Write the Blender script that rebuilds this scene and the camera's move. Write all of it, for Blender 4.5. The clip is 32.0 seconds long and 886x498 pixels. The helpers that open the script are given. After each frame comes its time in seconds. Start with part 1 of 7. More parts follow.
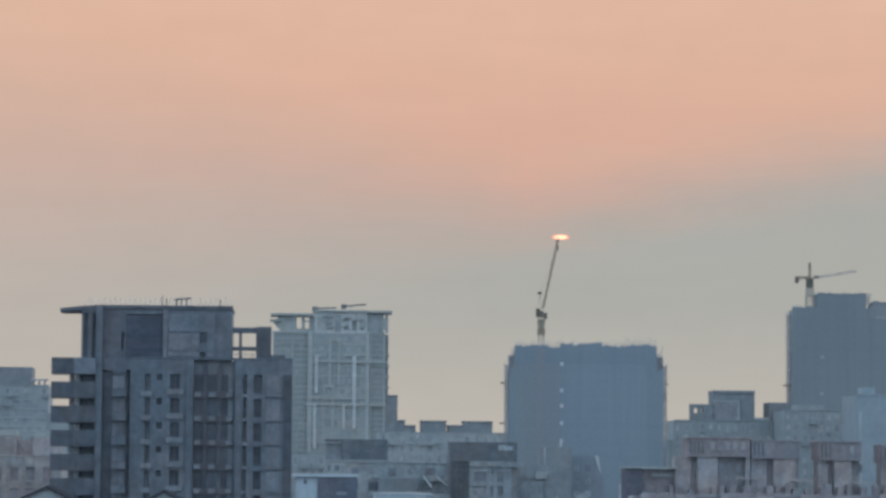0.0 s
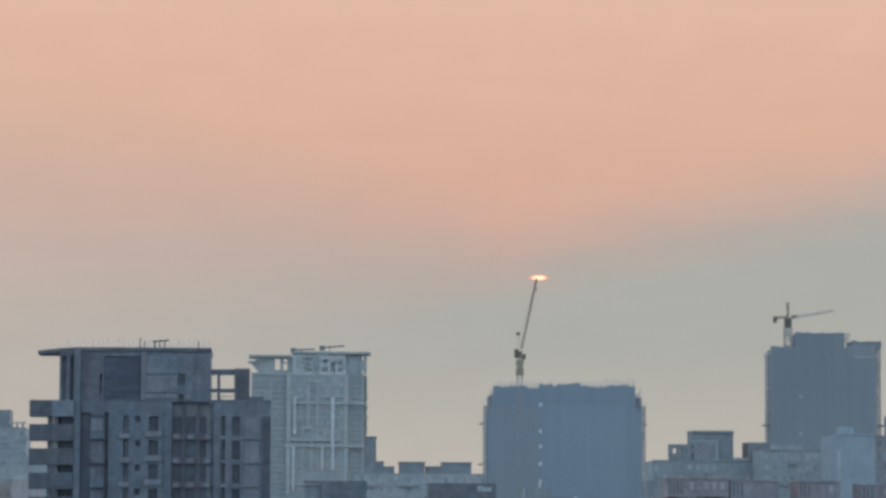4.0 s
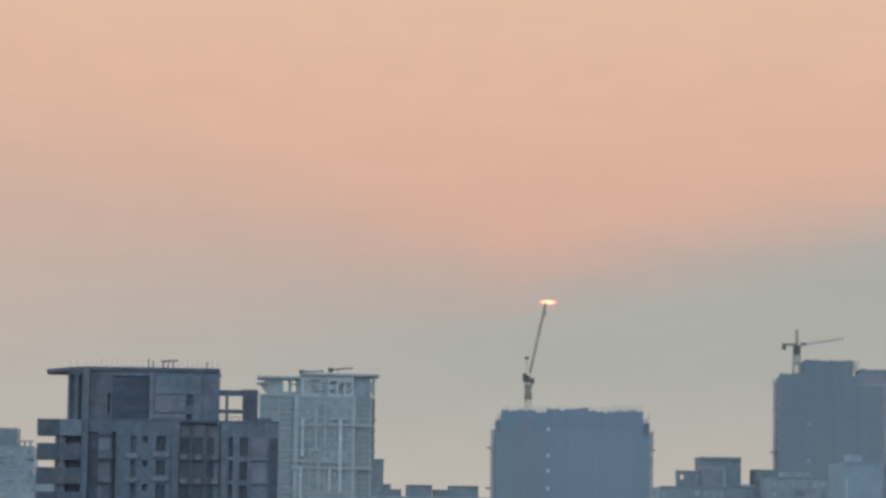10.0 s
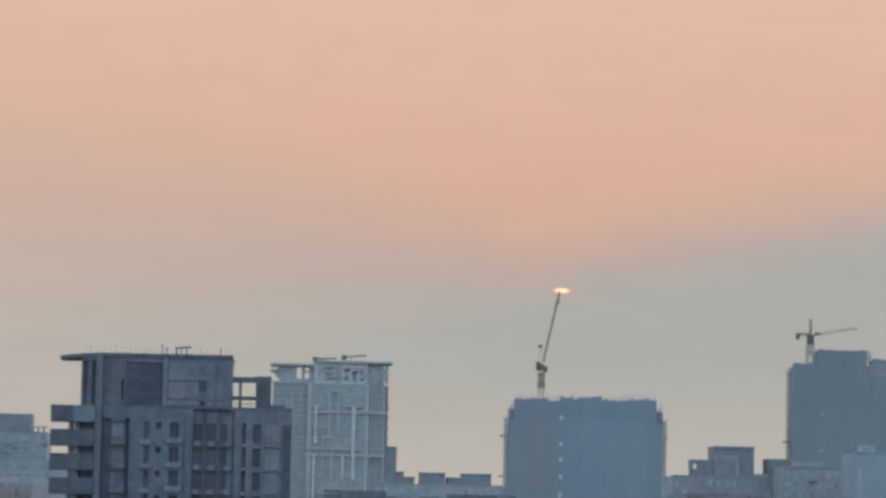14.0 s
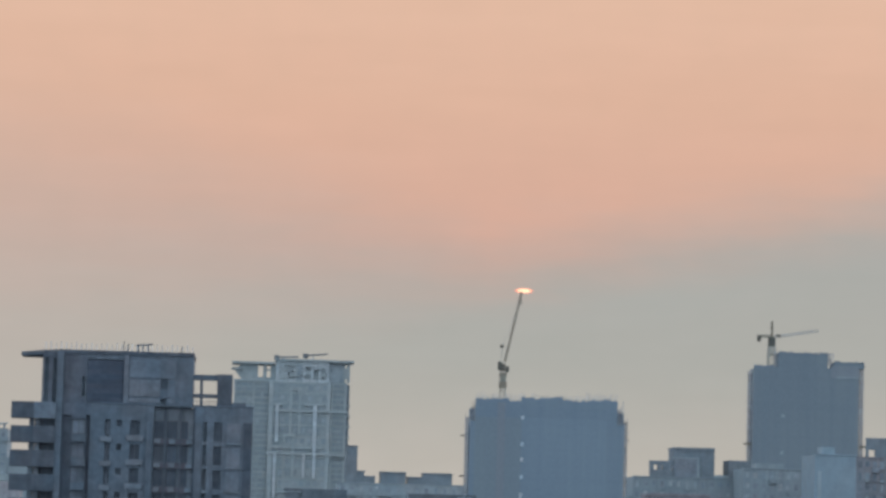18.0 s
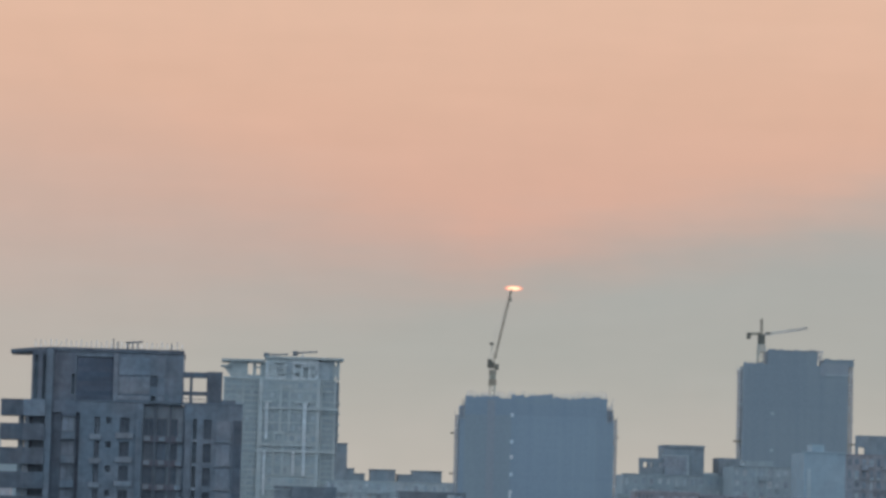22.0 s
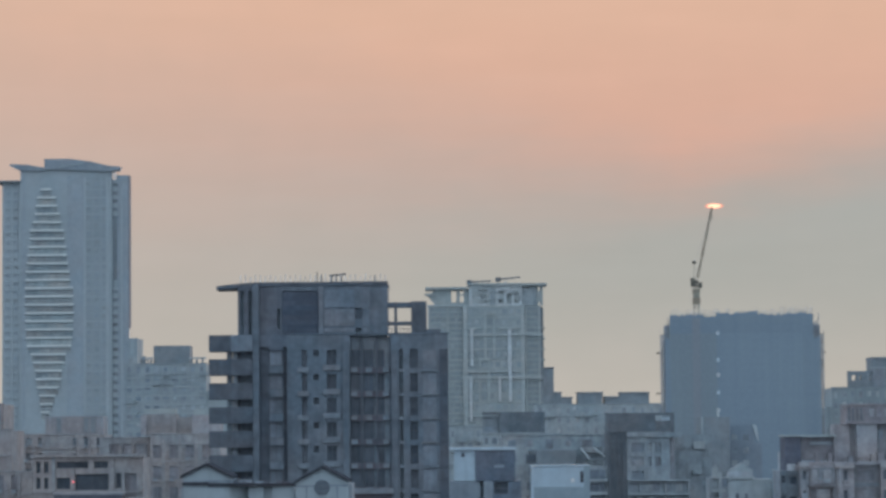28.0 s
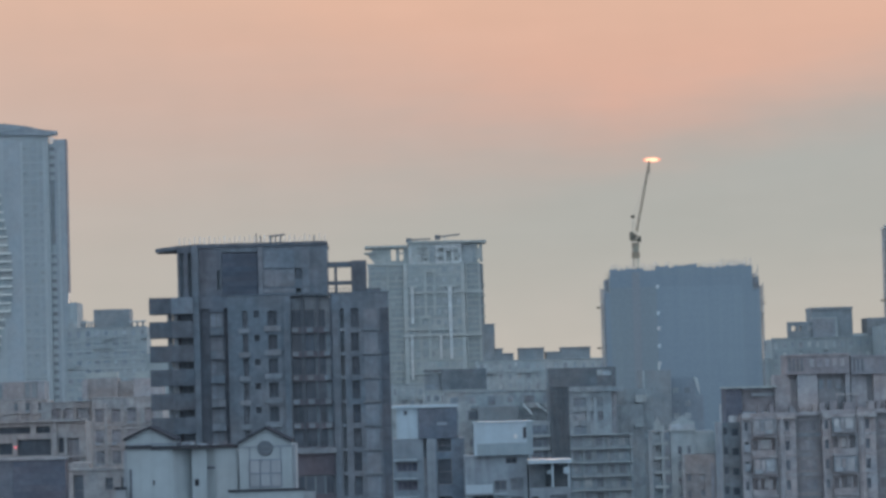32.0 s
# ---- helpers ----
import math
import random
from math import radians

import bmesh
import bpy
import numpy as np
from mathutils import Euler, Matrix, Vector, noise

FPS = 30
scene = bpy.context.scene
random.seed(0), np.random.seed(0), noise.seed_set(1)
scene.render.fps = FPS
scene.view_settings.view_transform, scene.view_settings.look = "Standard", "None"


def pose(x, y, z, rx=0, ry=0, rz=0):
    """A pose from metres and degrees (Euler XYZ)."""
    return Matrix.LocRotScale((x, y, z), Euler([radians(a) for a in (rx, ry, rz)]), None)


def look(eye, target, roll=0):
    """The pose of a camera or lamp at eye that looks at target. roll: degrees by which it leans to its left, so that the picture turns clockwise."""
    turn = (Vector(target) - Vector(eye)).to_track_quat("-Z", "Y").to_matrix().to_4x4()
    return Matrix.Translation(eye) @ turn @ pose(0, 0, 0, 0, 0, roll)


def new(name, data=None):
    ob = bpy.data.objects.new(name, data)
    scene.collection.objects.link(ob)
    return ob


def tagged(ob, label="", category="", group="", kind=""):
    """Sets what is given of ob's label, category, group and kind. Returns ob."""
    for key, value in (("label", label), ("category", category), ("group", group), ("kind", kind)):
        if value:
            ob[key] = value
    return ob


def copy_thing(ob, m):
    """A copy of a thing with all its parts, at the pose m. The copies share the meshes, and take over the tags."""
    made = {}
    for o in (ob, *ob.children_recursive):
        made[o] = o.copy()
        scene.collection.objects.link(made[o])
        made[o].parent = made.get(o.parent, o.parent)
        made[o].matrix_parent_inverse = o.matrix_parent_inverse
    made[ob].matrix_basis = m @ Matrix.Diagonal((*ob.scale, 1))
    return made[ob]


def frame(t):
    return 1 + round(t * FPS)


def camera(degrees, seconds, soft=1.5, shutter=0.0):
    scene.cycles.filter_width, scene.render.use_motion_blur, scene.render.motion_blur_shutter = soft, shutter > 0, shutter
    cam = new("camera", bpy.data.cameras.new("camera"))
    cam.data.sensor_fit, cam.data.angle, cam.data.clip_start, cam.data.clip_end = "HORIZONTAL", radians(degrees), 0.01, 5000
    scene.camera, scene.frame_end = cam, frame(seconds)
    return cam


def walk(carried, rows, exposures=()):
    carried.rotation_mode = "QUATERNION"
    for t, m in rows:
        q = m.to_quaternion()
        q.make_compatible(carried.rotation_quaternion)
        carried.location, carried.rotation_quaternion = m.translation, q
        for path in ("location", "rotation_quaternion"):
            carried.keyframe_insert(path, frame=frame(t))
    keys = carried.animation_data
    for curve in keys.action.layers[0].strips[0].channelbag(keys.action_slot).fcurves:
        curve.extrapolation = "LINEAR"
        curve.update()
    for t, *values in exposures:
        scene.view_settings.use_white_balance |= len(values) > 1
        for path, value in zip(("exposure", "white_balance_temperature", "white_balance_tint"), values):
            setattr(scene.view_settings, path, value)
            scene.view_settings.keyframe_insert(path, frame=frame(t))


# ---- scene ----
LENS, EYE = 17.0, 45.0
cam = camera(LENS, 32.0, soft=3.1)
# seconds, yaw, pitch, roll of the hand-held camera on a high balcony
ROWS = [
    (0.0, -3.032, 4.169, -0.397),
    (0.5, -2.106, 4.337, -0.328),
    (1.0, -2.709, 3.791, -0.331),
    (1.5, -2.616, 3.967, 0.716),
    (2.0, -2.383, 4.248, 0.903),
    (2.5, -2.994, 4.383, 0.690),
    (3.0, -3.187, 4.641, 0.216),
    (3.5, -3.299, 4.838, 0.139),
    (4.0, -3.437, 4.963, -0.169),
    (4.5, -3.553, 4.969, -0.338),
    (6.5, -3.454, 5.037, -0.596),
    (7.0, -3.387, 4.952, -0.494),
    (7.5, -3.465, 4.854, -0.317),
    (8.0, -3.296, 4.949, -0.300),
    (8.5, -3.050, 5.057, -0.354),
    (9.0, -3.086, 5.092, -0.422),
    (9.5, -3.187, 5.366, -0.771),
    (10.0, -3.309, 5.412, -0.830),
    (10.5, -3.446, 5.476, -1.105),
    (11.0, -3.272, 5.356, -1.190),
    (11.5, -3.372, 5.362, -1.241),
    (12.0, -3.191, 5.266, -1.021),
    (12.5, -3.210, 5.346, -1.095),
    (13.0, -3.193, 5.080, -0.970),
    (13.5, -2.975, 5.050, -0.891),
    (14.0, -3.065, 5.174, -1.126),
    (14.5, -3.259, 5.132, -1.138),
    (16.5, -3.530, 5.095, -1.201),
    (17.0, -3.727, 5.261, -1.471),
    (17.5, -3.885, 5.224, -1.582),
    (18.0, -3.827, 5.180, -1.511),
    (18.5, -3.872, 5.292, -1.445),
    (19.0, -3.878, 5.331, -1.505),
    (19.5, -3.976, 5.267, -1.461),
    (20.0, -3.993, 5.201, -1.506),
    (20.5, -3.896, 5.094, -1.569),
    (21.0, -3.880, 5.148, -1.510),
    (21.5, -4.063, 5.226, -1.484),
    (22.0, -4.026, 5.137, -1.510),
    (22.5, -3.667, 4.792, -1.396),
    (23.0, -1.989, 4.292, -0.828),
    (23.5, -1.129, 3.943, -0.431),
    (24.0, -0.524, 3.514, -0.222),
    (24.5, -0.383, 3.067, -0.057),
    (25.0, -0.300, 3.066, 0.152),
    (25.5, -0.069, 3.455, 0.355),
    (27.5, -0.239, 3.778, 0.336),
    (28.0, 0.000, 3.643, 0.500),
    (28.5, 0.336, 3.589, 0.562),
    (29.0, 0.317, 3.511, 0.696),
    (29.5, -0.011, 3.589, 0.596),
    (30.0, -0.521, 2.994, 1.018),
    (30.5, -0.886, 2.825, 1.139),
    (31.0, -1.187, 2.470, 1.431),
    (31.5, -1.171, 2.130, 1.739),
    (32.0, -1.116, 2.812, 1.601),
]
walk(cam, [(t, pose(0, 0, EYE, 90 + pitch, roll, yaw)) for t, yaw, pitch, roll in ROWS], [(0.0, 0.0), (30.5, 0.0), (32.0, 0.055)])

# ---- world, sun ----
SUN_AZ, SUN_EL = radians(5.28), radians(4.41)
SUN_DIR = Vector((math.sin(SUN_AZ) * math.cos(SUN_EL), math.cos(SUN_AZ) * math.cos(SUN_EL), math.sin(SUN_EL)))


def maths(tree, op, a, b=0.0, c=0.0, clamp=False):
    n = tree.nodes.new("ShaderNodeMath")
    n.operation, n.use_clamp = op, clamp
    for i, v in enumerate((a, b, c)):
        if isinstance(v, (int, float)):
            n.inputs[i].default_value = v
        else:
            tree.links.new(v, n.inputs[i])
    return n.outputs[0]


def smooth(tree, v, lo, hi):
    n = tree.nodes.new("ShaderNodeMapRange")
    n.interpolation_type = "SMOOTHSTEP"
    tree.links.new(v, n.inputs[0])
    n.inputs[1].default_value, n.inputs[2].default_value = lo, hi
    return n.outputs[0]


def mix(tree, fac, a, b, blend="MIX"):
    n = tree.nodes.new("ShaderNodeMix")
    n.data_type, n.blend_type = "RGBA", blend
    for sock, v in ((n.inputs[0], fac), (n.inputs[6], a), (n.inputs[7], b)):
        if isinstance(v, (int, float)):
            sock.default_value = v
        elif isinstance(v, tuple):
            sock.default_value = (*v, 1.0) if len(v) == 3 else v
        else:
            tree.links.new(v, sock)
    return n.outputs[2]


def ramp(tree, v, stops):
    n = tree.nodes.new("ShaderNodeValToRGB")
    e = n.color_ramp.elements
    while len(e) < len(stops):
        e.new(0.5)
    for el, (p, col) in zip(e, stops):
        el.position, el.color = p, (*col, 1.0)
    tree.links.new(v, n.inputs[0])
    return n.outputs[0]


def make_world():
    world = bpy.data.worlds.new("world")
    scene.world = world
    world.use_nodes = True
    tr = world.node_tree
    tr.nodes.clear()
    out = tr.nodes.new("ShaderNodeOutputWorld")
    bg = tr.nodes.new("ShaderNodeBackground")
    coord = tr.nodes.new("ShaderNodeTexCoord")
    sep = tr.nodes.new("ShaderNodeSeparateXYZ")
    tr.links.new(coord.outputs["Generated"], sep.inputs[0])
    x, y, z = sep.outputs
    sky = tr.nodes.new("ShaderNodeTexSky")
    sky.sky_type, sky.sun_disc = "NISHITA", False
    sky.sun_elevation, sky.sun_rotation = SUN_EL, SUN_AZ
    sky.air_density, sky.dust_density, sky.ozone_density = 1.0, 3.0, 2.0
    dusk = mix(tr, 1.0, sky.outputs[0], (0.10, 0.10, 0.10), "MULTIPLY")
    # overcast veil that evens out the sky behind and overhead
    veil = mix(tr, 0.8, dusk, (0.80, 1.03, 1.315))
    # the glowing bank of cloud in the west, over a grey layer of haze
    warp = tr.nodes.new("ShaderNodeTexNoise")
    mapping = tr.nodes.new("ShaderNodeMapping")
    mapping.inputs["Scale"].default_value = (6.0, 6.0, 26.0)
    tr.links.new(coord.outputs["Generated"], mapping.inputs[0])
    tr.links.new(mapping.outputs[0], warp.inputs["Vector"])
    warp.inputs["Detail"].default_value = 3.0
    wob = maths(tr, "MULTIPLY", maths(tr, "SUBTRACT", warp.outputs[0], 0.5), 0.014)
    dx = maths(tr, "SUBTRACT", x, 0.08)
    rise = maths(tr, "MULTIPLY", maths(tr, "MAXIMUM", dx, 0.0), 0.177)
    fall = maths(tr, "MAXIMUM", maths(tr, "MULTIPLY", dx, -1.0), 0.0)
    edge = maths(tr, "ADD", maths(tr, "ADD", rise, maths(tr, "MULTIPLY", fall, 0.085)), 0.083)
    width = maths(tr, "ADD", maths(tr, "MULTIPLY", fall, 0.26), 0.021)
    level = maths(tr, "DIVIDE", maths(tr, "SUBTRACT", maths(tr, "ADD", z, wob), edge), width)
    height = maths(tr, "MULTIPLY", z, 5.0)
    cool = ramp(tr, height, [(0.0, (0.53, 0.49, 0.435)), (0.12, (0.482, 0.457, 0.412)), (0.26, (0.42, 0.42, 0.388)), (0.45, (0.408, 0.41, 0.385)), (1.0, (0.43, 0.425, 0.395))])
    warm = ramp(tr, height, [(0.0, (0.545, 0.495, 0.44)), (0.15, (0.50, 0.46, 0.412)), (0.32, (0.497, 0.457, 0.412)), (0.6, (0.545, 0.455, 0.40)), (1.0, (0.60, 0.445, 0.375))])
    haze = mix(tr, smooth(tr, x, -0.16, 0.10), warm, cool)
    glow = ramp(tr, height, [(0.2, (0.60, 0.38, 0.32)), (0.45, (0.67, 0.405, 0.32)), (0.7, (0.73, 0.46, 0.34)), (1.0, (0.78, 0.52, 0.385))])
    bank = smooth(tr, level, -1.0, 1.15)
    west = mix(tr, bank, haze, glow)
    # faint drifting streaks through cloud and haze
    for stretch, lo, hi in (((3.0, 3.0, 22.0), (0.988, 0.986, 0.984), (1.012, 1.014, 1.016)), ((14.0, 14.0, 16.0), (0.988, 0.993, 0.995), (1.012, 1.006, 1.008))):
        place = tr.nodes.new("ShaderNodeMapping")
        place.inputs["Scale"].default_value, place.inputs["Rotation"].default_value = stretch, (0.0, radians(-4), 0.0)
        tr.links.new(coord.outputs["Generated"], place.inputs[0])
        veins = tr.nodes.new("ShaderNodeTexNoise")
        veins.inputs["Detail"].default_value = 4.0
        tr.links.new(place.outputs[0], veins.inputs["Vector"])
        west = mix(tr, 1.0, west, ramp(tr, veins.outputs[0], [(0.3, lo), (0.7, hi)]), "MULTIPLY")
    facing = smooth(tr, y, 0.72, 0.97)
    col = mix(tr, facing, veil, west)
    # the last sliver of the sun's disc between two layers of cloud: a pale core with a red rim
    side = Vector((math.cos(SUN_AZ), -math.sin(SUN_AZ), 0.0))
    over = side.cross(SUN_DIR)

    def along(axis, half):
        dot = tr.nodes.new("ShaderNodeVectorMath")
        dot.operation = "DOT_PRODUCT"
        tr.links.new(coord.outputs["Generated"], dot.inputs[0])
        dot.inputs[1].default_value = axis
        return maths(tr, "POWER", maths(tr, "ABSOLUTE", maths(tr, "DIVIDE", dot.outputs["Value"], half)), 2.1)
    reach = maths(tr, "ADD", along(side, radians(0.148)), along(over, radians(0.044)))
    west_only = maths(tr, "GREATER_THAN", y, 0.5)
    rim = maths(tr, "MULTIPLY", maths(tr, "SUBTRACT", 1.0, smooth(tr, reach, 0.8, 1.9)), west_only)
    core = maths(tr, "MULTIPLY", maths(tr, "SUBTRACT", 1.0, smooth(tr, reach, 0.45, 0.95)), west_only)
    col = mix(tr, rim, col, (1.1, 0.44, 0.32))
    col = mix(tr, core, col, (1.7, 1.05, 0.68))
    tr.links.new(col, bg.inputs[0])
    bg.inputs[1].default_value = 1.0
    tr.links.new(bg.outputs[0], out.inputs[0])


make_world()
sun = new("sun", bpy.data.lights.new("sun", "SUN"))
sun.data.energy, sun.data.angle, sun.data.color = 0.4, radians(12), (1.0, 0.72, 0.52)
sun.matrix_world = look(SUN_DIR * 500, (0, 0, 0))


# ---- materials ----
def material(name, colour, rough=0.8, vary=0.15, scale=0.6, bump=0.1, metallic=0.0, streak=0.0, mottle=0.7, spec=0.3, spread=0.16, blinds=0.0):
    m = bpy.data.materials.new(name)
    m.use_nodes = True
    tr = m.node_tree
    b = tr.nodes["Principled BSDF"]
    b.inputs["Roughness"].default_value, b.inputs["Metallic"].default_value = rough, metallic
    b.inputs["Specular IOR Level"].default_value = spec
    co = tr.nodes.new("ShaderNodeTexCoord")
    n = tr.nodes.new("ShaderNodeTexNoise")
    n.inputs["Scale"].default_value, n.inputs["Detail"].default_value = scale, 5.0
    info = tr.nodes.new("ShaderNodeObjectInfo")
    shift = tr.nodes.new("ShaderNodeVectorMath")
    shift.operation = "ADD"
    tr.links.new(co.outputs["Object"], shift.inputs[0])
    tr.links.new(maths(tr, "MULTIPLY", info.outputs["Random"], 90.0), shift.inputs[1])
    tr.links.new(shift.outputs[0], n.inputs["Vector"])
    dark = tuple(c * (1 - vary) for c in colour)
    light = tuple(min(1, c * (1 + vary)) for c in colour)
    col = ramp(tr, n.outputs[0], [(0.3, dark), (0.7, light)])
    if streak:
        mp = tr.nodes.new("ShaderNodeMapping")
        mp.inputs["Scale"].default_value = (1.3, 1.3, 0.07)
        tr.links.new(shift.outputs[0], mp.inputs[0])
        s = tr.nodes.new("ShaderNodeTexNoise")
        s.inputs["Scale"].default_value, s.inputs["Detail"].default_value = 1.0, 4.0
        tr.links.new(mp.outputs[0], s.inputs["Vector"])
        col = mix(tr, maths(tr, "MULTIPLY", smooth(tr, s.outputs[0], 0.45, 0.75), streak), col, tuple(c * 0.55 for c in colour))
    col = mix(tr, maths(tr, "MULTIPLY", info.outputs["Random"], spread), col, tuple(c * 0.5 for c in colour))
    if mottle:
        # large patches of tint and small patches of grime
        for size, lo, hi in ((0.13, (0.90, 1.0, 1.07), (1.11, 0.985, 0.95)), (0.55, (0.80, 0.81, 0.82), (1.13, 1.12, 1.11)), (1.7, (0.90, 0.87, 0.88), (1.07, 1.09, 1.08))):
            patch = tr.nodes.new("ShaderNodeTexNoise")
            patch.inputs["Scale"].default_value, patch.inputs["Detail"].default_value = size, 4.0
            tr.links.new(shift.outputs[0], patch.inputs["Vector"])
            lo, hi = (tuple(1 + (v - 1) * mottle for v in c) for c in (lo, hi))
            col = mix(tr, 1.0, col, ramp(tr, patch.outputs[0], [(0.36, lo), (0.64, hi)]), "MULTIPLY")
    if blinds:
        # some panes have pale blinds behind them, others look into dark rooms
        chance = maths(tr, "FRACT", maths(tr, "MULTIPLY", info.outputs["Random"], 17.3))
        shade = ramp(tr, chance, [(0.0, (0.62, 0.60, 0.62)), (0.45, (0.95, 0.95, 0.96)), (0.72, (1.1, 1.08, 1.06)), (1.0, (1.75, 1.68, 1.58))])
        col = mix(tr, blinds, col, shade, "MULTIPLY")
    tr.links.new(col, b.inputs["Base Color"])
    if bump:
        bp = tr.nodes.new("ShaderNodeBump")
        bp.inputs["Strength"].default_value, bp.inputs["Distance"].default_value = bump, 0.05
        tr.links.new(n.outputs[0], bp.inputs["Height"])
        tr.links.new(bp.outputs[0], b.inputs["Normal"])
    return m


GROUND = material("city_ground", (0.16, 0.16, 0.16), scale=0.02)
TILE = material("dark_grey_tile", (0.174, 0.2, 0.221), vary=0.14, scale=0.35, streak=0.35)
TILE_MID = material("grey_tile", (0.222, 0.246, 0.268), vary=0.12, scale=0.4, streak=0.35)
TILE_BROWN = material("brown_tile", (0.158, 0.146, 0.16), vary=0.15, scale=0.5, streak=0.25)
TILE_PALE = material("pale_grey_stone", (0.232, 0.256, 0.272), vary=0.12, scale=0.8, streak=0.3)
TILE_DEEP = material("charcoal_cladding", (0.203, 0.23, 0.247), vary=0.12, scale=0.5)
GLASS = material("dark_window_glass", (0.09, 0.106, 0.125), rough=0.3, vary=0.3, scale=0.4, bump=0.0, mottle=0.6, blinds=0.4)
# panes and frames of farther blocks are paled: haze put into their colour
GLASS_MID = material("haze_grey_window_glass", (0.287, 0.313, 0.333), rough=0.25, vary=0.25, scale=0.3, bump=0.0, blinds=0.5)
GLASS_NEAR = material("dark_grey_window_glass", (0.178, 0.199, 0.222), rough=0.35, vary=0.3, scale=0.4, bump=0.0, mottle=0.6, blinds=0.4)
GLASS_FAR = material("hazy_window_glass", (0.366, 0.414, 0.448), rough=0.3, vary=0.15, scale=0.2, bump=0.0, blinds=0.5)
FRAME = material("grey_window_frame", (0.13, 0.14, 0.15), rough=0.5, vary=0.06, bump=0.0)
FRAME_MID = material("haze_pale_window_frame", (0.325, 0.335, 0.345), rough=0.5, vary=0.06, bump=0.0)
STEEL = material("galvanised_steel", (0.42, 0.42, 0.42), rough=0.45, metallic=0.4, vary=0.1, bump=0.0)
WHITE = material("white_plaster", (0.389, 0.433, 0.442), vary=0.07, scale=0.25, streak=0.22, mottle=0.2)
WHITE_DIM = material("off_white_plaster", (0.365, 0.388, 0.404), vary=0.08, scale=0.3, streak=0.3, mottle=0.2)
COPING = material("dark_roof_tile", (0.074, 0.076, 0.084), rough=1.0, vary=0.2, scale=3.0, spec=0.0)
LOUVRE = material("grey_louvre", (0.12, 0.134, 0.156), rough=0.6, vary=0.1, bump=0.0)
# near-black colour that stands in for the shade of rooms and recesses
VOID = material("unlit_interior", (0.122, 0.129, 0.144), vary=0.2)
PINK = material("pinkish_tile", (0.392, 0.376, 0.374), vary=0.12, scale=0.5, streak=0.35)
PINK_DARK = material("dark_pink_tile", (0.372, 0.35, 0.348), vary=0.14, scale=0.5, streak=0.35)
BEIGE = material("beige_tile", (0.414, 0.388, 0.37), vary=0.12, scale=0.4, streak=0.35)
BROWN = material("terracotta_tile", (0.325, 0.297, 0.283), vary=0.12, scale=0.5, streak=0.3)
SLATE = material("slate_render", (0.43, 0.456, 0.466), vary=0.12, scale=0.4, streak=0.35)
SLATE_NEAR = material("blue_slate_render", (0.325, 0.372, 0.402), vary=0.14, scale=0.4, streak=0.4, mottle=0.35)
SLATE_DARK = material("dark_slate_cladding", (0.312, 0.338, 0.356), vary=0.12, scale=0.4, streak=0.2)
BLUE_WALL = material("blue_grey_tile", (0.222, 0.262, 0.302), rough=0.6, vary=0.12, scale=0.4, streak=0.3)
BLUE_PANEL = material("blue_grey_metal_panel", (0.155, 0.185, 0.222), rough=0.5, vary=0.1, scale=0.3, streak=0.2)
SHEET = material("pale_sheet_metal", (0.493, 0.579, 0.622), rough=0.5, vary=0.06, scale=0.3, streak=0.2, mottle=0.2)
SHEET_LOW = material("weathered_sheet_metal", (0.322, 0.39, 0.418), rough=0.5, vary=0.08, scale=0.3, streak=0.1, mottle=0.2)
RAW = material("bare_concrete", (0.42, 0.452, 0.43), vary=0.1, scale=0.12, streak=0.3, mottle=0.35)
RAW_PALE = material("fresh_concrete", (0.57, 0.595, 0.578), vary=0.08, scale=0.2, mottle=0.55)
RAW_DARK = material("darker_concrete", (0.365, 0.398, 0.384), vary=0.1, scale=0.12, mottle=0.35)
RAW_MID = material("dusty_concrete", (0.468, 0.498, 0.476), vary=0.08, scale=0.15, streak=0.2, mottle=0.35)
# far towers and skyline: distance haze is mixed into these pale base colours
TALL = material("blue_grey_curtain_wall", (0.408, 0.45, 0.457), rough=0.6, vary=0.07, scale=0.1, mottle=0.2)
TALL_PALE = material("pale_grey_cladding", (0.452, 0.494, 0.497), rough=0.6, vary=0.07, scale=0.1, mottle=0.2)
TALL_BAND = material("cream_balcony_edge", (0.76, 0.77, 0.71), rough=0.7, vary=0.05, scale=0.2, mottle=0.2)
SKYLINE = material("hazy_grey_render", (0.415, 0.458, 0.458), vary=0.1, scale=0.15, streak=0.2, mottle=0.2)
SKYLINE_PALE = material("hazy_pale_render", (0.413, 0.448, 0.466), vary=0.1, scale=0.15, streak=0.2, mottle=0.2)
CRANE = material("crane_paint", (0.37, 0.32, 0.235), rough=0.5, vary=0.15, scale=1.0, bump=0.0)
CRANE_PALE = material("pale_crane_paint", (0.56, 0.51, 0.41), rough=0.5, vary=0.1, scale=1.0, bump=0.0)
JIB = material("weathered_crane_paint", (0.5, 0.48, 0.44), rough=0.5, vary=0.1, scale=1.0, bump=0.0)
CRANE_DARK = material("dark_crane_machinery", (0.165, 0.152, 0.118), rough=0.6, vary=0.15, scale=1.0, bump=0.0)


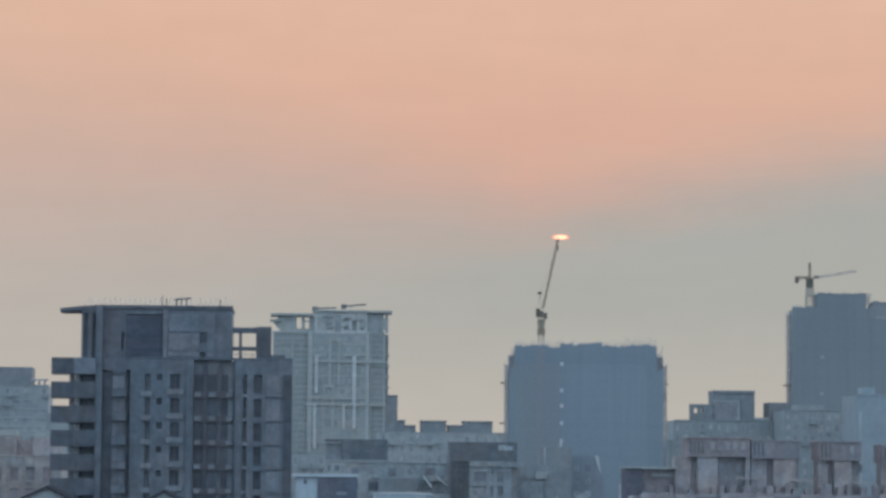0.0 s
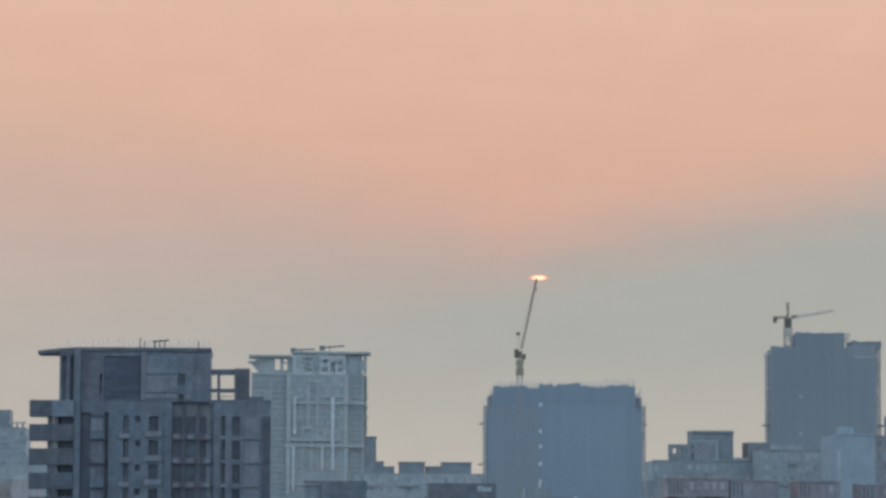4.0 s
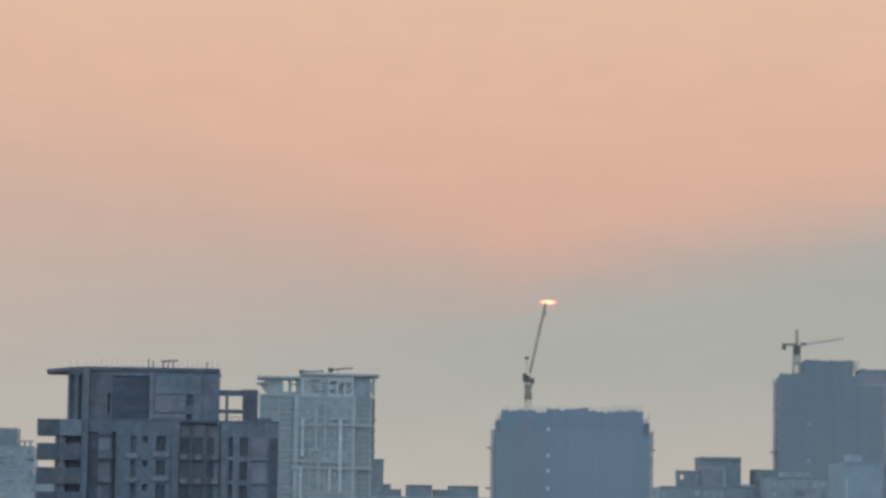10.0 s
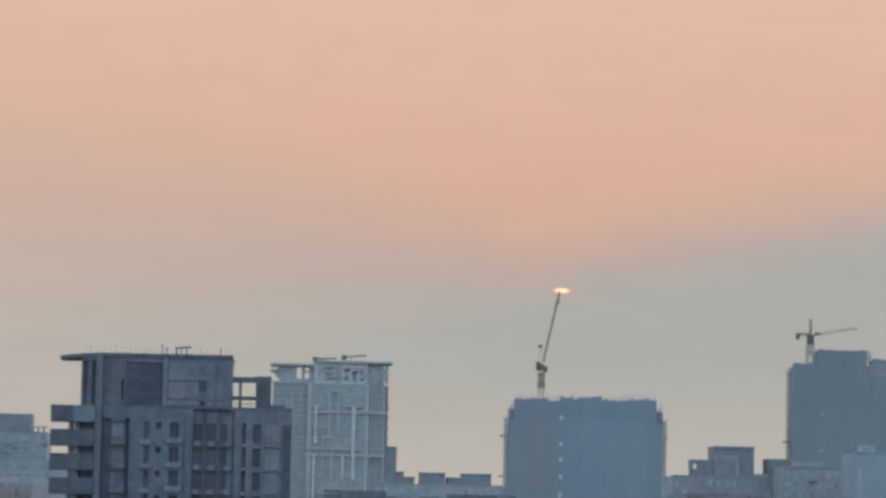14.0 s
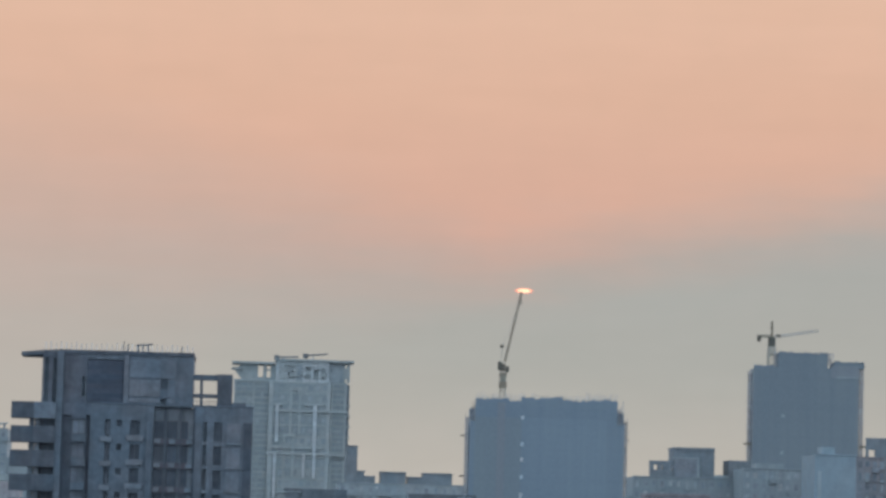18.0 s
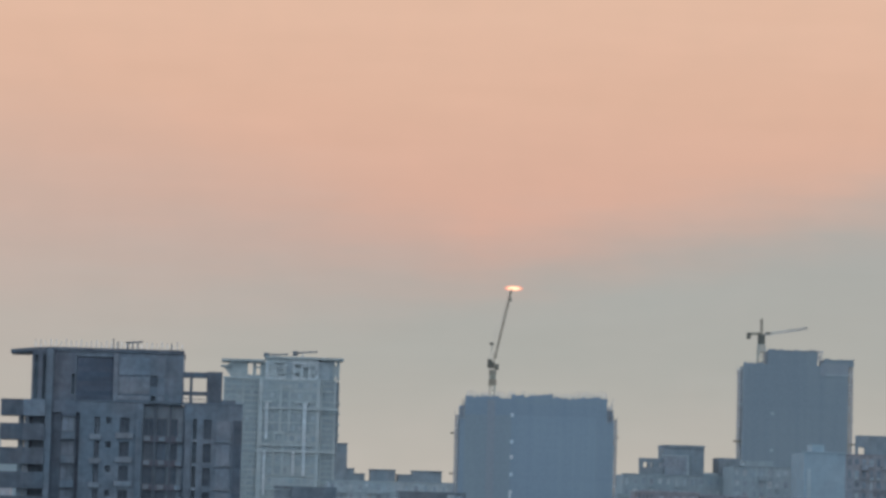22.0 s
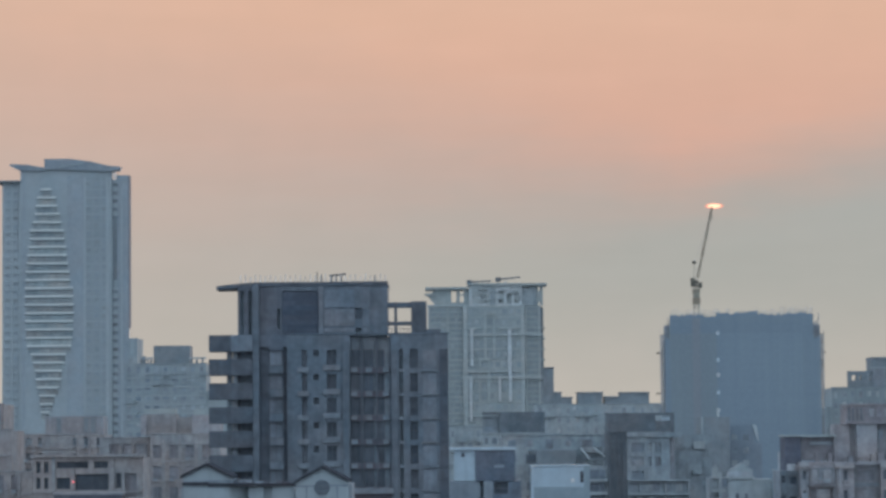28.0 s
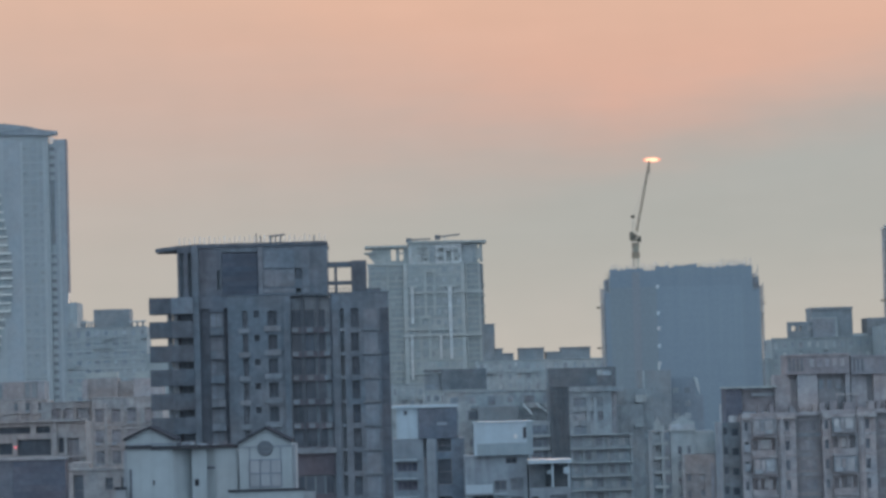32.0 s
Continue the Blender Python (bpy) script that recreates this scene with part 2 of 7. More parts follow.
FASCIA = material("dark_fascia_cladding", (0.168, 0.188, 0.199), vary=0.12, scale=0.4, streak=0.25)
TEAL = material("dark_teal_metal", (0.25, 0.276, 0.286), rough=0.6, vary=0.15, scale=0.5, streak=0.2)
MAROON = material("dark_maroon_tile", (0.295, 0.278, 0.284), vary=0.12, scale=0.4, streak=0.25)
BLUE_BAR = material("blue_grey_window_bar", (0.216, 0.248, 0.28), rough=0.5, vary=0.08, scale=0.5)
MAROON_DARK = material("deep_maroon_tile", (0.15, 0.135, 0.15), vary=0.14, scale=0.5, streak=0.25)
SLATE_DEEP = material("deep_slate_board", (0.172, 0.182, 0.205), vary=0.12, scale=0.4, streak=0.2)
WING = material("dark_teal_tile", (0.205, 0.231, 0.244), vary=0.14, scale=0.5, streak=0.35)
DARK_CLAD = material("dark_purple_grey_cladding", (0.142, 0.15, 0.178), vary=0.12, scale=0.4, streak=0.2)


# mid and far blocks: darks lifted, haze painted into the render colours
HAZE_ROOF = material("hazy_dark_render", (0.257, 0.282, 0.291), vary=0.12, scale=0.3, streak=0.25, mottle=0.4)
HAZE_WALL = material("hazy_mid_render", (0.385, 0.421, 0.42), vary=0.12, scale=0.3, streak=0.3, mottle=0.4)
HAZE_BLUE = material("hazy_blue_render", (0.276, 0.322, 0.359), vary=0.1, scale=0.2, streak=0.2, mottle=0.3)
# glass lifted towards the wall tone, haze painted into its base colour
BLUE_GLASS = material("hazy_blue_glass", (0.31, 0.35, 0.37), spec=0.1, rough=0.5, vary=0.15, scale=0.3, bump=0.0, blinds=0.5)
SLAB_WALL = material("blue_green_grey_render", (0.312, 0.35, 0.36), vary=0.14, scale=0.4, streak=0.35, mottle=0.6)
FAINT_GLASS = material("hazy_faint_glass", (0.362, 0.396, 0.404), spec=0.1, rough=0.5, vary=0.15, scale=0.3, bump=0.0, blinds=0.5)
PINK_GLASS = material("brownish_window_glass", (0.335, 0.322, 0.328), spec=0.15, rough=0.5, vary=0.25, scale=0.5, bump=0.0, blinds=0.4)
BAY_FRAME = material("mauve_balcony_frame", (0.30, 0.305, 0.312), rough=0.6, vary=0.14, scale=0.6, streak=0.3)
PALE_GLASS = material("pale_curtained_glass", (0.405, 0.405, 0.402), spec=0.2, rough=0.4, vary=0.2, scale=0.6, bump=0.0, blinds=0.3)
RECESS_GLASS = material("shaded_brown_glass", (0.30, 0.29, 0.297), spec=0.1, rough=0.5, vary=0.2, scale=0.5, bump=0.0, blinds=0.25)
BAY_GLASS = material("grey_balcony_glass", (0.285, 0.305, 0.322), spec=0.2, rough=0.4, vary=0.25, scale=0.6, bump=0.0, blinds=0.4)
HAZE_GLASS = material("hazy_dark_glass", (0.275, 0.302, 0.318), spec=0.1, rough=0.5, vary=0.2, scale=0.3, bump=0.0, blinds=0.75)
TILE_DARK = material("dark_purple_grey_tile", (0.126, 0.143, 0.161), vary=0.16, scale=0.5, streak=0.35, mottle=0.7)
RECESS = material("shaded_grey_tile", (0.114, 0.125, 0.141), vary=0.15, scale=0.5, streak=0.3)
PURPLE_GLASS = material("violet_grey_window_glass", (0.175, 0.182, 0.225), rough=0.4, spec=0.2, vary=0.25, scale=0.5, bump=0.0, blinds=0.4)
BOX_WALL = material("dull_blue_grey_render", (0.272, 0.315, 0.345), vary=0.12, scale=0.4, streak=0.3, mottle=0.3)
# darker copy of the grey tile, its shade put into the colour
TILE_DIM = material("shade_dimmed_grey_tile", (0.156, 0.172, 0.193), vary=0.14, scale=0.35, streak=0.35)
SCREEN = material("dark_roof_screen", (0.092, 0.109, 0.136), rough=0.7, vary=0.12, scale=0.3, bump=0.0)
PALE_POST = material("dusty_painted_steel", (0.8, 0.77, 0.72), rough=0.6, vary=0.05, bump=0.0)


def netting(name, colour):
    """Debris netting: broad dusty patches and faint upright folds."""
    m = material(name, colour, rough=0.9, vary=0.0, bump=0.0, mottle=0.0, spread=0.03)
    tr = m.node_tree
    b = tr.nodes["Principled BSDF"]
    col = b.inputs["Base Color"].links[0].from_socket
    place = tr.nodes.new("ShaderNodeNewGeometry")
    for stretch, amount, tint in (((0.035, 0.035, 0.02), 0.9, (1.12, 1.1, 1.05)), ((0.5, 0.5, 0.015), 0.6, (0.9, 0.92, 0.94)), ((0.012, 0.012, 0.3), 0.35, (0.9, 0.91, 0.93)), ((1.1, 1.1, 1.1), 0.5, (1.1, 1.1, 1.1))):
        mp = tr.nodes.new("ShaderNodeMapping")
        mp.inputs["Scale"].default_value = stretch
        tr.links.new(place.outputs["Position"], mp.inputs[0])
        w = tr.nodes.new("ShaderNodeTexNoise")
        w.inputs["Scale"].default_value, w.inputs["Detail"].default_value = 1.0, 3.0
        tr.links.new(mp.outputs[0], w.inputs["Vector"])
        col = mix(tr, maths(tr, "MULTIPLY", smooth(tr, w.outputs[0], 0.35, 0.7), amount), col, tuple(c * k for c, k in zip(colour, tint)))
    tr.links.new(col, b.inputs["Base Color"])
    return m


NET = netting("blue_debris_net", (0.262, 0.315, 0.354))
NET_TEAL = netting("green_blue_debris_net", (0.262, 0.302, 0.32))
NET_DEEP = netting("deeper_blue_debris_net", (0.25, 0.3, 0.338))
# tube colour is raised to look lit by the sky behind
OPEN_POLE = material("sky_pale_scaffold_tube", (0.47, 0.47, 0.475), rough=0.6, vary=0.1, bump=0.0, spread=0.5)
PALE_BAR = material("pale_starter_bar", (0.62, 0.63, 0.64), rough=0.7, vary=0.1, bump=0.0, spread=0.4)
# more far surfaces whose base colours carry the haze
TALL_ROOF = material("dark_grey_roof_canopy", (0.292, 0.328, 0.35), rough=0.6, vary=0.1, scale=0.2, mottle=0.4)
TALL_DARK = material("deep_blue_grey_glazing", (0.378, 0.42, 0.438), rough=0.5, vary=0.08, scale=0.1, mottle=0.3)
LENS_GLASS = material("green_grey_balcony_glazing", (0.36, 0.392, 0.382), rough=0.5, spec=0.15, vary=0.12, scale=0.2, bump=0.0, blinds=0.3)
NET_PALER = netting("paler_debris_net", (0.335, 0.375, 0.40))
DUST_SHEET = netting("thin_pale_net", (0.45, 0.45, 0.45))
DUST_SHEET.node_tree.nodes["Principled BSDF"].inputs["Alpha"].default_value = 0.5
RUDDY = material("reddish_grey_tile", (0.36, 0.328, 0.312), vary=0.12, scale=0.4, streak=0.3)
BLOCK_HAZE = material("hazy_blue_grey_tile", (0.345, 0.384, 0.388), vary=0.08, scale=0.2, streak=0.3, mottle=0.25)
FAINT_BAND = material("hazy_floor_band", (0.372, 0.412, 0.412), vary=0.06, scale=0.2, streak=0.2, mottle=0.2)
FLATS = material("slate_grey_render", (0.352, 0.388, 0.392), vary=0.12, scale=0.3, streak=0.35)
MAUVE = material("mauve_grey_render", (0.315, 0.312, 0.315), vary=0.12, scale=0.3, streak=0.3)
NET_STRIP = netting("dusty_debris_net", (0.283, 0.3, 0.315))
NET_GREY = netting("grey_blue_debris_net", (0.247, 0.28, 0.297))


def glowing(name, colour, strength):
    m = bpy.data.materials.new(name)
    m.use_nodes = True
    b = m.node_tree.nodes["Principled BSDF"]
    b.inputs["Base Color"].default_value = (*colour, 1)
    b.inputs["Emission Color"].default_value, b.inputs["Emission Strength"].default_value = (*colour, 1), strength
    return m


RED_LAMP = glowing("red_warning_lamp", (1.0, 0.16, 0.16), 1.3)


# ---- builders ----
def box(bm, x0, x1, y0, y1, z0, z1):
    vs = [bm.verts.new(p) for p in ((x0, y0, z0), (x1, y0, z0), (x1, y1, z0), (x0, y1, z0), (x0, y0, z1), (x1, y0, z1), (x1, y1, z1), (x0, y1, z1))]
    for f in ((0, 1, 5, 4), (1, 2, 6, 5), (2, 3, 7, 6), (3, 0, 4, 7), (4, 5, 6, 7), (3, 2, 1, 0)):
        bm.faces.new([vs[i] for i in f])


def bar(bm, p, q, w):
    """A square bar from p to q."""
    p, q = Vector(p), Vector(q)
    d = (q - p).normalized()
    side = d.cross(Vector((0, 1, 0)) if abs(d.y) < 0.9 else Vector((1, 0, 0))).normalized() * (w / 2)
    up = d.cross(side).normalized() * (w / 2)
    a = [bm.verts.new(c + s * side + u * up) for c in (p, q) for s, u in ((-1, -1), (1, -1), (1, 1), (-1, 1))]
    for f in ((0, 1, 2, 3), (7, 6, 5, 4), (0, 4, 5, 1), (1, 5, 6, 2), (2, 6, 7, 3), (3, 7, 4, 0)):
        bm.faces.new([a[i] for i in f])


def prism(bm, outline, z0, z1):
    """An upright prism over a plan outline of (x, y)."""
    lo = [bm.verts.new((x, y, z0)) for x, y in outline]
    hi = [bm.verts.new((x, y, z1)) for x, y in outline]
    bm.faces.new(lo[::-1])
    bm.faces.new(hi)
    n = len(outline)
    for i in range(n):
        bm.faces.new((lo[i], lo[(i + 1) % n], hi[(i + 1) % n], hi[i]))


def panel(bm, outline, y0, y1):
    """A slab standing upright, with an outline of (x, z)."""
    near = [bm.verts.new((x, y0, z)) for x, z in outline]
    far = [bm.verts.new((x, y1, z)) for x, z in outline]
    bm.faces.new(near)
    bm.faces.new(far[::-1])
    n = len(outline)
    for i in range(n):
        bm.faces.new((near[i], far[i], far[(i + 1) % n], near[(i + 1) % n]))


def hang(ob, parent):
    ob.parent = parent
    if parent is not None:
        ob.matrix_parent_inverse = Matrix.Translation(-parent.location)
    return ob


def part(name, bm, mat, parent=None, label=""):
    bmesh.ops.recalc_face_normals(bm, faces=bm.faces)
    me = bpy.data.meshes.new(name)
    bm.to_mesh(me)
    bm.free()
    me.materials.append(mat)
    ob = hang(new(name, me), parent)
    return tagged(ob, label)


SHARED = {}


def bx(name, mat, parent, x0, x1, y0, y1, z0, z1, label=""):
    """A squared block as a part; blocks of one size share a mesh."""
    key = (mat.name, round(x1 - x0, 2), round(y1 - y0, 2), round(z1 - z0, 2))
    if key not in SHARED:
        bm = bmesh.new()
        box(bm, 0, x1 - x0, 0, y1 - y0, 0, z1 - z0)
        me = bpy.data.meshes.new(name)
        bm.to_mesh(me)
        bm.free()
        me.materials.append(mat)
        SHARED[key] = me
    ob = hang(new(name, SHARED[key]), parent)
    ob.location = (x0, y0, z0)
    return tagged(ob, label)


def thing(name, x, y, label, category, group="", z=0.0):
    ob = new(name)
    ob.location = (x, y, z)
    return tagged(ob, label, category, group)


def pierced(name, x0, x1, z0, z1, y, rects, mat, thick):
    """The mesh of an upright slab with openings (x0, x1, z0, z1) cut through it."""
    xs = sorted({x0, x1, *(round(v, 3) for r in rects for v in r[:2])})
    zs = sorted({z0, z1, *(round(v, 3) for r in rects for v in r[2:])})
    nx, nz = len(xs) - 1, len(zs) - 1
    solid = np.ones((nx + 2, nz + 2), bool)
    solid[0], solid[-1], solid[:, 0], solid[:, -1] = False, False, False, False
    cx, cz = np.array([(a + b) / 2 for a, b in zip(xs, xs[1:])]), np.array([(a + b) / 2 for a, b in zip(zs, zs[1:])])
    for a, b, c, d in rects:
        solid[1:-1, 1:-1][np.ix_((cx > a) & (cx < b), (cz > c) & (cz < d))] = False
    index, faces = {}, []

    def quad(*p):
        faces.append([index.setdefault(v, len(index)) for v in p])
    e = y + thick
    for i in range(nx):
        for k in range(nz):
            if not solid[i + 1, k + 1]:
                continue
            a, b, c, d = xs[i], xs[i + 1], zs[k], zs[k + 1]
            quad((a, y, c), (b, y, c), (b, y, d), (a, y, d))
            quad((b, e, c), (a, e, c), (a, e, d), (b, e, d))
            if not solid[i, k + 1]:
                quad((a, e, c), (a, y, c), (a, y, d), (a, e, d))
            if not solid[i + 2, k + 1]:
                quad((b, y, c), (b, e, c), (b, e, d), (b, y, d))
            if not solid[i + 1, k]:
                quad((a, e, c), (b, e, c), (b, y, c), (a, y, c))
            if not solid[i + 1, k + 2]:
                quad((a, y, d), (b, y, d), (b, e, d), (a, e, d))
    me = bpy.data.meshes.new(name)
    me.from_pydata(list(index), [], faces)
    me.materials.append(mat)
    return me


def facade(parent, x0, x1, z0, z1, y, rects, mat, thick=0.4, name="wall", label=""):
    """A front wall with its window openings."""
    rects = [r for r in rects if r[2] >= z0 and r[3] <= z1 and r[0] >= x0 and r[1] <= x1]
    return tagged(hang(new(name, pierced(name, x0, x1, z0, z1, y, rects, mat, thick)), parent), label)


def window(parent, x0, x1, z0, z1, y, cols=2, rows=1, bar_w=0.07, frame_mat=None, pane_mat=None):
    """A framed window as a part, with its pane of glass below it."""
    w, h = round(x1 - x0, 2), round(z1 - z0, 2)
    # paler frame and pane with distance, standing in for haze
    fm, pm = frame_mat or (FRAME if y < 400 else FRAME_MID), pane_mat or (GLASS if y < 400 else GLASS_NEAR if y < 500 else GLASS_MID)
    key = ("window", w, h, cols, rows, fm.name)
    if key not in SHARED:
        pw, ph = (w - bar_w) / cols, (h - bar_w) / rows
        holes = [(i * pw + bar_w, (i + 1) * pw, k * ph + bar_w, (k + 1) * ph) for i in range(cols) for k in range(rows)]
        SHARED[key] = pierced("window", 0, w, 0, h, 0, holes, fm, 0.08)
    ob = hang(new("window", SHARED[key]), parent)
    ob.location = (x0, y, z0)
    key = ("pane", w, h, pm.name)
    if key not in SHARED:
        bm = bmesh.new()
        box(bm, 0.02, w - 0.02, 0.03, 0.05, 0.02, h - 0.02)
        me = bpy.data.meshes.new("pane")
        bm.to_mesh(me)
        bm.free()
        me.materials.append(pm)
        SHARED[key] = me
    new("pane", SHARED[key]).parent = ob
    return ob


def rows_down(top, storey, least):
    """The levels from top downwards, a storey apart."""
    out = []
    while top > least:
        out.append(top)
        top -= storey
    return out


# ---- ground ----
bm = bmesh.new()
bmesh.ops.create_grid(bm, x_segments=8, y_segments=8, size=4900)
tagged(part("ground", bm, GROUND), "grey city ground of streets and lots", "ground", kind="structure")


# ---- the dark unfinished-looking tower in the foreground ----
def dark_tower():
    Y, ST = 390.0, 3.15
    t = thing("apartment_tower", -14.28, Y, "dark grey tiled apartment tower with stacked corner balconies", "apartment building")
    xl, xr = -24.8, 0.77
    ztop = 58.73
    zr = 58.72
    wt = 56.65
    win_h = 1.95
    levels = rows_down(wt, ST, 5)
    e0, e1 = -15.19, -13.93
    c0, c1 = -18.47, -17.8
    d0, d1 = -16.98, -16.24
    s0, s1 = -5.68, -5.16
    h0, h1 = -4.27, -3.23
    rc0, rc1 = -24.06, -22.79
    b0, b1 = -22.79, -21.01
    k0, k1 = -20.93, -20.41
    f0, f1 = -12.16, -6.74
    zf = 58.5
    zbeam = 38.12
    rects = [(rc0, rc1, 4.0, ztop - 1.6), (k0, k1, 4.0, ztop - 1.6), (f0, f1, 4.0, zf), (s0, s1, 4.0, 56.68)]
    for z in levels:
        rects += [(e0, e1, z - win_h, z), (c0, c1, z - 2.2, z), (d0, d1, z - 0.85, z), (h0, h1, z - 2.45, z), (b0, b1, z - 2.0, z)]
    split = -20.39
    # this bay wears the tile's dimmed copy in place of shade
    facade(t, xl, split, 0, zr, Y, [r for r in rects if r[1] < split], TILE_DIM, 0.45, label="tiled bay beside the balconies, dimmed as painted shade")
    facade(t, split + 0.002, xr, 0, zr, Y, [r for r in rects if r[0] > split], TILE, 0.45)
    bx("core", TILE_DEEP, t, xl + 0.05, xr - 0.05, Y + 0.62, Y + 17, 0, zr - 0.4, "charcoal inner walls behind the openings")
    bx("side_wall", TILE, t, xr - 0.4, xr - 0.002, Y + 0.46, Y + 17, 0, zr)
    for z in levels:
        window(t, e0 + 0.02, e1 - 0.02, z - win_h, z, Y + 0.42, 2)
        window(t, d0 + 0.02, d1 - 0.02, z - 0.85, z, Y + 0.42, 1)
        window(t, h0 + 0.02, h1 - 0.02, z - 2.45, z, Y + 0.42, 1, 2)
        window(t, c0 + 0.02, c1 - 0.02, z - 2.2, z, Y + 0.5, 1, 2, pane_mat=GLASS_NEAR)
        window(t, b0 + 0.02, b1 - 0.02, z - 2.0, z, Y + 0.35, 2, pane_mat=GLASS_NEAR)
        bx("sill", TILE_PALE, t, e0 - 0.5, e1 + 0.45, Y - 0.35, Y - 0.005, z - win_h - 0.75, z - win_h - 0.05, "pale stone apron below the window")
        bx("sill", TILE_PALE, t, c0 - 0.55, c1 + 0.2, Y - 0.3, Y - 0.005, z - 2.9, z - 2.25, "pale stone apron below the window")
        bx("bay_sill", TILE, t, b0 + 0.1, b1 + 0.1, Y - 0.55, Y - 0.005, z - 3.0, z - 2.02, "grey box below the bay window")
        bx("ledge", TILE_PALE, t, s0 - 0.05, s1 + 0.1, Y - 0.06, Y + 0.5, z - 2.95, z - 2.55)
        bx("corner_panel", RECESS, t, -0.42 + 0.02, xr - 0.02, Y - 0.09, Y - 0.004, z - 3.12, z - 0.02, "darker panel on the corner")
        # panelled strip at the far corner
        bx("joint", TILE_DEEP, t, -2.95, -0.42, Y - 0.05, Y - 0.004, z - 3.06, z - 2.9)
        bx("cladding_panel", TILE_MID, t, -2.58, -0.79, Y - 0.12, Y - 0.004, z - 2.65, z - 0.1)
        bx("panel_ledge", TILE_PALE, t, -2.75, -0.6, Y - 0.3, Y - 0.004, z - 2.88, z - 2.68)
    # recess shade is painted: the linings are darker than the tile around
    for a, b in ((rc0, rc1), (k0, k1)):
        bx("recess_lining", RECESS, t, a + 0.01, b - 0.01, Y + 0.46, Y + 0.6, 4.0, ztop - 1.6, "recess lining coloured dark as its shade")
    # the brown recessed bay
    fy = Y + 0.35
    for z in levels:
        if z < zbeam:
            break
        lv = [(f0 + 0.05, f0 + 1.35), (f0 + 1.75, f0 + 3.1), (f0 + 3.5, f1 - 0.9), (f1 - 0.75, f1 - 0.05)]
        bx("spandrel", TILE_BROWN, t, f0 + 0.02, f1 - 0.02, fy - 0.08, fy + 0.3, z - 3.1, z - 2.3)
        for i, (a, b) in enumerate(lv[:3]):
            window(t, a, b, z - 2.28, z + 0.02, fy + 0.2, 2, 1)
        for q in (-12.01, -10.08, -7.85):
            bx("sill", TILE_PALE, t, q, q + 0.8, fy - 0.45, fy - 0.085, z - 2.95, z - 2.35, "pale box under the window")
    for q in (-10.75, -8.74, -6.96):
        bx("pier", TILE_DARK, t, q, q + 0.26, fy - 0.12, fy + 0.3, zbeam, zf)
    bx("lintel", TILE_PALE, t, f0 - 0.1, f1 + 0.2, Y - 0.25, Y + 0.6, zbeam - 0.35, zbeam + 0.35, "pale concrete beam across the recess")
    bx("bay_wall", MAROON_DARK, t, f0 + 0.02, f1 - 0.02, fy + 0.05, fy + 0.28, zbeam - 3.2, zbeam - 0.36, "dark maroon blank wall")
    for z in rows_down(zbeam - 3.3, ST, 5):
        bx("spandrel", MAROON_DARK, t, f0 + 0.02, f1 - 0.02, fy, fy + 0.3, z - 3.1, z - 2.4)
        for k in range(4):
            window(t, f0 + 0.25 + 1.3 * k, f0 + 1.3 + 1.3 * k, z - 2.38, z - 0.02, fy + 0.2, 2)
    # pilaster beside the balconies and parapet cap
    bx("pilaster", TILE, t, -24.95, -24.13, Y - 0.35, Y - 0.003, 0, 65.71 - 0.3)
    bx("pilaster", TILE, t, -13.05, -12.39, Y - 0.18, Y - 0.003, 0, ztop - 2.2)
    bx("pilaster", TILE, t, -6.66, -5.92, Y - 0.12, Y - 0.003, 0, ztop - 2.2)
    bx("parapet_cap", TILE, t, -20.37, xr + 0.1, Y - 0.1, Y + 0.6, zr - 0.02, zr + 0.12)
    # crown
    cz, ct = ztop - 0.1, 65.13
    cl, cr = -26.89, -7.17
    g0, g1 = -21.08, -16.24
    w0, w1 = -11.41, -10.51
    sa, sb = -26.59, -26.07
    sc, sd = -25.47, -25.03
    se, sf = -21.68, -21.3
    gt = 64.51
    crown = [(g0, g1, cz + 0.15, gt), (w0, w1, 60.77, 62.19), (w0 + 0.05, w1 - 0.15, 58.76, 59.58), (sa, sb, cz + 0.1, gt), (sc, sd, cz + 0.1, gt), (se, sf, 59.56, 62.17)]
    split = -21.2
    facade(t, cl, split, cz, ct, Y + 0.3, [r for r in crown if r[1] < split], TILE_DIM, 0.5, "crown_wall", "part of the roof storey dimmed as painted shade")
    facade(t, split + 0.002, cr, cz, ct, Y + 0.3, [r for r in crown if r[0] > split], TILE, 0.5, "crown_wall")
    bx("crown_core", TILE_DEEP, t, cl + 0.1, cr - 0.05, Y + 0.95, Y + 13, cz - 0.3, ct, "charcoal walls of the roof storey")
    n = 9
    for i in range(n):
        h = (gt - cz - 0.3) / n
        bx("louvre_panel", SCREEN, t, g0 + 0.03, g1 - 0.03, Y + 0.42, Y + 0.5, cz + 0.2 + i * h, cz + 0.195 + (i + 1) * h)
    window(t, w0 + 0.02, w1 - 0.02, 60.77, 62.19, Y + 0.6, 1)
    pz = [58.86, 59.67, 62.13, 64.66]
    for a, b in zip(pz, pz[1:]):
        bx("cladding_panel", TILE_MID, t, -15.57, w0 - 0.1, Y + 0.2, Y + 0.297, a + 0.12, b - 0.12, "lighter grey wall panel")
        bx("cladding_panel", TILE_MID, t, w1 + 0.1, -9.55, Y + 0.2, Y + 0.297, a + 0.12, b - 0.12, "lighter grey wall panel")
    bx("pilaster", TILE_MID, t, -16.24, -15.65, Y + 0.1, Y + 0.297, cz, ct)
    bx("pilaster", TILE, t, -24.65, -24.06, Y + 0.1, Y + 0.297, cz, ct)
    # roof slab with a raked corner
    zs = 65.65
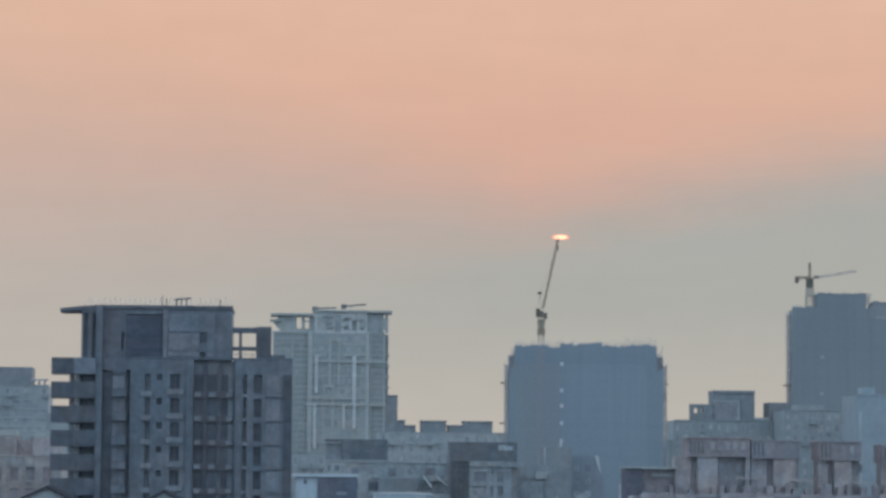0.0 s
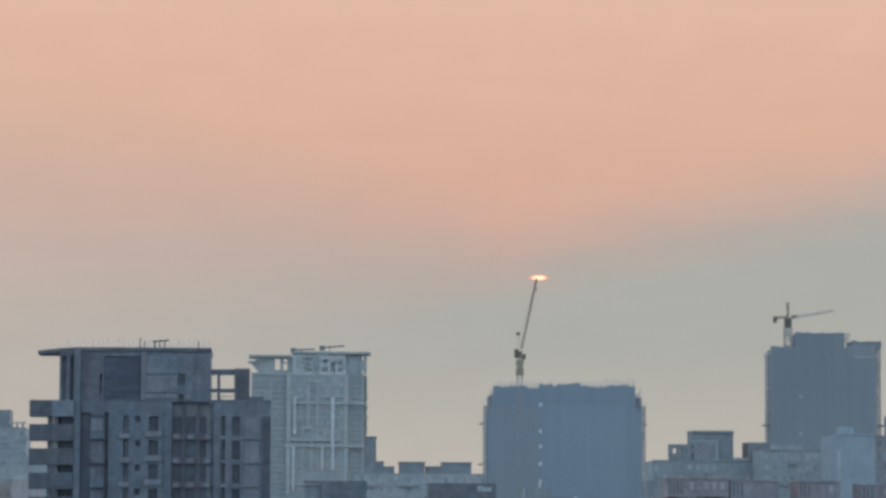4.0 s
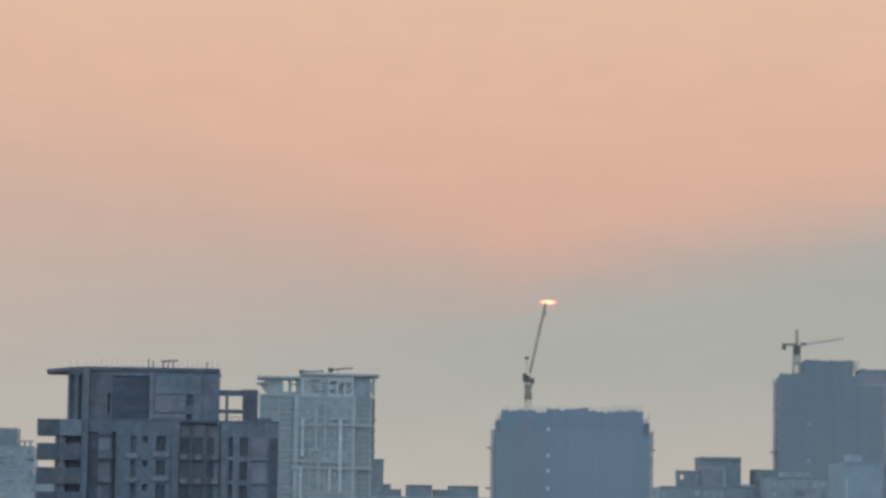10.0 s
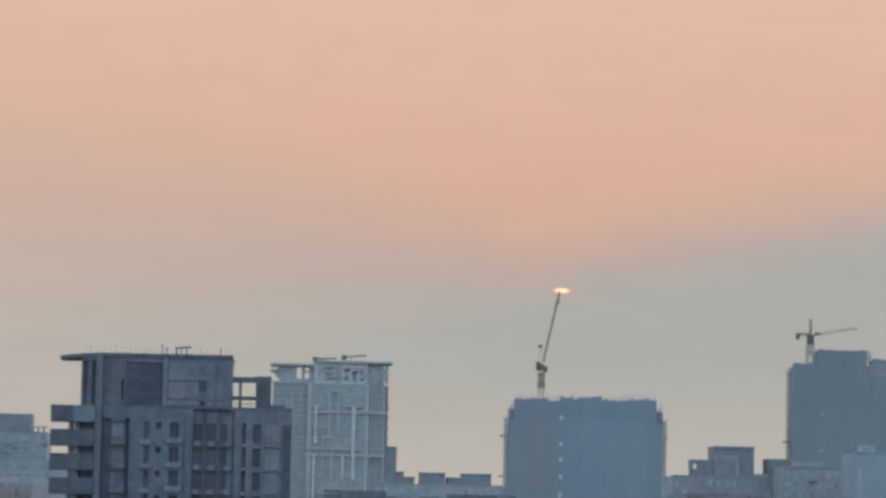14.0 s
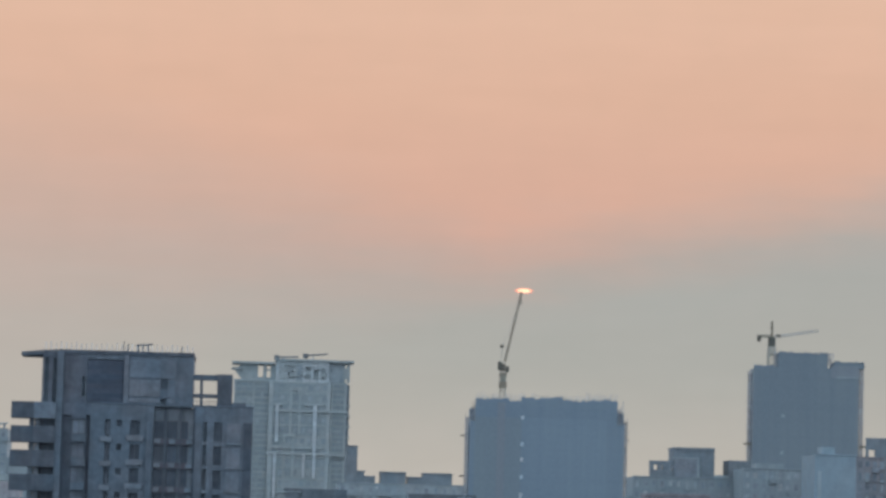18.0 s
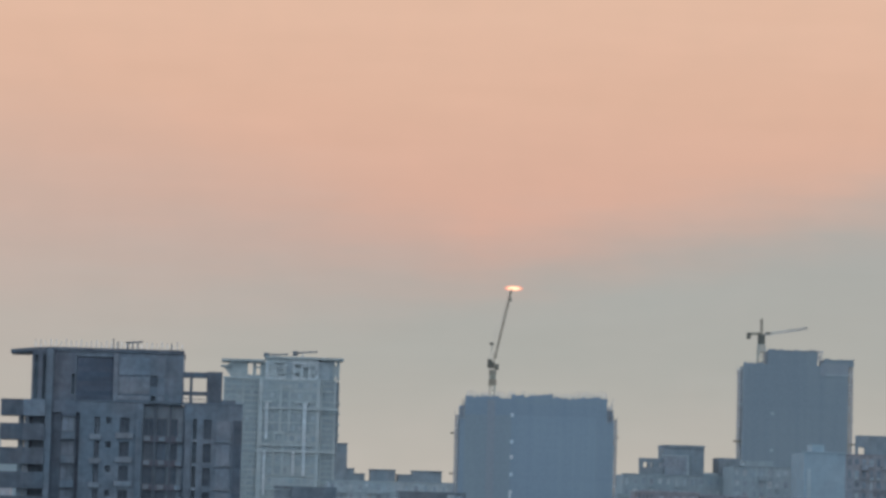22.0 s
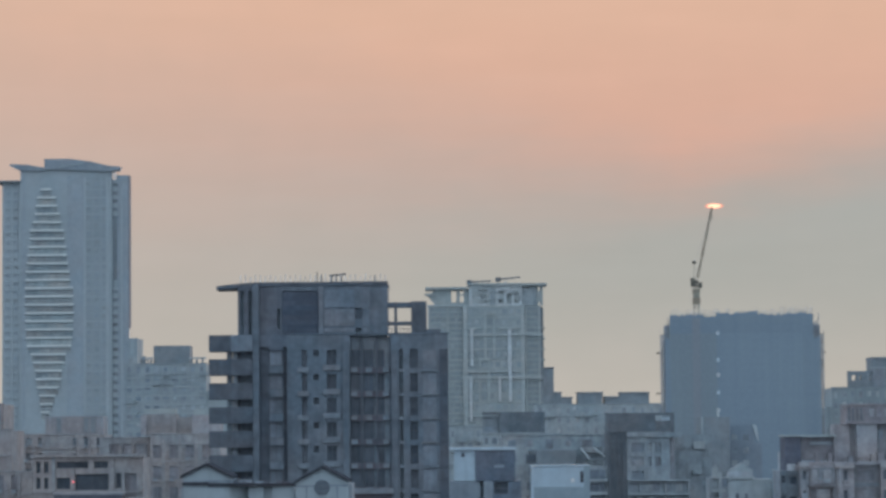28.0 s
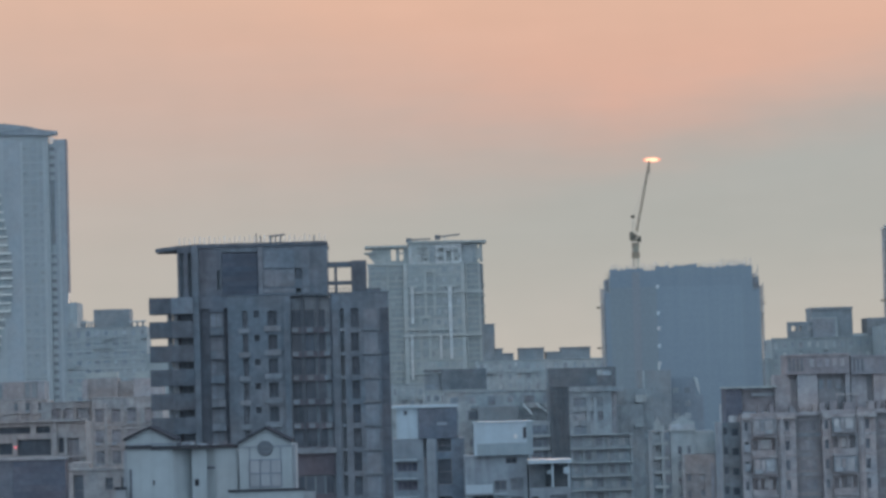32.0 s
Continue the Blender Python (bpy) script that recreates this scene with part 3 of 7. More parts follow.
    bm = bmesh.new()
    prism(bm, [(-30.38, Y + 9.2), (-26.99, Y + 3), (-24.4, Y + 0.12), (cr + 0.03, Y + 0.12), (cr + 0.03, Y + 14), (-30.38, Y + 14)], zs - 0.5, zs)
    part("roof_slab", bm, TILE_DARK, t, "flat projecting concrete roof slab")
    # frame beside the crown
    p0, p1, p2 = -7.17, -4.05, -2.04
    for a, b in ((62.12, 62.86), (59.81, 60.33)):
        bx("beam", TILE_DARK, t, p0 + 0.02, p1, Y + 0.5, Y + 1.0, a, b)
    bx("post", TILE_DARK, t, -6.28, -5.91, Y + 0.45, Y + 1.05, zr - 0.3, 62.86 - 0.03)
    bx("stair_head", TILE_DARK, t, p1, p2, Y + 0.4, Y + 5, zr - 0.3, 62.98, "dark tiled stair housing")
    bx("step", TILE, t, p2, -0.2, Y + 0.4, Y + 3, zr - 0.3, 59.31)
    rz = 59.36
    rail = bx("railing", FRAME, t, p0 + 0.1, p1 - 0.1, Y + 0.6, Y + 0.66, rz, rz + 0.07, "dark metal roof railing")
    for i in range(7):
        q = p0 + 0.5 + i * 0.38
        bx("baluster", FRAME, rail, q, q + 0.07, Y + 0.6, Y + 0.67, zr - 0.1, rz - 0.002)
    # corner balconies
    bl, bc = -30.67, -27.76
    be = -24.94
    for i, z in enumerate(rows_down(58.69, ST, 5)):
        b = bx("balcony", TILE_DEEP, t, bl + 0.2, bc, Y - 0.38, Y + 3.2, z - 2.15, z - 1.85)
        bx("parapet", TILE_DARK, b, bl, bc, Y - 0.6, Y - 0.4, z - 2.15, z, "dark tiled solid parapet")
        bx("parapet", TILE_DARK, b, bl, bl + 0.2, Y - 0.39, Y + 3.4, z - 2.15, z)
        bx("parapet", TILE_DARK, b, bl + 0.21, bc, Y + 3.2, Y + 3.4, z - 2.15, z)
        bm = bmesh.new()
        curve = [(bc + (be - bc) * k / 6, Y - 0.6 - 0.35 * math.sin(math.pi * k / 6)) for k in range(7)]
        prism(bm, curve + [(be, Y + 0.3), (bc, Y + 0.3)], z - 2.15, z)
        part("bowed_parapet", bm, TILE_MID if i == 0 else TILE_DARK, b, "bowed front of the balcony")
        bx("column", TILE_DEEP, t, -28.36, -27.69, Y + 0.2, Y + 1.2, z - ST, z - 2.15)
        # shade behind the balcony comes from this dark colour
        bx("recess", VOID, t, -27.62, be, Y + 0.8, Y + 0.95, z - ST, z - 2.15, "wall behind the balcony, coloured dark as shade")
        window(t, -26.64, -25.15, z - ST + 0.02, z - 2.2, Y + 0.55, 2)
        bx("pier", TILE_PALE, t, -27.54, -26.95, Y + 0.1, Y + 0.5, z - ST, z - 2.15)
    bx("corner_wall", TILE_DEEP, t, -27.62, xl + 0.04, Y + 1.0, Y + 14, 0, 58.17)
    # row of starter bars and a pipe along the roof
    r = thing("roof_stanchions", cl, Y, "row of thin pale metal posts along the roof edge", "railing", z=zs)
    for i in range(30):
        q = -26.63 + i * 0.66
        hh = 0.95 + 0.15 * math.sin(i * 2.3)
        bx("post", PALE_POST, r, q, q + 0.10, Y + 1.2, Y + 1.29, zs, zs + hh)
    for q, hh in ((-16.5, 1.35), (-15.9, 1.0), (-13.96, 1.1), (-8.9, 0.9)):
        bx("post", FRAME, r, q, q + 0.12, Y + 1.0, Y + 1.12, zs, zs + hh)
    g = thing("vent_pipe", -14.11, Y + 1, "bent grey roof vent pipe", "pipe", z=zs)
    bm = bmesh.new()
    q = -14.56
    bar(bm, (q, Y + 1.4, zs), (q, Y + 1.4, zs + 0.8), 0.2)
    bar(bm, (q - 0.3, Y + 1.4, zs + 0.85), (q + 1.9, Y + 1.4, zs + 1.05), 0.2)
    bar(bm, (q + 1.3, Y + 1.4, zs), (q + 1.3, Y + 1.4, zs + 1.0), 0.16)
    part("pipe", bm, FRAME, g)


dark_tower()


# ---- the white house with two gables, nearest of all ----
def white_house():
    Y = 270.0
    t = thing("white_house", -14.43, Y, "white plastered house top with two gables and dark coping", "house")
    z_roof = 40.74
    x0, x1, x4, x5 = -23.57, -19.42, -13.59, -8.61
    low = 34.9
    hole = [(-21.28, -21.08, 37.56, 37.97)]
    facade(t, x0, x1, 0, z_roof, Y, hole, WHITE, 0.35)
    bx("vent", VOID, t, hole[0][0], hole[0][1], Y + 0.2, Y + 0.3, hole[0][2], hole[0][3], "small dark vent opening")
    # the folded stair turret: a wall turned away, then a narrow front with a slot
    f0, f1, f2 = -17.72, -16.35, -15.6
    bm = bmesh.new()
    prism(bm, [(x1 + 0.002, Y + 0.02), (f0, Y + 1.5), (f0, Y + 4), (x1 + 0.002, Y + 4)], 0, z_roof - 0.05)
    part("turned_wall", bm, WHITE, t, "white wall turned away from the front")
    facade(t, f0 + 0.002, f1, 0, z_roof - 0.03, Y + 0.35, [(-17.5, -17.1, 37.34, 37.95)], WHITE, 0.6, "turret_wall")
    # turret side in dimmer plaster, shade put into its colour
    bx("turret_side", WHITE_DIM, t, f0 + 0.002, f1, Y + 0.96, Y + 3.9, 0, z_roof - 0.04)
    bx("vent", COPING, t, -17.5, -17.1, Y + 0.7, Y + 0.94, 37.34, 37.95, "small dark window slot")
    facade(t, f1 + 0.002, f2, 0, z_roof - 0.02, Y + 0.8, [], WHITE, 0.3)
    bx("pipe", WHITE, t, f1 + 0.05, f1 + 0.17, Y + 0.66, Y + 0.79, 0, z_roof - 0.3, "white drain pipe")
    facade(t, f2 + 0.002, x4, 0, z_roof, Y + 0.3, [], WHITE, 0.35)
    bx("return_wall", WHITE, t, f2 + 0.002, f2 + 0.3, Y + 0.66, Y + 1.2, 0, z_roof - 0.05)
    bx("ledge", LOUVRE, t, f1 + 0.02, f2 - 0.02, Y + 0.4, Y + 0.65, 38.87, 39.06, "dark drain hopper")
    # core and side wall dimmer than the front, to paint them shaded
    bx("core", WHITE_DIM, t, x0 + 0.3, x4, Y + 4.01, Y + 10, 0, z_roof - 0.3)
    bx("side_wall", WHITE_DIM, t, -23.93, x0 - 0.02, Y + 0.5, Y + 10, 0, z_roof - 0.1, "side wall in dimmer plaster as painted shade")
    bx("downpipe", LOUVRE, t, -23.35, -23.15, Y - 0.1, Y - 0.005, low, 39.0, "dark downpipe on the corner")
    # coping along the roof edge, slightly uneven
    ch = 0.28
    for a, b, dz, dy in ((-23.7, -21.4, 0.12, 0), (-21.4, -19.3, 0.0, 0), (-19.3, -17.0, 0.0, -0.4), (-16.94, -13.56, -0.02, 0.2)):
        bx("coping", COPING, t, a, b, Y - 0.18 + dy, Y + 1.2, z_roof + dz, z_roof + dz + ch, "dark tile coping")
    bx("roof_sheet", SLATE_DARK, t, -23.8, -17.66, Y + 1.7, Y + 4, z_roof + 0.3, z_roof + 0.55, "grey weathered roof sheet")

    rnd = random.Random(41)
    q = -19.1
    while q < -14.2:
        w = rnd.uniform(0.25, 0.7)
        bx("roof_clutter", rnd.choice((SLATE_DARK, LOUVRE, SLATE_DEEP, TILE_BROWN, COPING)), t, q, q + w, Y + 0.62, Y + 1.6, z_roof + 0.2, z_roof + rnd.uniform(0.3, 0.62), "weathered things along the roof edge")
        q += w + rnd.uniform(0.0, 0.35)

    def gable(ax, az, lx, lz, rx, rz, y, base, depth, wall_l, wall_r):
        bm = bmesh.new()
        panel(bm, [(wall_l, base), (wall_r, base), (wall_r, rz - 0.15), (ax, az - 0.2), (wall_l, lz - 0.15)], y, y + depth)
        g = part("gable", bm, WHITE, t, "white gable wall")
        for (sx, sz) in ((lx, lz), (rx, rz)):
            bm = bmesh.new()
            panel(bm, [(ax, az), (sx, sz), (sx, sz - 0.24), (ax, az - 0.26)], y - 0.3, y + depth + 0.2)
            part("roof_slope", bm, COPING, g, "dark tiled roof slope")
        return g
    gable(-21.66, 42.89, -24.07, 41.77, -19.27, 41.68, Y + 2, z_roof - 0.2, 7, -23.82, -19.49)
    g = gable(-10.95, 42.58, -13.5, 41.22, -8.57, 41.28, Y - 0.3, 0, 7, -13.4, x5)
    # round louvre
    cx, cz, r = -11.01, 40.58, 0.70
    bm = bmesh.new()
    panel(bm, [(cx + r * math.cos(a * math.tau / 28), cz + r * math.sin(a * math.tau / 28)) for a in range(28)], Y - 0.42, Y - 0.3)
    lv = part("round_louvre", bm, LOUVRE, t, "round grey louvred vent")
    for k in range(-4, 5):
        h = 0.15 * k
        w = math.sqrt(max(0.02, 0.62 ** 2 - h * h))
        bx("slat", TILE_DEEP, lv, cx - w, cx + w, Y - 0.46, Y - 0.43, cz + h - 0.045, cz + h + 0.045)
    # square grid window under it, with a moulding line
    gx0, gx1, gz0, gz1 = -12.46, -9.59, 37.09, 39.55
    part_frame(t, gx0, gx1, gz0, gz1, Y - 0.3)
    line = 40.73
    bx("moulding", BLUE_BAR, t, -13.31, cx - r, Y - 0.36, Y - 0.302, line - 0.05, line + 0.05)
    bx("moulding", BLUE_BAR, t, cx + r, x5 - 0.05, Y - 0.36, Y - 0.302, line - 0.02, line + 0.08)
    for q in (gx0, gx1 - 0.1):
        bx("moulding", BLUE_BAR, t, q, q + 0.1, Y - 0.36, Y - 0.302, gz1 + 0.05, line - 0.05)
    bx("corner_post", WHITE_DIM, t, x5 + 0.01, x5 + 0.35, Y + 0.2, Y + 6, 0, 41.01 - 0.1)
    # lower storey: stepped parapet with coping and a round arch
    ly = Y - 1.5
    s0, s1, s2, s3 = -15.54, -14.32, -7.58, -6.55
    zb, zc, zd = 35.32, 36.73, 35.44
    ax, az, ar = -11.21, 33.07, 1.32
    bm = bmesh.new()
    k = 18
    arch = [(ax + ar * math.cos(math.pi * i / k), az + ar * math.sin(math.pi * i / k)) for i in range(k + 1)]
    mid = k // 2
    panel(bm, [(ax + ar, 0), (s3, 0), (s3, zd), (s2, zd), (s2, zc), (ax, zc)] + arch[:mid + 1][::-1], ly, ly + 0.4)
    panel(bm, [(ax, zc), (s1, zc), (s1, zb), (s0, zb), (s0, 0), (ax - ar, 0)] + arch[mid:][::-1], ly, ly + 0.4)
    part("stepped_wall", bm, WHITE, t, "white stepped parapet wall with an arched opening")
    # dark sheet in place of an unlit room
    bx("arch_void", COPING, t, ax - ar - 0.05, ax + ar + 0.05, ly + 0.42, ly + 0.5, 0, az + ar + 0.2, "dark sheet for the unlit room behind the arch")
    bm = bmesh.new()
    ro, ri = 2.32, 2.05
    for i in range(k):
        a, b = math.pi * i / k, math.pi * (i + 1) / k
        panel(bm, [(ax + ri * math.cos(a), az + ri * math.sin(a)), (ax + ro * math.cos(a), az + ro * math.sin(a)), (ax + ro * math.cos(b), az + ro * math.sin(b)), (ax + ri * math.cos(b), az + ri * math.sin(b))], ly - 0.12, ly - 0.004)
    part("arch_moulding", bm, FASCIA, t, "grey round arch moulding")
    for a, b, z in ((s1 - 0.1, s2 + 0.15, zc), (s0 - 0.1, s1 + 0.05, zb), (s2 + 0.16, s3 + 0.1, zd - 0.1)):
        bx("coping", COPING, t, a, b, ly - 0.15, ly + 0.5, z, z + 0.2, "dark tile coping")
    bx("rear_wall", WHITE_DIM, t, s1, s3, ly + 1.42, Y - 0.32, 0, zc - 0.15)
    z5 = 33.57
    x7, x8 = 0.45, 3.29
    bx("low_wall", WHITE, t, s3 + 0.002, x7, ly - 0.3, ly + 0.1, 0, z5)
    bx("coping", COPING, t, -8.8, x7 + 0.1, ly - 0.45, ly + 0.2, z5, z5 + 0.22, "dark tile coping")
    z6 = 33.12
    bx("low_wall", WHITE, t, x7 + 0.01, x8, ly - 0.3, ly + 0.1, 0, z6)
    bx("coping", COPING, t, 0.33, x8 + 0.05, ly - 0.55, ly - 0.31, z6 - 0.05, z6 + 0.2, "dark tile coping")
    # left-hand steps
    for a, b, z in ((-24.54, -23.67, 37.24), (-25.68, -23.6, 36.09), (-32.14, -25.79, 34.03)):
        yy = ly + (0.6 if b - a < 1.5 else 0.0)
        bx("low_wall", WHITE_DIM, t, a, b, yy, yy + 0.35, 0, z)
        bx("coping", COPING, t, a - 0.12, b + 0.08, yy - 0.15, yy + 0.5, z, z + 0.2, "dark tile coping")
    # roof terrace things in front of the wall
    # solid dark block standing in for a shaded recess
    bx("parapet", VOID, t, -23.2, -21.4, ly, ly + 1.2, 0, 34.89, "dark block painted as the shaded terrace recess")
    bx("terrace_unit", LOUVRE, t, -22.7, -21.75, ly - 0.5, ly - 0.02, 0, 34.2, "dark terrace machinery")
    bx("coping", COPING, t, -17.52, -12.73, ly - 0.6, ly - 0.05, 33.19, 33.39, "dark tile coping")
    bx("low_wall", WHITE, t, -19.55, s0 - 0.01, ly - 0.55, ly - 0.1, 0, 33.17)
    bm = bmesh.new()
    qx, qz = -18.35, 33.6
    panel(bm, [(qx + 1.15 * math.cos(math.pi * i / 12), qz + 0.75 * math.sin(math.pi * i / 12)) for i in range(13)], ly - 0.2, ly + 0.6)
    part("curved_hood", bm, COPING, t, "dark curved roof hood")
    bm = bmesh.new()
    panel(bm, [(qx + 0.05 + 0.98 * math.cos(math.pi * i / 12), qz - 0.02 + 0.6 * math.sin(math.pi * i / 12)) for i in range(13)], ly - 0.26, ly - 0.2)
    part("hood_face", bm, SHEET, t, "white curved face of the hood")
    # doorways are flat dark sheets before the wall, painted as unlit openings
    for a, b in ((-17.69, -16.92), (-16.41, -15.7)):
        bx("doorway", VOID, t, a, b, Y - 0.4, Y - 0.32, 0, 34.62, "dark sheet painted as an unlit terrace doorway")


def part_frame(t, x0, x1, z0, z1, y):
    """The square six-part blind window: pale panels behind blue-grey bars."""
    w = bx("grid_window", WHITE_DIM, t, x0, x1, y - 0.015, y - 0.003, z0, z1, "square window of six pale panes")
    for i in range(4):
        c = x0 + (x1 - x0) * i / 3
        bx("bar", BLUE_BAR, w, c - 0.05, c + 0.05, y - 0.1, y - 0.016, z0, z1, "blue-grey window bar")
    for i in range(3):
        c = z0 + (z1 - z0) * i / 2
        bx("bar", BLUE_BAR, w, x0 - 0.05, x1 + 0.05, y - 0.09, y - 0.017, c - 0.05, c + 0.05, "blue-grey window bar")
    for i in range(3):
        for k in range(2):
            a, c = x0 + (x1 - x0) * i / 3 + 0.07, z0 + (z1 - z0) * k / 2 + 0.07
            bx("pane", WHITE_DIM, w, a, a + (x1 - x0) / 3 - 0.14, y - 0.04, y - 0.02, c, c + (z1 - z0) / 2 - 0.14)
    return w


white_house()


# ---- mid-rise blocks between the towers ----
def box_house():
    """The narrow block with a white flank and a blue-grey roof box."""
    Y = 490.0
    t = thing("narrow_block", 6.66, Y, "blue-grey apartment block with a white sheeted roof box", "apartment building")
    x0, x1, x2 = 1.09, 6.03, 8.36
    zt, zb = 42.96, 37.83
    bx("flank", SHEET, t, 1.75, 5.29, Y, Y + 8, zb, zt, "white sheet-metal wall")
    bx("vent", LOUVRE, t, 3.02, 3.49, Y - 0.1, Y - 0.003, 41.77, 42.51)
    bx("roof_box", BLUE_PANEL, t, 5.29 + 0.01, 11.82, Y - 0.3, Y + 8, zb, zt - 0.1, "dark blue-grey clad wall")
    bx("band", SLATE_NEAR, t, 8.38, 10.06, Y - 0.36, Y - 0.303, 40.0, 40.46)
    bx("roof_edge", SHEET, t, 1.0, 12.02, Y - 0.6, Y + 8.4, zt, zt + 0.42, "pale roof edge")
    top = 37.75
    levels = rows_down(34.39, 3.07, 4)
    rects = [(1.62, 5.02, z - 1.95, z - 0.42) for z in levels]
    facade(t, x0, x1, 0, top, Y, rects, BOX_WALL, 0.5)
    for z, r in zip(levels, rects):
        window(t, r[0], r[1], r[2], r[3], Y + 0.35, 4, pane_mat=PURPLE_GLASS)
        s = bx("balcony", SLATE_NEAR, t, x0 - 0.1, 4.9, Y - 0.9, Y - 0.01, z - 0.25, z)
        bx("edge", SHEET, s, x0 + 0.05, 4.95, Y - 0.98, Y - 0.9, z - 0.02, z + 0.16, "pale balcony edge")
        bx("air_conditioner", SLATE_DARK, t, 1.2 + (z * 1.7) % 2.2, 2.0 + (z * 1.7) % 2.2, Y - 0.7, Y - 0.1, z + 0.0, z + 0.6)
    bx("slot", SLATE_DARK, t, x1 + 0.002, x1 + 0.55, Y + 0.3, Y + 1, 0, top - 3)
    levels = rows_down(34.39, 6.1, 4)
    rects = [(x2, 10.69, z - 4.2, z) for z in levels] + [(x2, 10.69, 35.61, 37.66)]
    facade(t, x1 + 0.56, 12.84, 0, zb - 0.01, Y - 0.1, rects, BLUE_WALL, 0.5)
    bx("pier", SLATE_NEAR, t, x1 + 0.6, x2 - 0.25, Y - 0.25, Y - 0.104, 0, zb - 0.05, "paler blue-grey pier")
    for r in rects:
        window(t, r[0], r[1], r[2], r[3], Y + 0.25, 1, 2, pane_mat=GLASS)
    bx("core", SLATE_DARK, t, x0 + 0.02, 12.74, Y + 1.02, Y + 12, 0, zb - 0.02)


def shed_house():
    """The block with a pale sheet-metal roof room and white balconies."""
    Y = 480.0
    t = thing("balcony_block", 18.13, Y, "grey block with a pale sheet-metal roof room and white balconies", "apartment building")
    x0, x1 = 12.59, 22.64
    a, b = 14.18, 23.6
    z0, z1, zm = 34.96, 40.25, 36.88
    s0, s1 = 22.06, 22.61
    facade(t, a, b, zm, z1, Y - 1, [(s0, s1, 37.59, 39.42)], SHEET, 0.3, "roof_room", "pale sheet-metal wall of the roof room")
    n = 9
    for i in range(n):
        w = (b - a - 0.5) / n
        bx("sheet", SHEET_LOW, t, a + 0.45 + i * w, a + 0.43 + (i + 1) * w, Y - 1.06, Y - 1.0, z0, zm - 0.03, "weathered lower sheet")
    bx("corner_sheet", SHEET, t, a - 0.02, a + 0.42, Y - 1.07, Y - 1.003, z0, z1)
    bx("corner_sheet", SHEET_LOW, t, b - 0.95, b + 0.02, Y - 1.07, Y - 1.003, z0, z1)
    bx("roof_room_core", SHEET_LOW, t, a + 0.02, b - 0.02, Y - 0.6, Y + 6, z0, z1 - 0.05)
    bx("door", VOID, t, s0, s1, Y - 0.8, Y - 0.7, 37.59, 39.42, "dark narrow doorway")
    bx("cap", SHEET, t, a - 0.1, b + 0.1, Y - 1.15, Y + 6, z1, z1 + 0.18)
    bx("sign_plate", PALE_POST, t, 20.6, 21.1, Y - 1.05, Y - 1.003, 37.64, 38.28)
    levels = rows_down(28.68, 3.0, 4)
    c0, c1 = 19.86, 21.97
    w0, w1 = 13.69, 17.07
    k0, k1 = 17.25, 19.26
    rects = []
    for z in levels:
        rects += [(c0, c1, z + 0.55, z + 2.55), (w0, w1, z - 1.15, z - 0.1), (k0, k1, z + 0.6, z + 2.2)]
    high = (19.2, 21.0, 33.55, 34.55)
    facade(t, x0, x1, 0, z0, Y, rects + [high], SLATE_NEAR, 0.5)
    window(t, *high, Y + 0.3, 2, pane_mat=GLASS)
    bx("core", SLATE_DARK, t, x0 + 0.02, x1 - 0.02, Y + 0.8, Y + 12, 0, z0 - 0.02)
    for z in levels:
        window(t, c0, c1, z + 0.55, z + 2.55, Y + 0.3, 2)
        window(t, w0, w1, z - 1.15, z - 0.1, Y + 0.35, 3, pane_mat=GLASS)
        window(t, k0, k1, z + 0.6, z + 2.2, Y + 0.35, 2)
        bal = bx("balcony", WHITE_DIM, t, x0 - 0.05, w1 - 0.1, Y - 1.1, Y - 0.01, z - 0.02, z + 0.2)
        bx("parapet", SHEET, bal, x0 - 0.05, w1 - 0.15, Y - 1.15, Y - 1.0, z + 0.2, z + 1.65, "white balcony parapet")
        bal = bx("balcony", SLATE_NEAR, t, k0 - 0.1, k1 + 0.1, Y - 0.9, Y - 0.01, z - 0.2, z - 0.02)
        bx("rail", SHEET, bal, k0 - 0.15, k1 + 0.12, Y - 0.98, Y - 0.9, z + 0.02, z + 0.2, "pale balcony edge")
        bx("air_conditioner", SLATE_DARK, t, k0 - 0.05, k0 + 0.7, Y - 0.75, Y - 0.1, z - 0.02, z + 0.55)
    # canopy block beside it
    p = thing("canopy_block", 25.79, 478, "grey block with a white roof canopy on posts", "apartment building")
    y = 478.0
    q0, q1 = 22.79, 29.53
    zc, zr = 33.49, 29.59
    bx("canopy", SHEET, p, q0 - 0.1, q1 + 0.15, y - 1.5, y + 6, zc, zc + 0.62, "white flat canopy roof")
    for q in (26.39, 29.04):
        bx("post", SHEET, p, q, q + 0.32, y - 1.0, y - 0.7, zr, zc, "white canopy post")
    bx("brace", SHEET, p, 28.35, 29.08, y - 0.95, y - 0.75, 31.79, 32.88)
    bx("brace", SHEET_LOW, p, 25.62, 26.44, y - 0.95, y - 0.75, 31.78, 32.41)
    bx("roof_wall", FASCIA, p, q0, 25.39, y + 0.5, y + 5, zr, zc, "dark wall under the canopy")
    bx("back_wall", FASCIA, p, 25.39 + 0.01, q1 - 0.1, y + 3.5, y + 4, zr, zc)
    levels = rows_down(28.28, 3.05, 4)
    rects = []
    for z in levels:
        rects += [(23.09, 24.28, z - 1.6, z), (26.01, 28.92, z - 1.8, z + 0.15)]
    facade(p, q0, q1, 0, zr, y, rects, SLATE_NEAR, 0.5)
    bx("core", SLATE_DARK, p, q0 + 0.02, q1 - 0.02, y + 0.8, y + 12, 0, zr - 0.02)
    for i, z in enumerate(levels):
        window(p, 23.09, 24.28, z - 1.6, z, y + 0.35, 1)
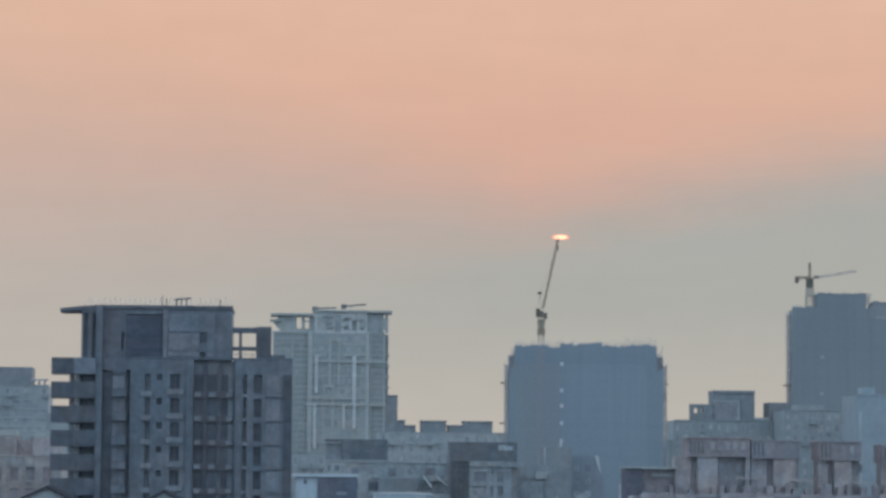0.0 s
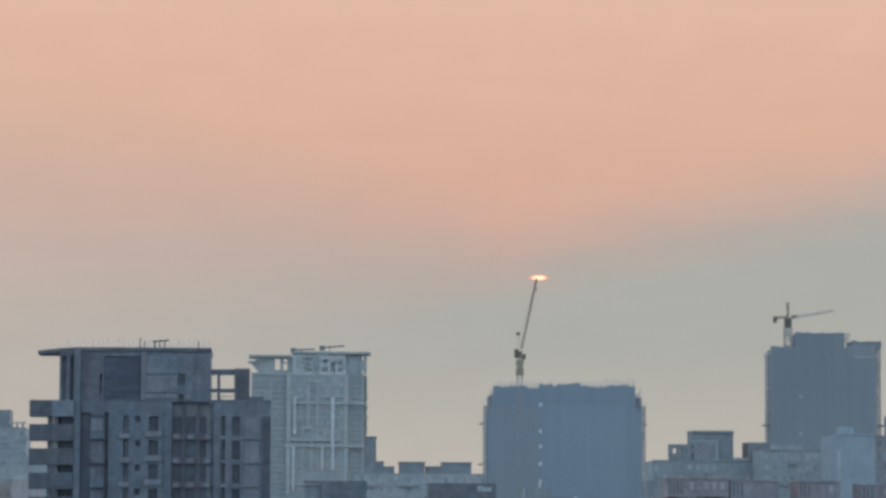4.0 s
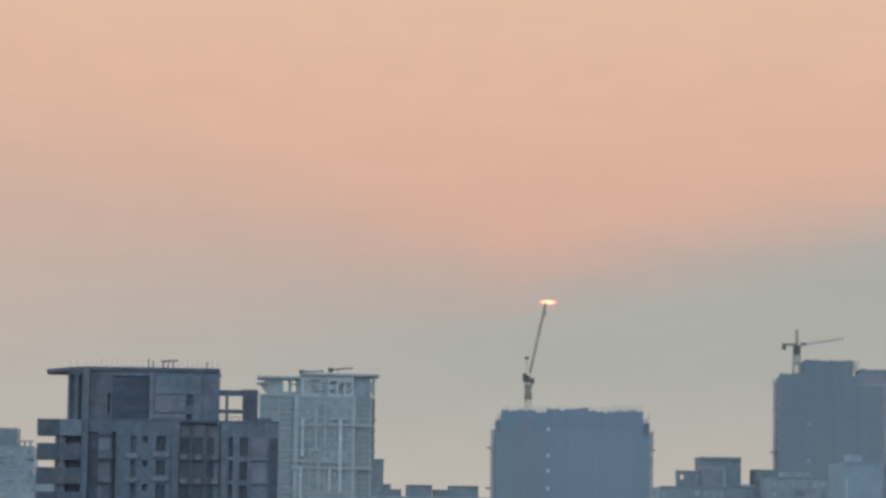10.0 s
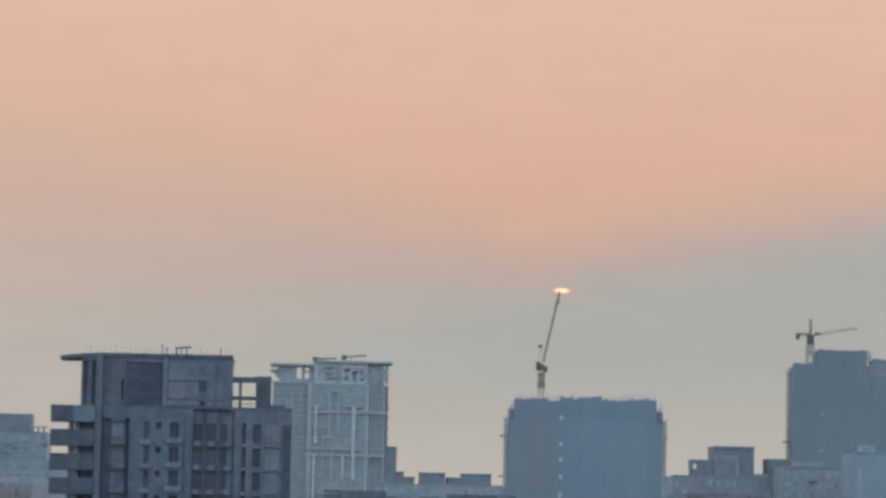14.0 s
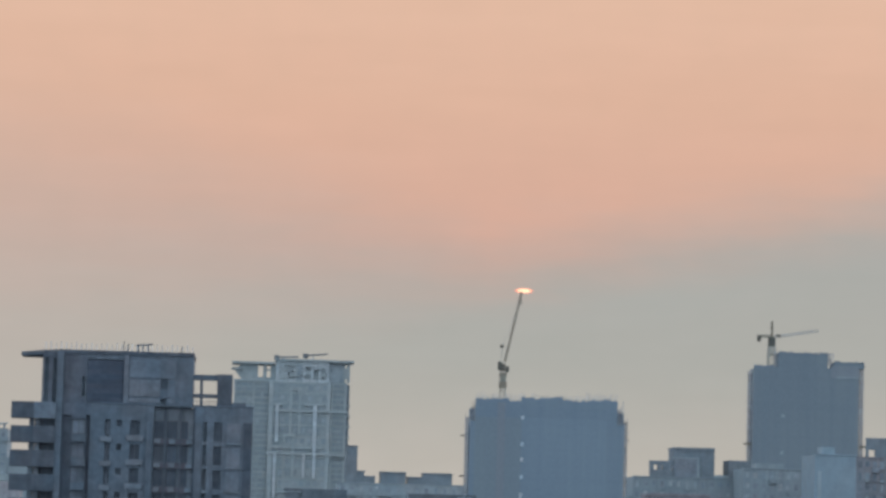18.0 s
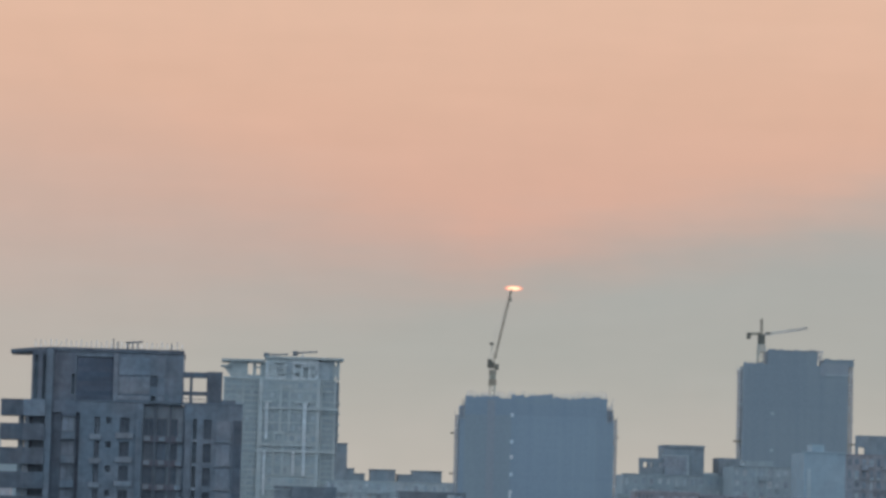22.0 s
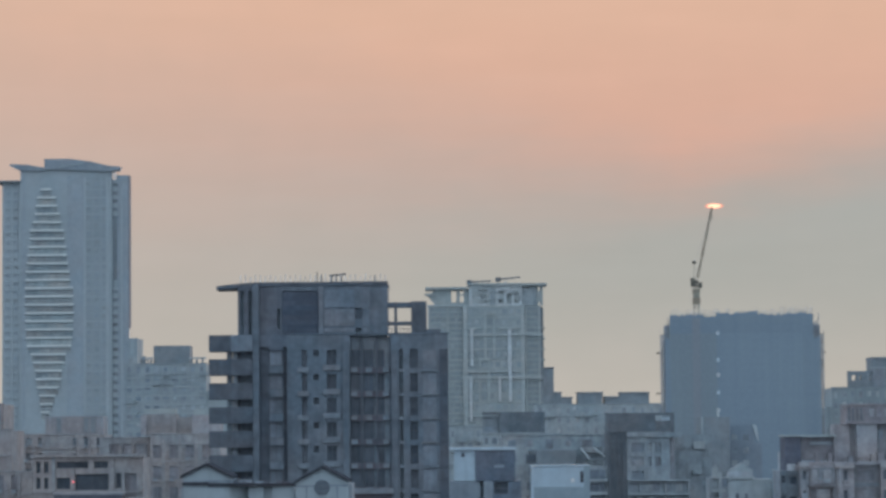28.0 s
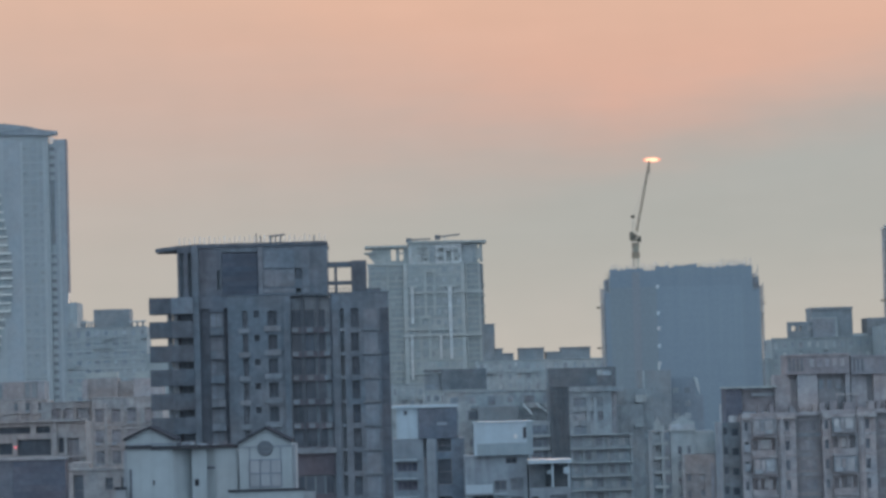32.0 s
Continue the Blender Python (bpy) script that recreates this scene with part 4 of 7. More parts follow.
        window(p, 26.01, 28.92, z - 1.8, z + 0.15, y + 0.35, 3)
        if i == 1:
            bx("awning", SHEET, p, 25.97, 27.51, y - 0.8, y - 0.01, z - 1.95, z - 1.75, "pale window awning")


def slab_house():
    """The long grey block with white floor edges and a dark framed roof storey."""
    Y = 640.0
    t = thing("slab_block", 44.07, Y, "grey apartment block with pale floor edges and dark roof frame", "apartment building")
    x0, x1, x2, x3 = 35.48, 39.63, 49.89, 53.06
    zt = 49.99
    zf = 45.85
    zm = 44.72
    ho = (45.83, 47.18, 48.28, 49.74 - 0.05)
    bx("fascia", FASCIA, t, x0, ho[0], Y, Y + 8, zf, zt, "dark slate roof storey")
    bx("beam", FASCIA, t, ho[0], x2, Y, Y + 0.6, zt - 0.55, zt)
    bx("fascia", FASCIA, t, ho[0] + 0.002, x2 - 0.6, Y + 0.1, Y + 6, zf, ho[2])
    bx("screen", SHEET, t, ho[1], x2 - 0.9, Y + 0.5, Y + 0.7, ho[2], zt - 0.56, "grey screen inside the roof frame")
    bx("post", FASCIA, t, x2 - 0.85, x2, Y, Y + 0.6, zf - 1.0, zt - 0.56)
    # dark flank with fins
    bx("flank", FASCIA, t, x0, x1, Y + 0.2, Y + 12, 0, zf)
    for i in range(4):
        q = x0 + 0.3 + i * 1.0
        bx("fin", FASCIA, t, q, q + 0.28, Y - 0.2, Y + 0.19, 0, zf - 0.5)
    # upper flat front
    levels = rows_down(43.54, 3.0, 36.23)
    rects = [(40.53, 43.33, z - 2.0, z) for z in levels] + [(45.65, 47.0, z - 2.1, z) for z in levels] + [(44.19, 44.92, z - 2.1, z) for z in levels]
    zl = 35.5
    facade(t, x1 + 0.01, 48.83, zl, zm, Y + 0.3, rects, SLAB_WALL, 0.4)
    for r in rects:
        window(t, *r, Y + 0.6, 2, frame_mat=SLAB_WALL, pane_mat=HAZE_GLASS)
    bx("upper_core", SLATE_DARK, t, x1 + 0.02, x2, Y + 1.1, Y + 12, 0, zm - 0.05)
    bx("roof_slab", SLAB_WALL, t, x1 + 0.01, x2 + 1.5, Y - 0.2, Y + 12, zm, zm + 1.0, "grey parapet band")
    # stacked balconies
    for z in rows_down(zl, 2.98, 3):
        fl = bx("floor_slab", SLAB_WALL, t, x1 + 0.02, x3, Y - 0.9, Y + 1.08, z - 0.25, z)
        bx("floor_edge", HAZE_WALL, fl, x1 + 0.01, x3 + 0.1, Y - 1.0, Y - 0.9, z - 0.14, z + 0.1, "pale floor edge")
        for k in range(5):
            q = x1 + 0.6 + k * (x3 - x1 - 1.2) / 5
            window(t, q, q + 1.5, z - 2.5, z - 0.5, Y + 0.1, 2, frame_mat=SLAB_WALL, pane_mat=HAZE_GLASS)
        for k in (1, 3):
            q = x1 + k * (x3 - x1) / 5
            bx("pier", SLAB_WALL, t, q, q + 0.4, Y - 0.5, Y + 0.15, z - 2.97, z - 0.26)
    bx("balcony_back", SLAB_WALL, t, x1 + 0.02, x3 - 0.52, Y + 0.2, Y + 1.09, 0, zl - 0.3)
    bx("end_wall", SLAB_WALL, t, x3 - 0.5, x3 - 0.01, Y - 0.6, Y + 1.08, 0, zl - 0.3)
    # stack of side balconies
    bx("side_wall", SLAB_WALL, t, 30.9, x0 - 0.01, Y + 1.4, Y + 8, 0, 38.6)
    for z in rows_down(38.0, 2.75, 8):
        bx("side_balcony", HAZE_WALL, t, 30.9, x0 - 0.01, Y + 0.4, Y + 1.39, z - 2.75, z - 2.25, "pale balcony slab")
        window(t, 31.3, 34.9, z - 2.2, z - 0.15, Y + 1.25, 3, frame_mat=SLAB_WALL, pane_mat=GLASS_NEAR)
    # the plainer rear wing
    w = thing("rear_wing", 56.35, 655, "plain grey rear wing with small windows", "apartment building")
    y = 655.0
    r0, r1 = 51.1, 59.23
    zz = 45.24
    levels = rows_down(39.75, 3.0, 4)
    rects = [(r0 + 3.6 + k * 1.7, r0 + 4.3 + k * 1.7, z - 1.2, z) for z in levels for k in range(2)]
    facade(w, r0, r1, 0, zz, y, rects, SLAB_WALL, 0.4)
    bx("core", SLATE_DARK, w, r0 + 0.05, r1 - 0.05, y + 0.6, y + 12, 0, zz - 0.05)
    for r in rects:
        window(w, *r, y + 0.2, 1)
    bx("roof_tank", HAZE_WALL, w, 55.22, 57.6, y - 1, y - 0.005, 42.09, 43.71, "pale water tank housing")
    bx("lower_block", SLAB_WALL, w, 49.8, 56.63, y - 4, y - 1.1, 0, 41.68, "dark lower block")
    bx("tank", HAZE_WALL, w, 54.72, 56.46, y - 5, y - 4.01, 36.67, 37.53)


def ornate_house():
    """The block with a scalloped gable, terracotta front and pale piers."""
    Y = 560.0
    t = thing("gabled_apartments", 57.06, Y, "pale apartment block with scalloped gable and terracotta front", "apartment building")
    zb = 37.14
    dx = 56.13
    zd = 38.21
    bm = bmesh.new()
    half = [(2.2, 0.0), (2.2, 0.35), (1.75, 0.55), (1.35, 0.62), (1.05, 0.95), (0.7, 1.2), (0.45, 1.25), (0.28, 1.55), (0.0, 1.72)]
    panel(bm, [(dx + a, zd + b) for a, b in half] + [(dx - a, zd + b) for a, b in half[-2::-1]], Y - 0.1, Y + 0.7)
    part("scalloped_gable", bm, HAZE_WALL, t, "pale scalloped roof gable")
    levels = rows_down(34.06, 3.0, 4)
    a, b = 53.67, 58.38
    rects = [(54.95, 55.7, z - 1.5, z) for z in levels] + [(56.74, 57.38, levels[0] - 1.5, levels[0])]
    facade(t, a, b, 0, zb, Y, rects, HAZE_WALL, 0.4)
    for r in rects:
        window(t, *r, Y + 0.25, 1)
    bx("cornice", SLATE, t, a + 0.1, b - 0.1, Y - 0.2, Y + 4, zb - 0.02, zd)
    bx("cornice", SKYLINE, t, a - 0.15, b + 0.15, Y - 0.4, Y + 4.2, zb - 0.3, zb + 0.05)
    zt = 32.47
    c, d = 56.1, 62.19
    levels = rows_down(28.71, 3.0, 4)
    rects = [(56.5, 57.2, z - 1.3, z) for z in levels] + [(58.9, 59.9, z - 1.1, z) for z in levels]
    facade(t, c, d, 0, zt, Y - 1.2, rects, BROWN, 0.4, "terracotta_wall", "terracotta tiled wall")
    for r in rects:
        window(t, *r, Y - 0.95, 1)
    bx("pier", BEIGE, t, c - 0.5, c - 0.01, Y - 1.4, Y - 0.01, 0, zt + 0.2)
    bx("window_strip", PINK_GLASS, t, d - 1.25, d - 0.55, Y - 1.26, Y - 1.205, 0, zt - 1.6, "dark strip of stairwell glazing")
    bx("core", SLATE, t, a + 0.1, d - 0.1, Y + 0.5, Y + 10, 0, zt)
    bx("upper_wall", HAZE_WALL, t, b + 0.01, d, Y + 0.4, Y + 8, zt + 0.01, 36.69, "hazy grey upper wall")
    # pale piers
    bx("pier", SHEET_LOW, t, 61.95, 63.3, Y - 1.8, Y, 0, 38.6, "tall pale corner pier")
    bx("finial", SLATE, t, 63.05, 64.34, Y - 1.5, Y, 38.31, 41.73, "pale roof pier")
    lv = rows_down(36.97, 2.7, 4)
    e0, e1 = 50.46, 52.39
    bx("pier", HAZE_WALL, t, 51.85, e1, Y - 0.8, Y, 0, 38.01)
    bm = bmesh.new()
    fx, fz = 51.21, 39.75
    panel(bm, [(fx - 0.7, fz - 2.6), (fx + 0.8, fz - 2.6), (fx + 0.5, fz - 1.0), (fx, fz), (fx - 0.5, fz - 1.0)], Y - 0.6, Y)
    part("finial", bm, HAZE_WALL, t, "pale pointed finial")
    bx("side_wall", SLAB_WALL, t, e0 - 0.3, a - 0.01, Y + 0.2, Y + 8, 0, 36.97)
    for z in lv:
        s = bx("balcony", HAZE_WALL, t, e0, 51.75, Y - 0.8, Y + 0.19, z - 2.6, z - 2.4)
        bx("balcony_edge", HAZE_WALL, s, e0, 53.03, Y - 0.9, Y - 0.8, z - 2.62, z - 2.1, "pale balcony edge")
        window(t, 52.49, 53.56, z - 1.7, z - 0.2, Y + 0.1, 1)
    # the tower-like block behind with a pale raked edge
    g = thing("gabled_block", 70.48, 700, "hazy blue-grey block with a pale raked roof edge", "apartment building")
    y = 700.0
    bx("wall", HAZE_BLUE, g, 66.86, 73.55, y, y + 12, 0, 47.33)
    bm = bmesh.new()
    panel(bm, [(72.95, 47.51), (73.88, 47.22), (74.44, 43.19), (73.64, 45.08)], y - 0.4, y - 0.01)
    part("raked_edge", bm, RAW_PALE, g, "pale raked edge")
    bx("wing", HAZE_BLUE, g, 73.55 + 0.01, 75.16, y + 0.3, y + 12, 0, 43.19)
    bx("wing", HAZE_ROOF, g, 60.24, 66.85, y - 8, y + 6, 0, 49.32, "hazy grey wing")
    bx("finial", RAW_PALE, g, 64.1, 64.5, y - 7, y - 6, 49.32, 51.26, "small pale finial")
    bx("edge_strip", SKYLINE, g, 60.24, 60.63, y - 8.1, y - 8.005, 0, 49.32 - 0.1)
    for z in rows_down(45.2, 3.0, 4):
        for q in (67.93, 70.61):
            window(g, q, q + 1.5, z - 1.5, z, y - 0.08, 2, frame_mat=HAZE_BLUE, pane_mat=BLUE_GLASS)


box_house()
shed_house()
slab_house()
ornate_house()


# ---- the pinkish complex along the lower right ----
def pink_complex():
    Y, ST = 450.0, 3.0
    t = thing("pink_apartments", 63.51, Y, "pinkish tiled apartment complex with cluttered balconies", "apartment building")
    ztop = 40.95
    levels = rows_down(ztop - 0.9, ST, 4)
    left, right = 54.02, 97.9
    bay = 66.24 - left
    n_bays = int((right - left) / bay) + 1
    # inner walls are darker than the front to imitate shade
    bx("core", PINK_DARK, t, left, left + n_bays * bay, Y + 1.36, Y + 16, 0, ztop - 0.2, "inner walls in darker tile as painted shade")
    rnd = random.Random(7)
    for i in range(n_bays):
        o = left + i * bay
        # balcony stack
        w = 59.35 - left
        c = 62.11 - left
        rects = [(o + 0.35, o + 0.95, z - 1.9, z - 0.5) for z in levels]
        facade(t, o, o + 1.35, 0, ztop - 0.1, Y, rects, PINK, 0.5)
        for r in rects:
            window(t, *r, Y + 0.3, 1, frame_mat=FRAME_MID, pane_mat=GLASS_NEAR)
        bx("balcony_back", PINK_DARK, t, o + 1.36, o + w, Y + 0.4, Y + 1.355, 0, ztop - 0.6)
        for k, z in enumerate(levels):
            s = bx("balcony", PINK, t, o + 1.36, o + w, Y - 0.6, Y + 0.39, z - ST + 0.02, z - ST + 0.3)
            if k % 2 == 0:
                # glazed-in balcony with a dark frame
                bx("glazed_bay", rnd.choice((BAY_FRAME, BAY_FRAME, TEAL)), s, o + 1.45, o + w - 0.4, Y - 0.8, Y - 0.45, z - 2.4, z - 0.1, "framed glazed balcony")
                for q, wide in ((1.75, 0.75), (2.75, 0.5), (3.45, 1.15)):
                    bx("pane", rnd.choice((BAY_GLASS, PALE_GLASS, PALE_GLASS, PINK_DARK)), s, o + q, o + q + wide, Y - 0.86, Y - 0.81, z - 1.85 + rnd.uniform(-0.2, 0.1), z - 0.35, "grey window pane")
                    bx("panel", rnd.choice((PINK, PINK_DARK, BAY_FRAME)), s, o + q, o + q + wide, Y - 0.86, Y - 0.81, z - 2.3, z - 2.0 - rnd.uniform(0, 0.1))
                # ledge takes a dark colour to draw the shadow line under the bay
                bx("ledge", MAROON, s, o + 1.3, o + w - 0.3, Y - 1.0, Y - 0.62, z - 2.62, z - 2.41, "ledge painted dark as a shadow line")
                if rnd.random() < 0.75:
                    q = o + rnd.choice((1.7, 3.4, 3.4))
                    bx("air_conditioner", WHITE_DIM, t, q, q + 1.05, Y - 1.15, Y - 0.87, z - 2.36, z - 1.75, "pale air-conditioning unit")
            else:
                bx("parapet", PINK if k % 3 else PINK_DARK, s, o + 1.4, o + w - 0.4, Y - 0.62, Y - 0.45, z - ST + 0.3, z - ST + 1.15)
                for q in (1.6, 3.0):
                    window(t, o + q, o + q + 1.1, z - ST + 0.9, z - 0.35, Y + 0.3, 2, frame_mat=PINK_DARK, pane_mat=PINK_GLASS)
                for q in (2.3 + rnd.uniform(-0.4, 0.4), 3.9 + rnd.uniform(-0.4, 0.4)):
                    bx("mullion", PINK, t, o + q, o + q + 0.3, Y - 0.6, Y - 0.4, z - ST + 1.15, z - 0.3)
                if rnd.random() < 0.7:
                    q = o + 1.6 + rnd.random() * 2.0
                    bx("blind", rnd.choice((BEIGE, SLATE, PINK)), t, q, q + 1.2, Y - 0.4, Y - 0.32, z - 1.7, z - 0.3, "pale balcony blind")
            # upright strip painted dark for the shadow beside the balcony, no real part
            bx("drain_strip", BAY_FRAME, t, o + w - 0.36, o + w - 0.04, Y - 0.3, Y - 0.1, z - ST + 0.31, z)
            if rnd.random() < 0.6:
                q = o + w + 0.2 + rnd.random() * 0.3
                bx("air_conditioner", rnd.choice((PINK, BEIGE, SLATE)), t, q, q + 0.75, Y - 0.7, Y - 0.43, z - 2.55, z - 2.0)
            if rnd.random() < 0.5:
                bx("window_cage", SLATE_DARK, t, o + 0.25, o + 1.1, Y - 0.45, Y - 0.01, z - 2.0, z - 1.6 + rnd.random() * 0.8)
            for q in (2.3, 3.6):
                bx("mullion", PINK, t, o + q, o + q + 0.16, Y - 0.4, Y - 0.25, z - ST + 1.1, z)
        # pier with narrow windows
        rects = [(o + w + 1.2, o + w + 1.85, z - 2.0, z - 0.5) for z in levels]
        facade(t, o + w + 0.01, o + c, 0, ztop - 0.3, Y - 0.3, rects, PINK, 0.5)
        for z, r in zip(levels, rects):
            window(t, *r, Y, 1, frame_mat=FRAME_MID, pane_mat=GLASS_NEAR)
            bx("string_course", PINK, t, o + w, o + c + 0.05, Y - 0.42, Y - 0.305, z - 2.85, z - 2.6)
        bm = bmesh.new()
        bow = [(o + w + 0.12 + 0.95 * k / 8, Y - 0.45 - 0.4 * math.sin(math.pi * k / 8)) for k in range(9)]
        prism(bm, bow, 0, ztop - 1.1)
        part("bowed_pier", bm, PINK, t, "bowed pinkish pier")
        bx("ledge", BEIGE, t, o + w - 0.1, o + c + 0.1, Y - 0.9, Y + 0.3, ztop - 1.1, ztop - 0.75, "pale stone ledge")
        bx("ledge", BEIGE, t, o - 0.1, o + 1.4, Y - 0.3, Y + 0.3, ztop - 1.1, ztop - 0.75, "pale stone ledge")
        # deep recess, its shade put into darker wall and glass colours
        lo, hi = o + c + 0.2, o + bay - 0.05
        for k, z in enumerate(levels):
            window(t, lo + 0.5, hi - 0.7, z - 2.1, z - 0.5, Y + 1.28, 3, frame_mat=MAROON, pane_mat=RECESS_GLASS)
            bx("spandrel", MAUVE, t, lo, hi, Y + 1.22, Y + 1.335, z - 3.0, z - 2.4)
        bx("recess_back", MAUVE, t, lo, hi, Y + 1.34, Y + 1.357, 0, ztop - 0.7, "recess wall coloured darker as painted shade")
        bx("parapet", PINK_DARK, t, o, o + bay, Y + 0.6, Y + 1.0, ztop - 0.6, ztop - 0.1 + 0.2 * (i % 2))
    # roof storeys set back, one framed unit after another: x of the frame, its levels, pale walls and recesses
    y = Y + 3.0
    units = (
        (61.4, 71.1, 46.55, 49.35, ((59.6, 61.98, PINK_DARK), (63.0, 66.12, PINK), (70.4, 71.1, PINK)), ((61.99, 62.99), (66.13, 70.39))),
        (71.3, 78.7, 46.3, 49.0, ((71.3, 73.7, PINK_DARK), (74.7, 78.2, PINK)), ((73.71, 74.69), (78.21, 78.7))),
        (81.7, 88.3, 46.1, 48.9, ((81.7, 83.2, PINK_DARK), (84.1, 86.8, PINK)), ((83.21, 84.09), (86.81, 88.2))),
        (91.5, 98.5, 45.8, 48.4, ((91.5, 93.0, PINK_DARK), (94.0, 96.8, PINK)), ((93.01, 93.99), (96.81, 98.4))),
    )
    for n, (fa, fb, zlow, zhigh, walls, hollows) in enumerate(units):
        for a, b, m in walls:
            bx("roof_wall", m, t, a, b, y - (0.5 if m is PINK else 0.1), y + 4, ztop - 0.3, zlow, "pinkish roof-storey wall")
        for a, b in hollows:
            # roof recess shade is painted with a darker render
            bx("roof_recess", MAUVE, t, a, b, y + 0.5, y + 4, ztop - 0.3, zlow - 0.01, "recess between roof walls, coloured darker as shade")
        bx("fascia", MAROON, t, fa, fb, y - 0.8, y + 6, zlow + 0.01, zhigh, "brownish fascia of the roof frame")
        bx("fascia_cap", PINK_DARK, t, fa - 0.1, fb + 0.1, y - 0.95, y + 6, zhigh, zhigh + 0.25)
        for k in range(4 if n == 0 else 3):
            q = fa + 0.35 + k * 0.62
            bx("fascia_slot", FASCIA, t, q, q + 0.28, y - 0.84, y - 0.803, zlow + 0.5, zhigh - 0.35)
        for k in range(5 if n == 0 else 2):
            q = fa + 3.6 + k * 1.15
            bx("fascia_panel", PINK_GLASS, t, q, q + 0.7, y - 0.84, y - 0.803, zlow + 1.1, zhigh - 0.5)
        a, b = hollows[-1]
        bx("roof_rail", BEIGE, t, b - 1.6, b + 1.9, y - 0.95, y - 0.81, 43.2 - 0.3 * n, 43.5 - 0.3 * n, "pale roof rail")
        for k in range(3):
            bx("rail_post", PINK_DARK, t, b - 1.5 + 1.5 * k, b - 1.38 + 1.5 * k, y - 0.93, y - 0.83, ztop - 0.3, 43.2 - 0.3 * n)
        if b - a > 1.2:
            for k in range(3):
                q = a + 0.3 + k * (b - a) / 3.2
                bx("roof_window", SLATE_DARK, t, q, q + 0.7, y + 0.4, y + 0.49, ztop + 3.3, ztop + 4.7, "dark roof-storey window")
    rnd = random.Random(17)
    for k in range(26):
        q = left + 2 + k * 1.65 + rnd.random()
        h = rnd.uniform(0.4, 1.5)
        bx("roof_box", rnd.choice((PINK_DARK, RUDDY, MAROON, MAROON)), t, q, q + rnd.uniform(0.6, 1.4), Y + 1.1, Y + 2.2, ztop - 0.3, ztop + h, "small roof-top housing")
    # dark return wing at the near corner
    w = thing("dark_wing", 52.88, 452, "dark grey wing with stacked windows beside pink flats", "apartment building")
    a, b = 51.26, left - 0.02
    zl = 39.55
    levels = rows_down(zl - 0.6, ST, 4)
    rects = [r for z in levels for r in ((a + 0.1, a + 0.85, z - 1.3, z - 0.1), (a + 1.4, b - 0.25, z - 1.5, z - 0.3))]
    facade(w, a, b, 0, zl, 452, rects, WING, 0.4)
    for r in rects:
        window(w, *r, 452.25, 1, frame_mat=WING, pane_mat=GLASS)
    bx("core", SLATE_DARK, w, a + 0.02, b, 452.6, 462, 0, zl - 0.02)
    x0, x1 = 52.13, 54.56
    zt = 44.69
    bx("roof_box", DARK_CLAD, w, x0, x1, 453, 460, zl, zt, "dark roof box")
    bm = bmesh.new()
    bmesh.ops.create_cone(bm, cap_ends=True, segments=20, radius1=0.7, radius2=0.66, depth=1.0, matrix=Matrix.Translation((53.0, 452.7, zl + 0.5)))
    part("water_tank", bm, SLATE, w, "pale roof water tank")
    bx("roof_box", MAROON, w, x1 + 0.01, 60.1, 454, 460, ztop + 0.1, zt - 0.1)
    bx("roof_edge", RAW, w, x0 - 0.2, 59.97, 452.6, 460, zt, zt + 0.25, "pale roof edge")
    bx("strip_window", WHITE_DIM, w, 56.05, 59.95, 453.6, 453.98, 43.45, 43.88, "pale strip below the roof")
    bx("roof_rim", PINK, w, x1 - 1.5, x1 + 0.3, 452.3, 453, zl, zl + 0.9)


pink_complex()


